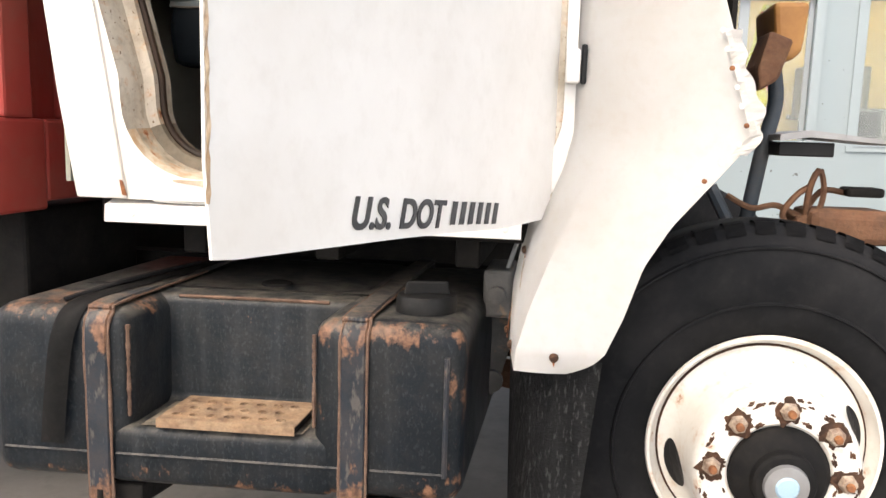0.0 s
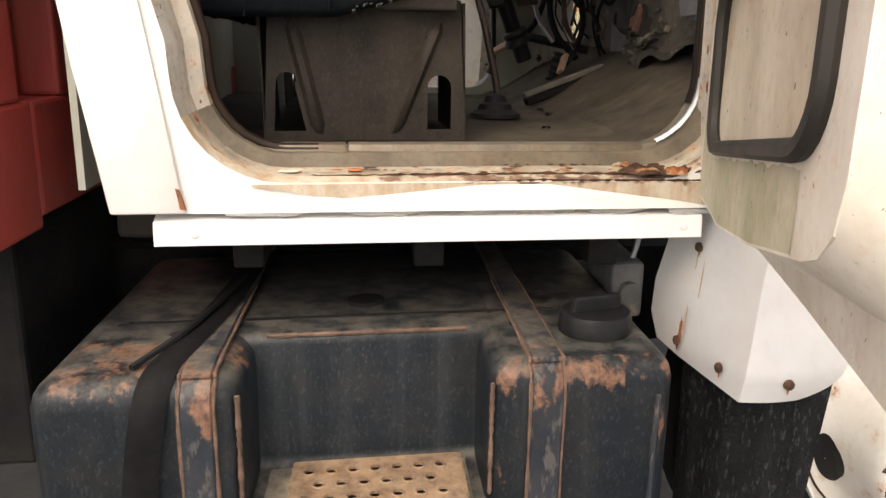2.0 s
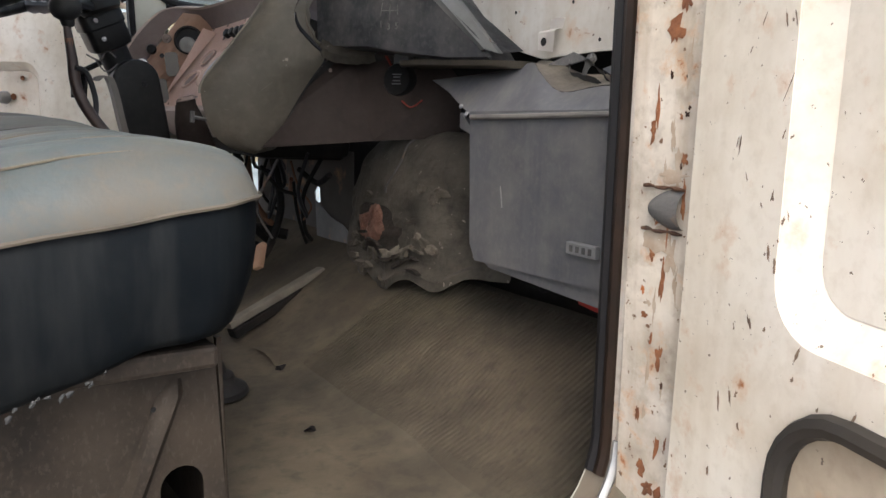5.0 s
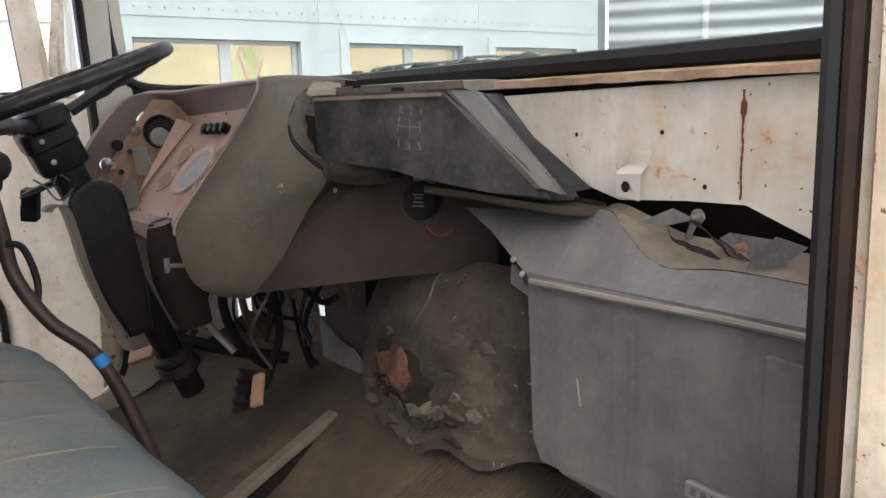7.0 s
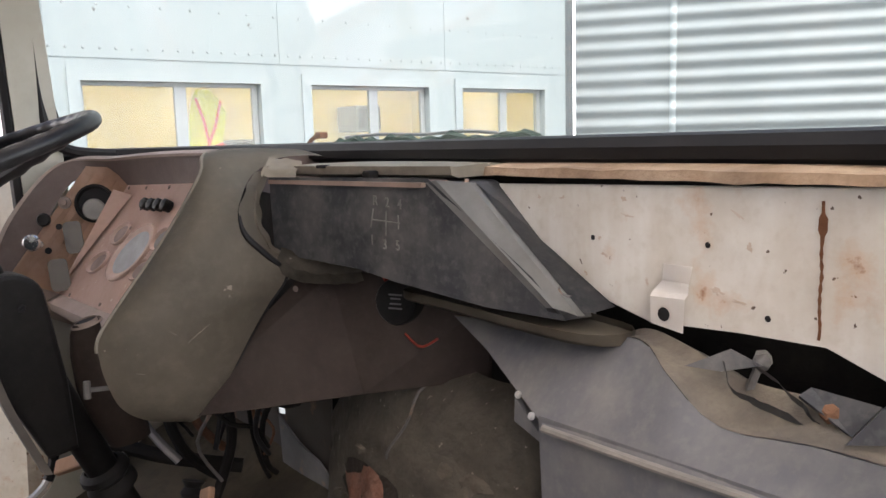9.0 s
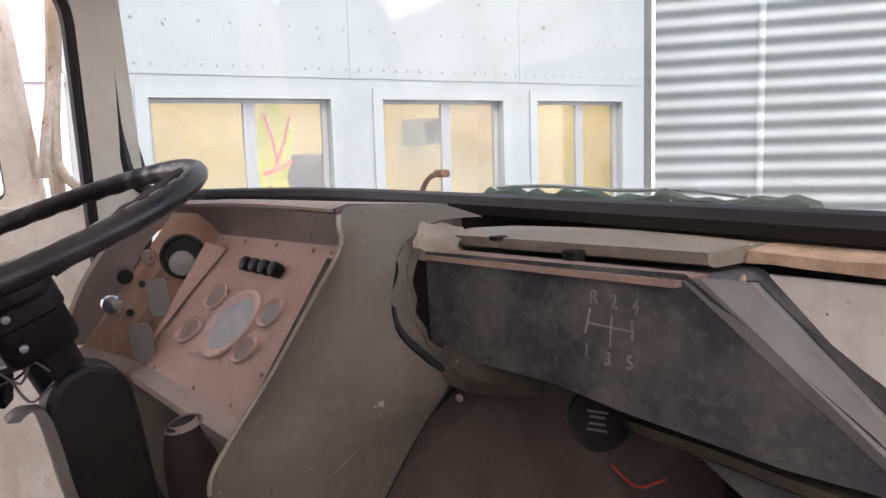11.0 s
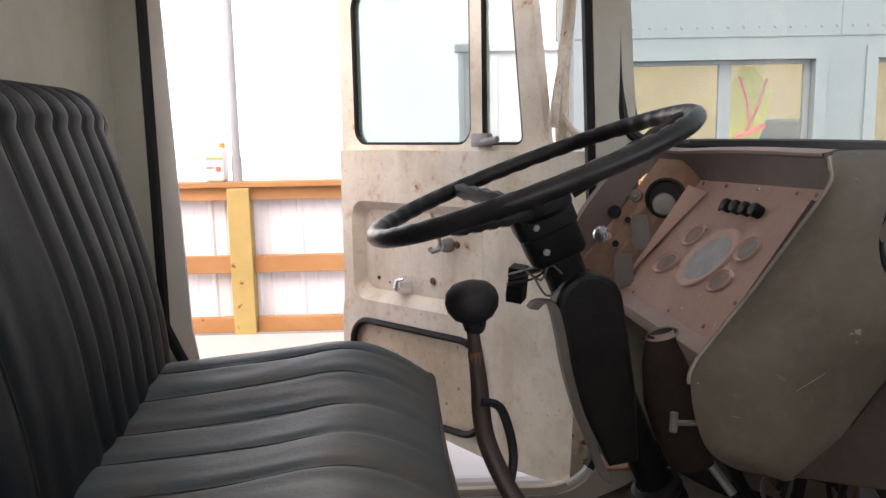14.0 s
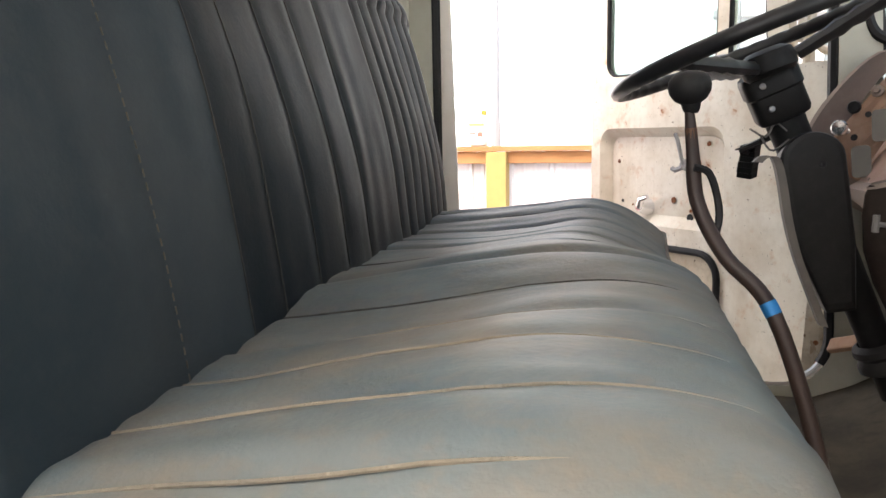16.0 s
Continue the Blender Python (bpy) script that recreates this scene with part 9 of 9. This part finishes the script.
P0, P1 = Vector((0.345, 2.672, 1.830)), Vector((0.372, 2.365, 1.824))
loop = [P0 + Vector((-0.0, 0.012, 0)), P0 + Vector((-0.022, 0.0, 0)), P0.lerp(P1, 0.3) + Vector((-0.026, 0, 0)), P1 + Vector((-0.026, 0, -0.004)), P1 + Vector((0.05, -0.01, -0.004)), P0.lerp(P1, 0.3) + Vector((0.06, 0, 0)), P0 + Vector((0.04, 0.01, 0))]
sp = spline(loop + [loop[0]], 40)[:-1]
loft(bm, [[p + Vector((0, 0, 0.010)) for p in sp], [p + Vector((0, 0, 0.0)) for p in sp], [p * 1.0 + Vector((0.004, 0, -0.004)) for p in sp]], wrap=True)
bm.faces.new([bm.verts.new(p + Vector((0, 0, 0.002))) for p in sp])
thick(bm, 0.003)
part_of("dash_tray", bm, mat("dark_olive_tray", (0.050, 0.044, 0.034), 0.6, mottle=((0.11, 0.096, 0.072), 0.8, 9.0)), "shallow dark olive dash tray", True)
bm = bm_new()
mk = basis((0.373, 2.765, 1.803), Vector((0.45, -0.89, 0)), Vector((0.1, 0, 1)))
lathe(bm, [(0.036, -0.03), (0.036, 0.004), (0.034, 0.007), (0.031, 0.006), (0.0, 0.006)], mk, 30)
sounder = part_of("warning_buzzer", bm, BLACKPL, "round black warning buzzer", True)
for k, (z, w) in enumerate(((0.011, 0.012), (0.005, 0.009), (-0.003, 0.010), (-0.010, 0.012))):
    bm = bm_new()
    box(bm, (-w, z - 0.0013, 0.0062), (w, z + 0.0013, 0.0068), m=mk)
    part("print_bar", bm, mat("grey_print", (0.13, 0.13, 0.13), 0.6), sounder, "unreadable grey print")
bm = bm_new()
box(bm, (-0.02, 0.03, -0.03), (0.02, 0.075, -0.005), 0.004, m=mk)
part("mount", bm, STEEL, sounder)
for pts in ([(0.36, 2.80, 1.856), (0.365, 2.785, 1.835), (0.368, 2.77, 1.815)], [(0.365, 2.803, 1.855), (0.372, 2.79, 1.832), (0.376, 2.775, 1.815)], [(0.372, 2.745, 1.756), (0.375, 2.71, 1.742), (0.385, 2.68, 1.758)]):
    bm = bm_new()
    tube(bm, spline(pts, 10), 0.002, 5)
    part_of("wire", bm, mat("red_wire", (0.22, 0.03, 0.02), 0.5), "thin red wire", True)

# grey heater case
bm = bm_new()
HF = [(2.380, 1.725), (2.370, 1.495), (2.358, 1.474), (1.84, 1.486), (1.84, 1.738)]
loft(bm, [[(0.310, y, z) for y, z in HF], [(0.50, y, z) for y, z in HF]], wrap=True)
bm.faces.new([bm.verts.new((0.310, y, z)) for y, z in HF])
bmesh.ops.remove_doubles(bm, verts=bm.verts, dist=1e-4)
es = [e for e in bm.edges if len(e.link_faces) == 2 and e.calc_face_angle(0) > 0.5]
bmesh.ops.bevel(bm, geom=es, offset=0.012, segments=3, affect="EDGES", profile=0.5)
heater = part_of("heater_case", bm, GREYBOX, "dusty slate-grey plastic heater case", True)
bm = bm_new()
crease = [(0.306, 2.378, 1.727), (0.306, 2.30, 1.729), (0.306, 2.20, 1.732), (0.306, 2.05, 1.738), (0.306, 1.84, 1.740)]
topl = [(0.385, 2.640, 1.800), (0.395, 2.400, 1.814), (0.385, 2.310, 1.826), (0.352, 2.248, 1.806), (0.346, 2.184, 1.772), (0.345, 2.070, 1.782), (0.345, 1.84, 1.776)]
rim_t = [(0.430, 2.640, 1.796), (0.430, 2.400, 1.812), (0.415, 2.320, 1.832), (0.405, 2.255, 1.822), (0.405, 2.190, 1.804), (0.405, 2.080, 1.803), (0.405, 1.84, 1.796)]
mid1 = [(0.335, 2.455, 1.745), (0.332, 2.36, 1.760), (0.330, 2.29, 1.764), (0.320, 2.225, 1.756), (0.318, 2.18, 1.746), (0.320, 2.05, 1.748), (0.320, 1.84, 1.745)]
mid2 = [(0.36, 2.54, 1.775), (0.368, 2.39, 1.794), (0.362, 2.30, 1.802), (0.340, 2.240, 1.784), (0.333, 2.18, 1.760), (0.335, 2.05, 1.764), (0.335, 1.84, 1.760)]
loft(bm, [spline(q, 22) for q in (crease, mid1, mid2, topl)])
part("upper_case", bm, GREYBOX, heater, "", True)
bm = bm_new()
tube(bm, [Vector(p) + Vector((-0.003, 0, 0)) for p in spline(crease, 16)], 0.0045, 8)
part("seam_lip", bm, mat("pale_dusty_lip", (0.19, 0.178, 0.158), 0.75, mottle=((0.11, 0.105, 0.10), 0.8, 14.0)), heater, "pale dusty seam", True)
bm = bm_new()
prism(bm, [(2.365, 1.470), (1.84, 1.470), (1.84, 1.435), (2.00, 1.438), (2.33, 1.452)], "x", 0.318, 0.33, 0.002)
part("lower_lip", bm, GREYBOX, heater)
bm = bm_new()
box(bm, (0.2985, 2.038, 1.519), (0.3095, 2.104, 1.539), 0.002)
label_p = part("badge", bm, STEEL, heater, "small worn metal badge")
for k in range(4):
    bm = bm_new()
    box(bm, (0.2975, 2.046 + 0.014 * k, 1.524), (0.2984, 2.053 + 0.014 * k, 1.534))
    part("badge_bar", bm, GREASE, heater)
bm = bm_new()
prism(bm, [(2.012, 1.712), (1.85, 1.710), (1.85, 1.49), (2.012, 1.50)], "x", 0.300, 0.308, 0.003)
part("access_door", bm, GREYBOX, heater, "grey access cover")
bm = bm_new()
prism(bm, [(2.46, 1.735), (2.40, 1.690), (2.378, 1.678), (2.462, 1.705)], "x", 0.335, 0.345, 0.002)
part("side_tab", bm, GREYBOX, heater)
for y, x, z in ((2.440, 0.324, 1.746), (2.405, 0.312, 1.732)):
    bm = bm_new()
    lathe(bm, [(0.005, 0), (0.004, 0.003), (0, 0.0035)], basis((x, y, z), (0, -1, 0), (0.4, 0, 0.9)), 10)
    part("rivet", bm, STEEL, heater)
bm = bm_new()
e0, e1 = spline(topl, 40), spline(rim_t, 40)
loft(bm, [[p + Vector((0, 0, 0.001)) for p in e0], [p.lerp(q, 0.3) + Vector((0, 0, -0.003 + 0.003 * noise.noise(p * 40))) for p, q in zip(e0, e1)], [p.lerp(q, 0.75) + Vector((0, 0, -0.004 + 0.003 * noise.noise(p * 55))) for p, q in zip(e0, e1)], e1, [p + Vector((0.06, 0, -0.03)) for p in e1]])
part("rear_flange", bm, mat("dusty_tan_flange", (0.085, 0.076, 0.066), 0.85, mottle=((0.17, 0.145, 0.112), 0.9, 18.0), dirt=((0.07, 0.06, 0.052), 0.5, 14.0), bump=(70, 0.3)), heater, "dusty stepped flange at the back", True)
# broken bracket, spikes and nut on the flange
for pts in (((0.362, 2.236, 1.818), (0.385, 2.200, 1.838), (0.392, 2.170, 1.826), (0.376, 2.205, 1.816)), ((0.352, 2.072, 1.788), (0.372, 2.050, 1.822), (0.385, 2.020, 1.812), (0.372, 2.040, 1.792)), ((0.384, 2.130, 1.806), (0.398, 2.125, 1.812), (0.392, 2.060, 1.812), (0.372, 2.075, 1.786))):
    bm = bm_new()
    bm.faces.new([bm.verts.new(p) for p in pts])
    bmesh.ops.triangulate(bm, faces=bm.faces[:])
    thick(bm, 0.004)
    part("broken_tab", bm, DUCT, heater, "broken black tab")
for pts, w in (([(0.380, 2.205, 1.828), (0.366, 2.188, 1.806), (0.368, 2.160, 1.796), (0.372, 2.130, 1.790), (0.378, 2.100, 1.776)], 0.006), ([(0.392, 2.190, 1.832), (0.386, 2.165, 1.822), (0.378, 2.130, 1.806), (0.378, 2.105, 1.788)], 0.005)):
    bm = bm_new()
    loft(bm, [[p + Vector((-w * 0.4, 0, w * 0.7)), p + Vector((w * 0.4, 0, -w * 0.7))] for p in spline(pts, 16)])
    crumple(bm, 60, 0.004)
    thick(bm, 0.003)
    part("bracket_strap", bm, GREASE, heater, "bent rusty bracket strap")
bm = bm_new()
lathe(bm, [(0.0, 0.010), (0.006, 0.009), (0.009, 0.003), (0.008, -0.005), (0.005, -0.010), (0.004, -0.03)], pose(0.400, 2.176, 1.828, 15, 20, 0), 9)
crumple(bm, 120, 0.006)
part("rusty_knob", bm, GREASE, heater, "rusty clump on the bracket", True)
bm = bm_new()
lathe(bm, [(0.010, 0), (0.010, 0.006), (0.006, 0.009), (0, 0.009)], pose(0.386, 2.100, 1.797, 0, -35, 0), 6)
part("nut", bm, RUSTCAST, heater, "rusty nut")
bm = bm_new()
tube(bm, spline([(0.315, 2.30, 1.62), (0.309, 2.29, 1.60), (0.309, 2.285, 1.57)], 8), 0.0012, 4)
part("scratch", bm, DUCTEDGE, heater)
bm = bm_new()
loft(bm, [[(0.36, y, 1.43 - 0.01 * math.sin(y * 40)), (0.40, y, 1.46)] for y in [1.86 + 0.02 * k for k in range(24)]])
crumple(bm, 40, 0.012)
part_of("rag", bm, CHASSIS, "dark wiring and rag under the heater")
bm = bm_new()
tube(bm, spline([(0.355, 2.12, 1.432), (0.35, 2.05, 1.428), (0.36, 1.98, 1.432)], 10), 0.008, 6)
part_of("red_hose", bm, mat("dull_red_hose", (0.30, 0.03, 0.025), 0.6), "short dull red hose", True)

# padded cover on the engine tunnel
def cover_at(f, g):
    """f across from the heater to the pedals, g up."""
    y = 2.43 + (3.13 - 2.43) * f
    half = math.sin(math.pi * min(max(f, 0.0), 1.0)) ** 0.4 if 0 < f < 1 else 0.0
    lowz = 1.335 + 0.055 * max(0.0, 0.45 - f) / 0.45 + 0.014 * math.sin(f * 23) * (f < 0.6)
    ztop = 1.690 - 0.16 * max(0.0, (f - 0.55) / 0.45) ** 2
    z = lowz + (ztop - lowz) * g
    topr = math.cos(g ** 5 * math.pi / 2) ** 0.5 if g < 1 else 0.0
    x = 0.47 - 0.115 * half * (0.30 + 0.70 * topr) + 0.03 * (g - 0.3)
    x += 0.013 * noise.noise(Vector((y * 12, z * 12, 0))) + 0.006 * noise.noise(Vector((y * 36, z * 36, 4))) - 0.010 * (g < 0.09) * (f < 0.7)
    return Vector((x, y, z))


bm = bm_new()
loft(bm, [[cover_at(j / 44, i / 32) for i in range(33)] for j in range(45)])
cover = part_of("engine_cover", bm, INSUL, "torn grimy insulation cover on the engine tunnel", True)


def ragged(name, f0, g0, rf, rg, lift, material, label, seed):
    bm = bm_new()
    rows = []
    for r in (0.03, 0.3, 0.55, 0.78, 1.0):
        row = []
        for k in range(28):
            a = 2 * math.pi * k / 28
            q = r * (1 + 0.35 * noise.noise(Vector((math.cos(a) * 1.7, math.sin(a) * 1.7, seed))) + 0.15 * noise.noise(Vector((math.cos(a) * 5, math.sin(a) * 5, seed))))
            p = cover_at(f0 + rf * q * math.cos(a), max(0.0, min(g0 + rg * q * math.sin(a), 0.98)))
            p.x -= lift * (1.0 if r < 1 else 0.2) + 0.004 * noise.noise(p * 60)
            row.append(p)
        rows.append(row)
    loft(bm, rows, wrap=True)
    part(name, bm, material, cover, label, True)


SKIN = mat("flaking_pale_skin", (0.12, 0.105, 0.08), 0.9, mottle=((0.06, 0.052, 0.042), 0.9, 16.0), dirt=((0.26, 0.23, 0.18), 0.5, 22.0), bump=(50, 0.6))
DARKHOLE = mat("charred_black_fibre", (0.014, 0.012, 0.010), 0.95, mottle=((0.05, 0.04, 0.03), 0.7, 30.0), bump=(60, 0.6))
ragged("torn_hole", 0.60, 0.33, 0.17, 0.18, 0.004, DARKHOLE, "charred hole in the cover", 1)
ragged("torn_patch", 0.61, 0.36, 0.105, 0.125, 0.009, TORN, "bare orange fibre where the cover is torn", 2)
random.seed(41)
SKINDARK = mat("dark_flaking_skin", (0.055, 0.047, 0.037), 0.9, mottle=((0.10, 0.088, 0.068), 0.9, 20.0), bump=(60, 0.7))
for k in range(34):
    f = random.uniform(0.22, 0.80)
    g = random.uniform(0.02, 0.30) if k % 4 else random.uniform(0.1, 0.7)
    ragged("flaking_skin", f, g, random.uniform(0.012, 0.045), random.uniform(0.012, 0.04), random.uniform(0.004, 0.010), SKIN if k % 5 == 0 else SKINDARK, "flaking dirty skin of the cover", 5 + k)
for k in range(12):
    t_ = k / 11
    ragged("charred_crack", 0.66 - 0.36 * t_, 0.30 - 0.20 * t_ + 0.03 * math.sin(k * 2.1), 0.030, 0.014, 0.011, DARKHOLE, "black crack in the cover", 60 + k)
bm = bm_new()
tube(bm, spline([cover_at(0.42, 1.0) + Vector((-0.01, 0, 0)), cover_at(0.44, 0.93) + Vector((-0.012, 0, 0)), cover_at(0.45, 0.8) + Vector((-0.008, 0, 0)), cover_at(0.50, 0.66) + Vector((-0.006, 0, 0)), cover_at(0.52, 0.60) + Vector((-0.006, 0, 0))], 16), 0.0024, 6)
part("wire", bm, GREASE, cover, "loose grey wire", True)

# firewall behind the pedals with a hole that shows daylight, pedals and linkage
bm = bm_new()
plate(bm, [(3.10, 1.22), (3.82, 1.22), (3.82, 1.62), (3.10, 1.62)], [[(3.308, 1.462), (3.345, 1.455), (3.352, 1.488), (3.334, 1.508), (3.312, 1.505)]], basis((0.43, 0, 0), (0, 1, 0), (0, 0, 1)), 0.004)
part_of("pedal_board", bm, mat("grey_pedal_board", (0.075, 0.07, 0.062), 0.7, mottle=((0.05, 0.045, 0.04), 0.8, 8.0), rust=(0.15, 10.0)), "grimy grey board behind the pedals")
def pedal_set(c, u, w, h, arm, label):
    bm = bm_new()
    nrm = Vector((-0.85, -0.1, 0.5)).normalized()
    u = Vector(u).normalized()
    m = basis(Vector(c), u, nrm.cross(u))
    box(bm, (-w, -h, -0.008), (w, h, 0.008), 0.004, m=m)
    ped = part_of("pedal", bm, WOODBARE, label)
    bm = bm_new()
    tube(bm, spline([Vector(c) + Vector((0.012, 0, 0))] + arm, 16), 0.011, 8)
    part("arm", bm, CHASSIS, ped, "black pedal arm", True)


pedal_set((0.230, 3.277, 1.322), (0.35, 0.55, 0.75), 0.040, 0.017, [(0.27, 3.29, 1.36), (0.30, 3.29, 1.46), (0.27, 3.27, 1.60)], "worn bare brake pedal")
pedal_set((0.045, 3.575, 1.372), (0.55, -0.75, 0.35), 0.042, 0.017, [(0.09, 3.57, 1.40), (0.16, 3.50, 1.46), (0.20, 3.44, 1.60)], "worn bare clutch pedal")
bm = bm_new()
tube(bm, spline([(0.09, 3.555, 1.355), (0.12, 3.50, 1.36), (0.13, 3.47, 1.39), (0.12, 3.45, 1.41)], 12), 0.008, 6)
part_of("pedal_return", bm, STEEL, "bare pedal hoop", True)
bm = bm_new()
tube(bm, [(0.20 + 0.004 * k, 3.33 + 0.002 * k, 1.26 + 0.012 * k) for k in range(9)], [0.024 - 0.008 * (k % 2) for k in range(9)], 12)
part_of("bellows", bm, RUBBER, "black rubber bellows", True)
for pts, r, mt in (([(0.36, 3.15, 1.60), (0.33, 3.2, 1.50), (0.35, 3.24, 1.40), (0.38, 3.26, 1.36)], 0.006, CHASSIS), ([(0.30, 3.10, 1.62), (0.28, 3.12, 1.52), (0.33, 3.18, 1.44)], 0.005, GASKET_SHADE), ([(0.20, 3.35, 1.62), (0.19, 3.36, 1.52), (0.22, 3.34, 1.42), (0.30, 3.36, 1.34)], 0.012, CHASSIS), ([(0.25, 3.42, 1.60), (0.27, 3.42, 1.46), (0.33, 3.42, 1.38)], 0.010, RUSTCAST), ([(0.13, 3.42, 1.60), (0.16, 3.40, 1.48), (0.21, 3.36, 1.40)], 0.009, STEEL), ([(0.36, 3.10, 1.56), (0.37, 3.20, 1.53), (0.36, 3.30, 1.56)], 0.008, CHASSIS), ([(0.12, 3.50, 1.42), (0.20, 3.40, 1.40), (0.33, 3.32, 1.37)], 0.016, CHASSIS)):
    bm = bm_new()
    tube(bm, spline(pts, 16), r, 8)
    part_of("linkage", bm, mt, "dark pedal linkage", True)
bm = bm_new()
pa, pb = Vector((0.031, 2.962, 1.222)), Vector((0.309, 3.035, 1.318))
dv = (pb - pa).normalized()
mk = basis(pa, dv, Vector((0, 1, 0)))
box(bm, (0, -0.016, -0.006), ((pb - pa).length, 0.016, 0.012), 0.004, m=mk)
treadle = part_of("accelerator_pedal", bm, mat("grey_worn_treadle", (0.15, 0.135, 0.11), 0.75, mottle=((0.085, 0.078, 0.065), 0.8, 14.0)), "long worn grey accelerator treadle")
bm = bm_new()
box(bm, (0.0, -0.022, -0.03), ((pb - pa).length * 0.96, 0.012, -0.007), 0.004, m=mk)
part("treadle_base", bm, CHASSIS, treadle)
for x, y in ((0.10, 2.98), (0.28, 3.028)):
    bm = bm_new()
    tube(bm, [(x, y, floor_z(x, y) - 0.005), (x, y, floor_z(x, y) + 0.03)], 0.008, 6)
    part("stud", bm, CHASSIS, treadle)
bm = bm_new()
prism(bm, [(3.30, 1.47), (3.20, 1.435), (3.12, 1.42), (3.06, 1.385), (3.08, 1.32), (3.28, 1.33)], "x", 0.408, 0.412, 0.001)
crumple(bm, 30, 0.006)
part_of("floor_flange", bm, mat("dusty_blue_grey_flange", (0.17, 0.175, 0.175), 0.7, mottle=((0.10, 0.10, 0.10), 0.8, 12.0), rust=(0.12, 18.0)), "dusty grey flange behind the pedals")
# tangle of wires and rods round the pedals
random.seed(51)
for k in range(11):
    y0, z0 = random.uniform(3.12, 3.50), random.uniform(1.52, 1.64)
    p = [Vector((random.uniform(0.18, 0.38), y0, z0))]
    for j in range(3):
        p.append(p[-1] + Vector((random.uniform(-0.04, 0.06), random.uniform(-0.05, 0.07), random.uniform(-0.11, -0.02))))
    bm = bm_new()
    tube(bm, spline(p, 12), random.uniform(0.002, 0.007), 6)
    part_of("wire", bm, (CHASSIS, GASKET_SHADE, CHASSIS, GREASE, RUSTCAST)[k % 5], "dark wire hanging by the pedals", True)
# dark mass above the pedals
bm = bm_new()
box(bm, (0.16, 3.10, 1.60), (0.43, 3.78, 1.70), 0.03)
crumple(bm, 12, 0.015)
part_of("dash_underside", bm, CHASSIS, "dark wiring mass under the dash")
# stained inner panel by the driver's feet, with holes
bm = bm_new()
plate(bm, [(-0.005, 1.19), (0.40, 1.30), (0.40, 1.74), (0.02, 1.74)], [rrect(0.055, 1.60, 0.085, 1.645, 0.004, 2)], basis((0, 3.862, 0), (1, 0, 0), (0, 0, 1)), 0.004)
kick = part_of("kick_panel", bm, JAMB, "stained cream kick panel with rusty holes")
random.seed(3)
for x, z, r in ((0.04, 1.655, 0.008), (0.045, 1.585, 0.008), (0.10, 1.59, 0.010), (0.06, 1.39, 0.012), (0.08, 1.41, 0.009), (0.045, 1.36, 0.010), (0.10, 1.36, 0.008), (0.03, 1.30, 0.007), (0.12, 1.30, 0.012)):
    bm = bm_new()
    lathe(bm, [(r, 0.0), (r * 0.7, 0.0015), (0, 0.001)], basis((x, 3.857, z), (1, 0, 0), (0, 0, 1)), 12)
    part("rust_hole", bm, RUST, kick)

random.seed(31)
for k in range(26):
    flake("rust_stain", (random.uniform(0.02, 0.26), 3.8565, random.uniform(1.24, 1.70)), (1, 0, 0), (0, 0, 1), random.uniform(0.004, 0.016), random.uniform(0.004, 0.020), 0.0006, 520 + k, (STAIN, RUST, FLAKERUST)[k % 3], kick, "rust stain on the kick panel", 0.7)

# litter on the floor
for x, y, s, mt, nm, lab in ((0.14, 2.385, 0.020, FLOORMAT, "leaf", "dry brown leaf on the cab floor"), (-0.01, 2.40, 0.008, CHASSIS, "clod", "dark crumb of dirt on the cab floor"), (0.115, 1.905, 0.03, GASKET_SHADE, "rubber_scrap", "black rubber scrap by the sill")):
    bm = bm_new()
    loft(bm, [[(x + s * r * math.cos(a) * 1.4, y + s * r * math.sin(a), floor_z(x, y) + 0.004 + 0.004 * r * math.sin(2 * a)) for a in [2 * math.pi * k / 12 for k in range(12)]] for r in (0.02, 0.5, 1.0)], wrap=True)
    thick(bm, 0.003)
    tagged(part(nm, bm, mt), lab, nm.replace("_", " "))
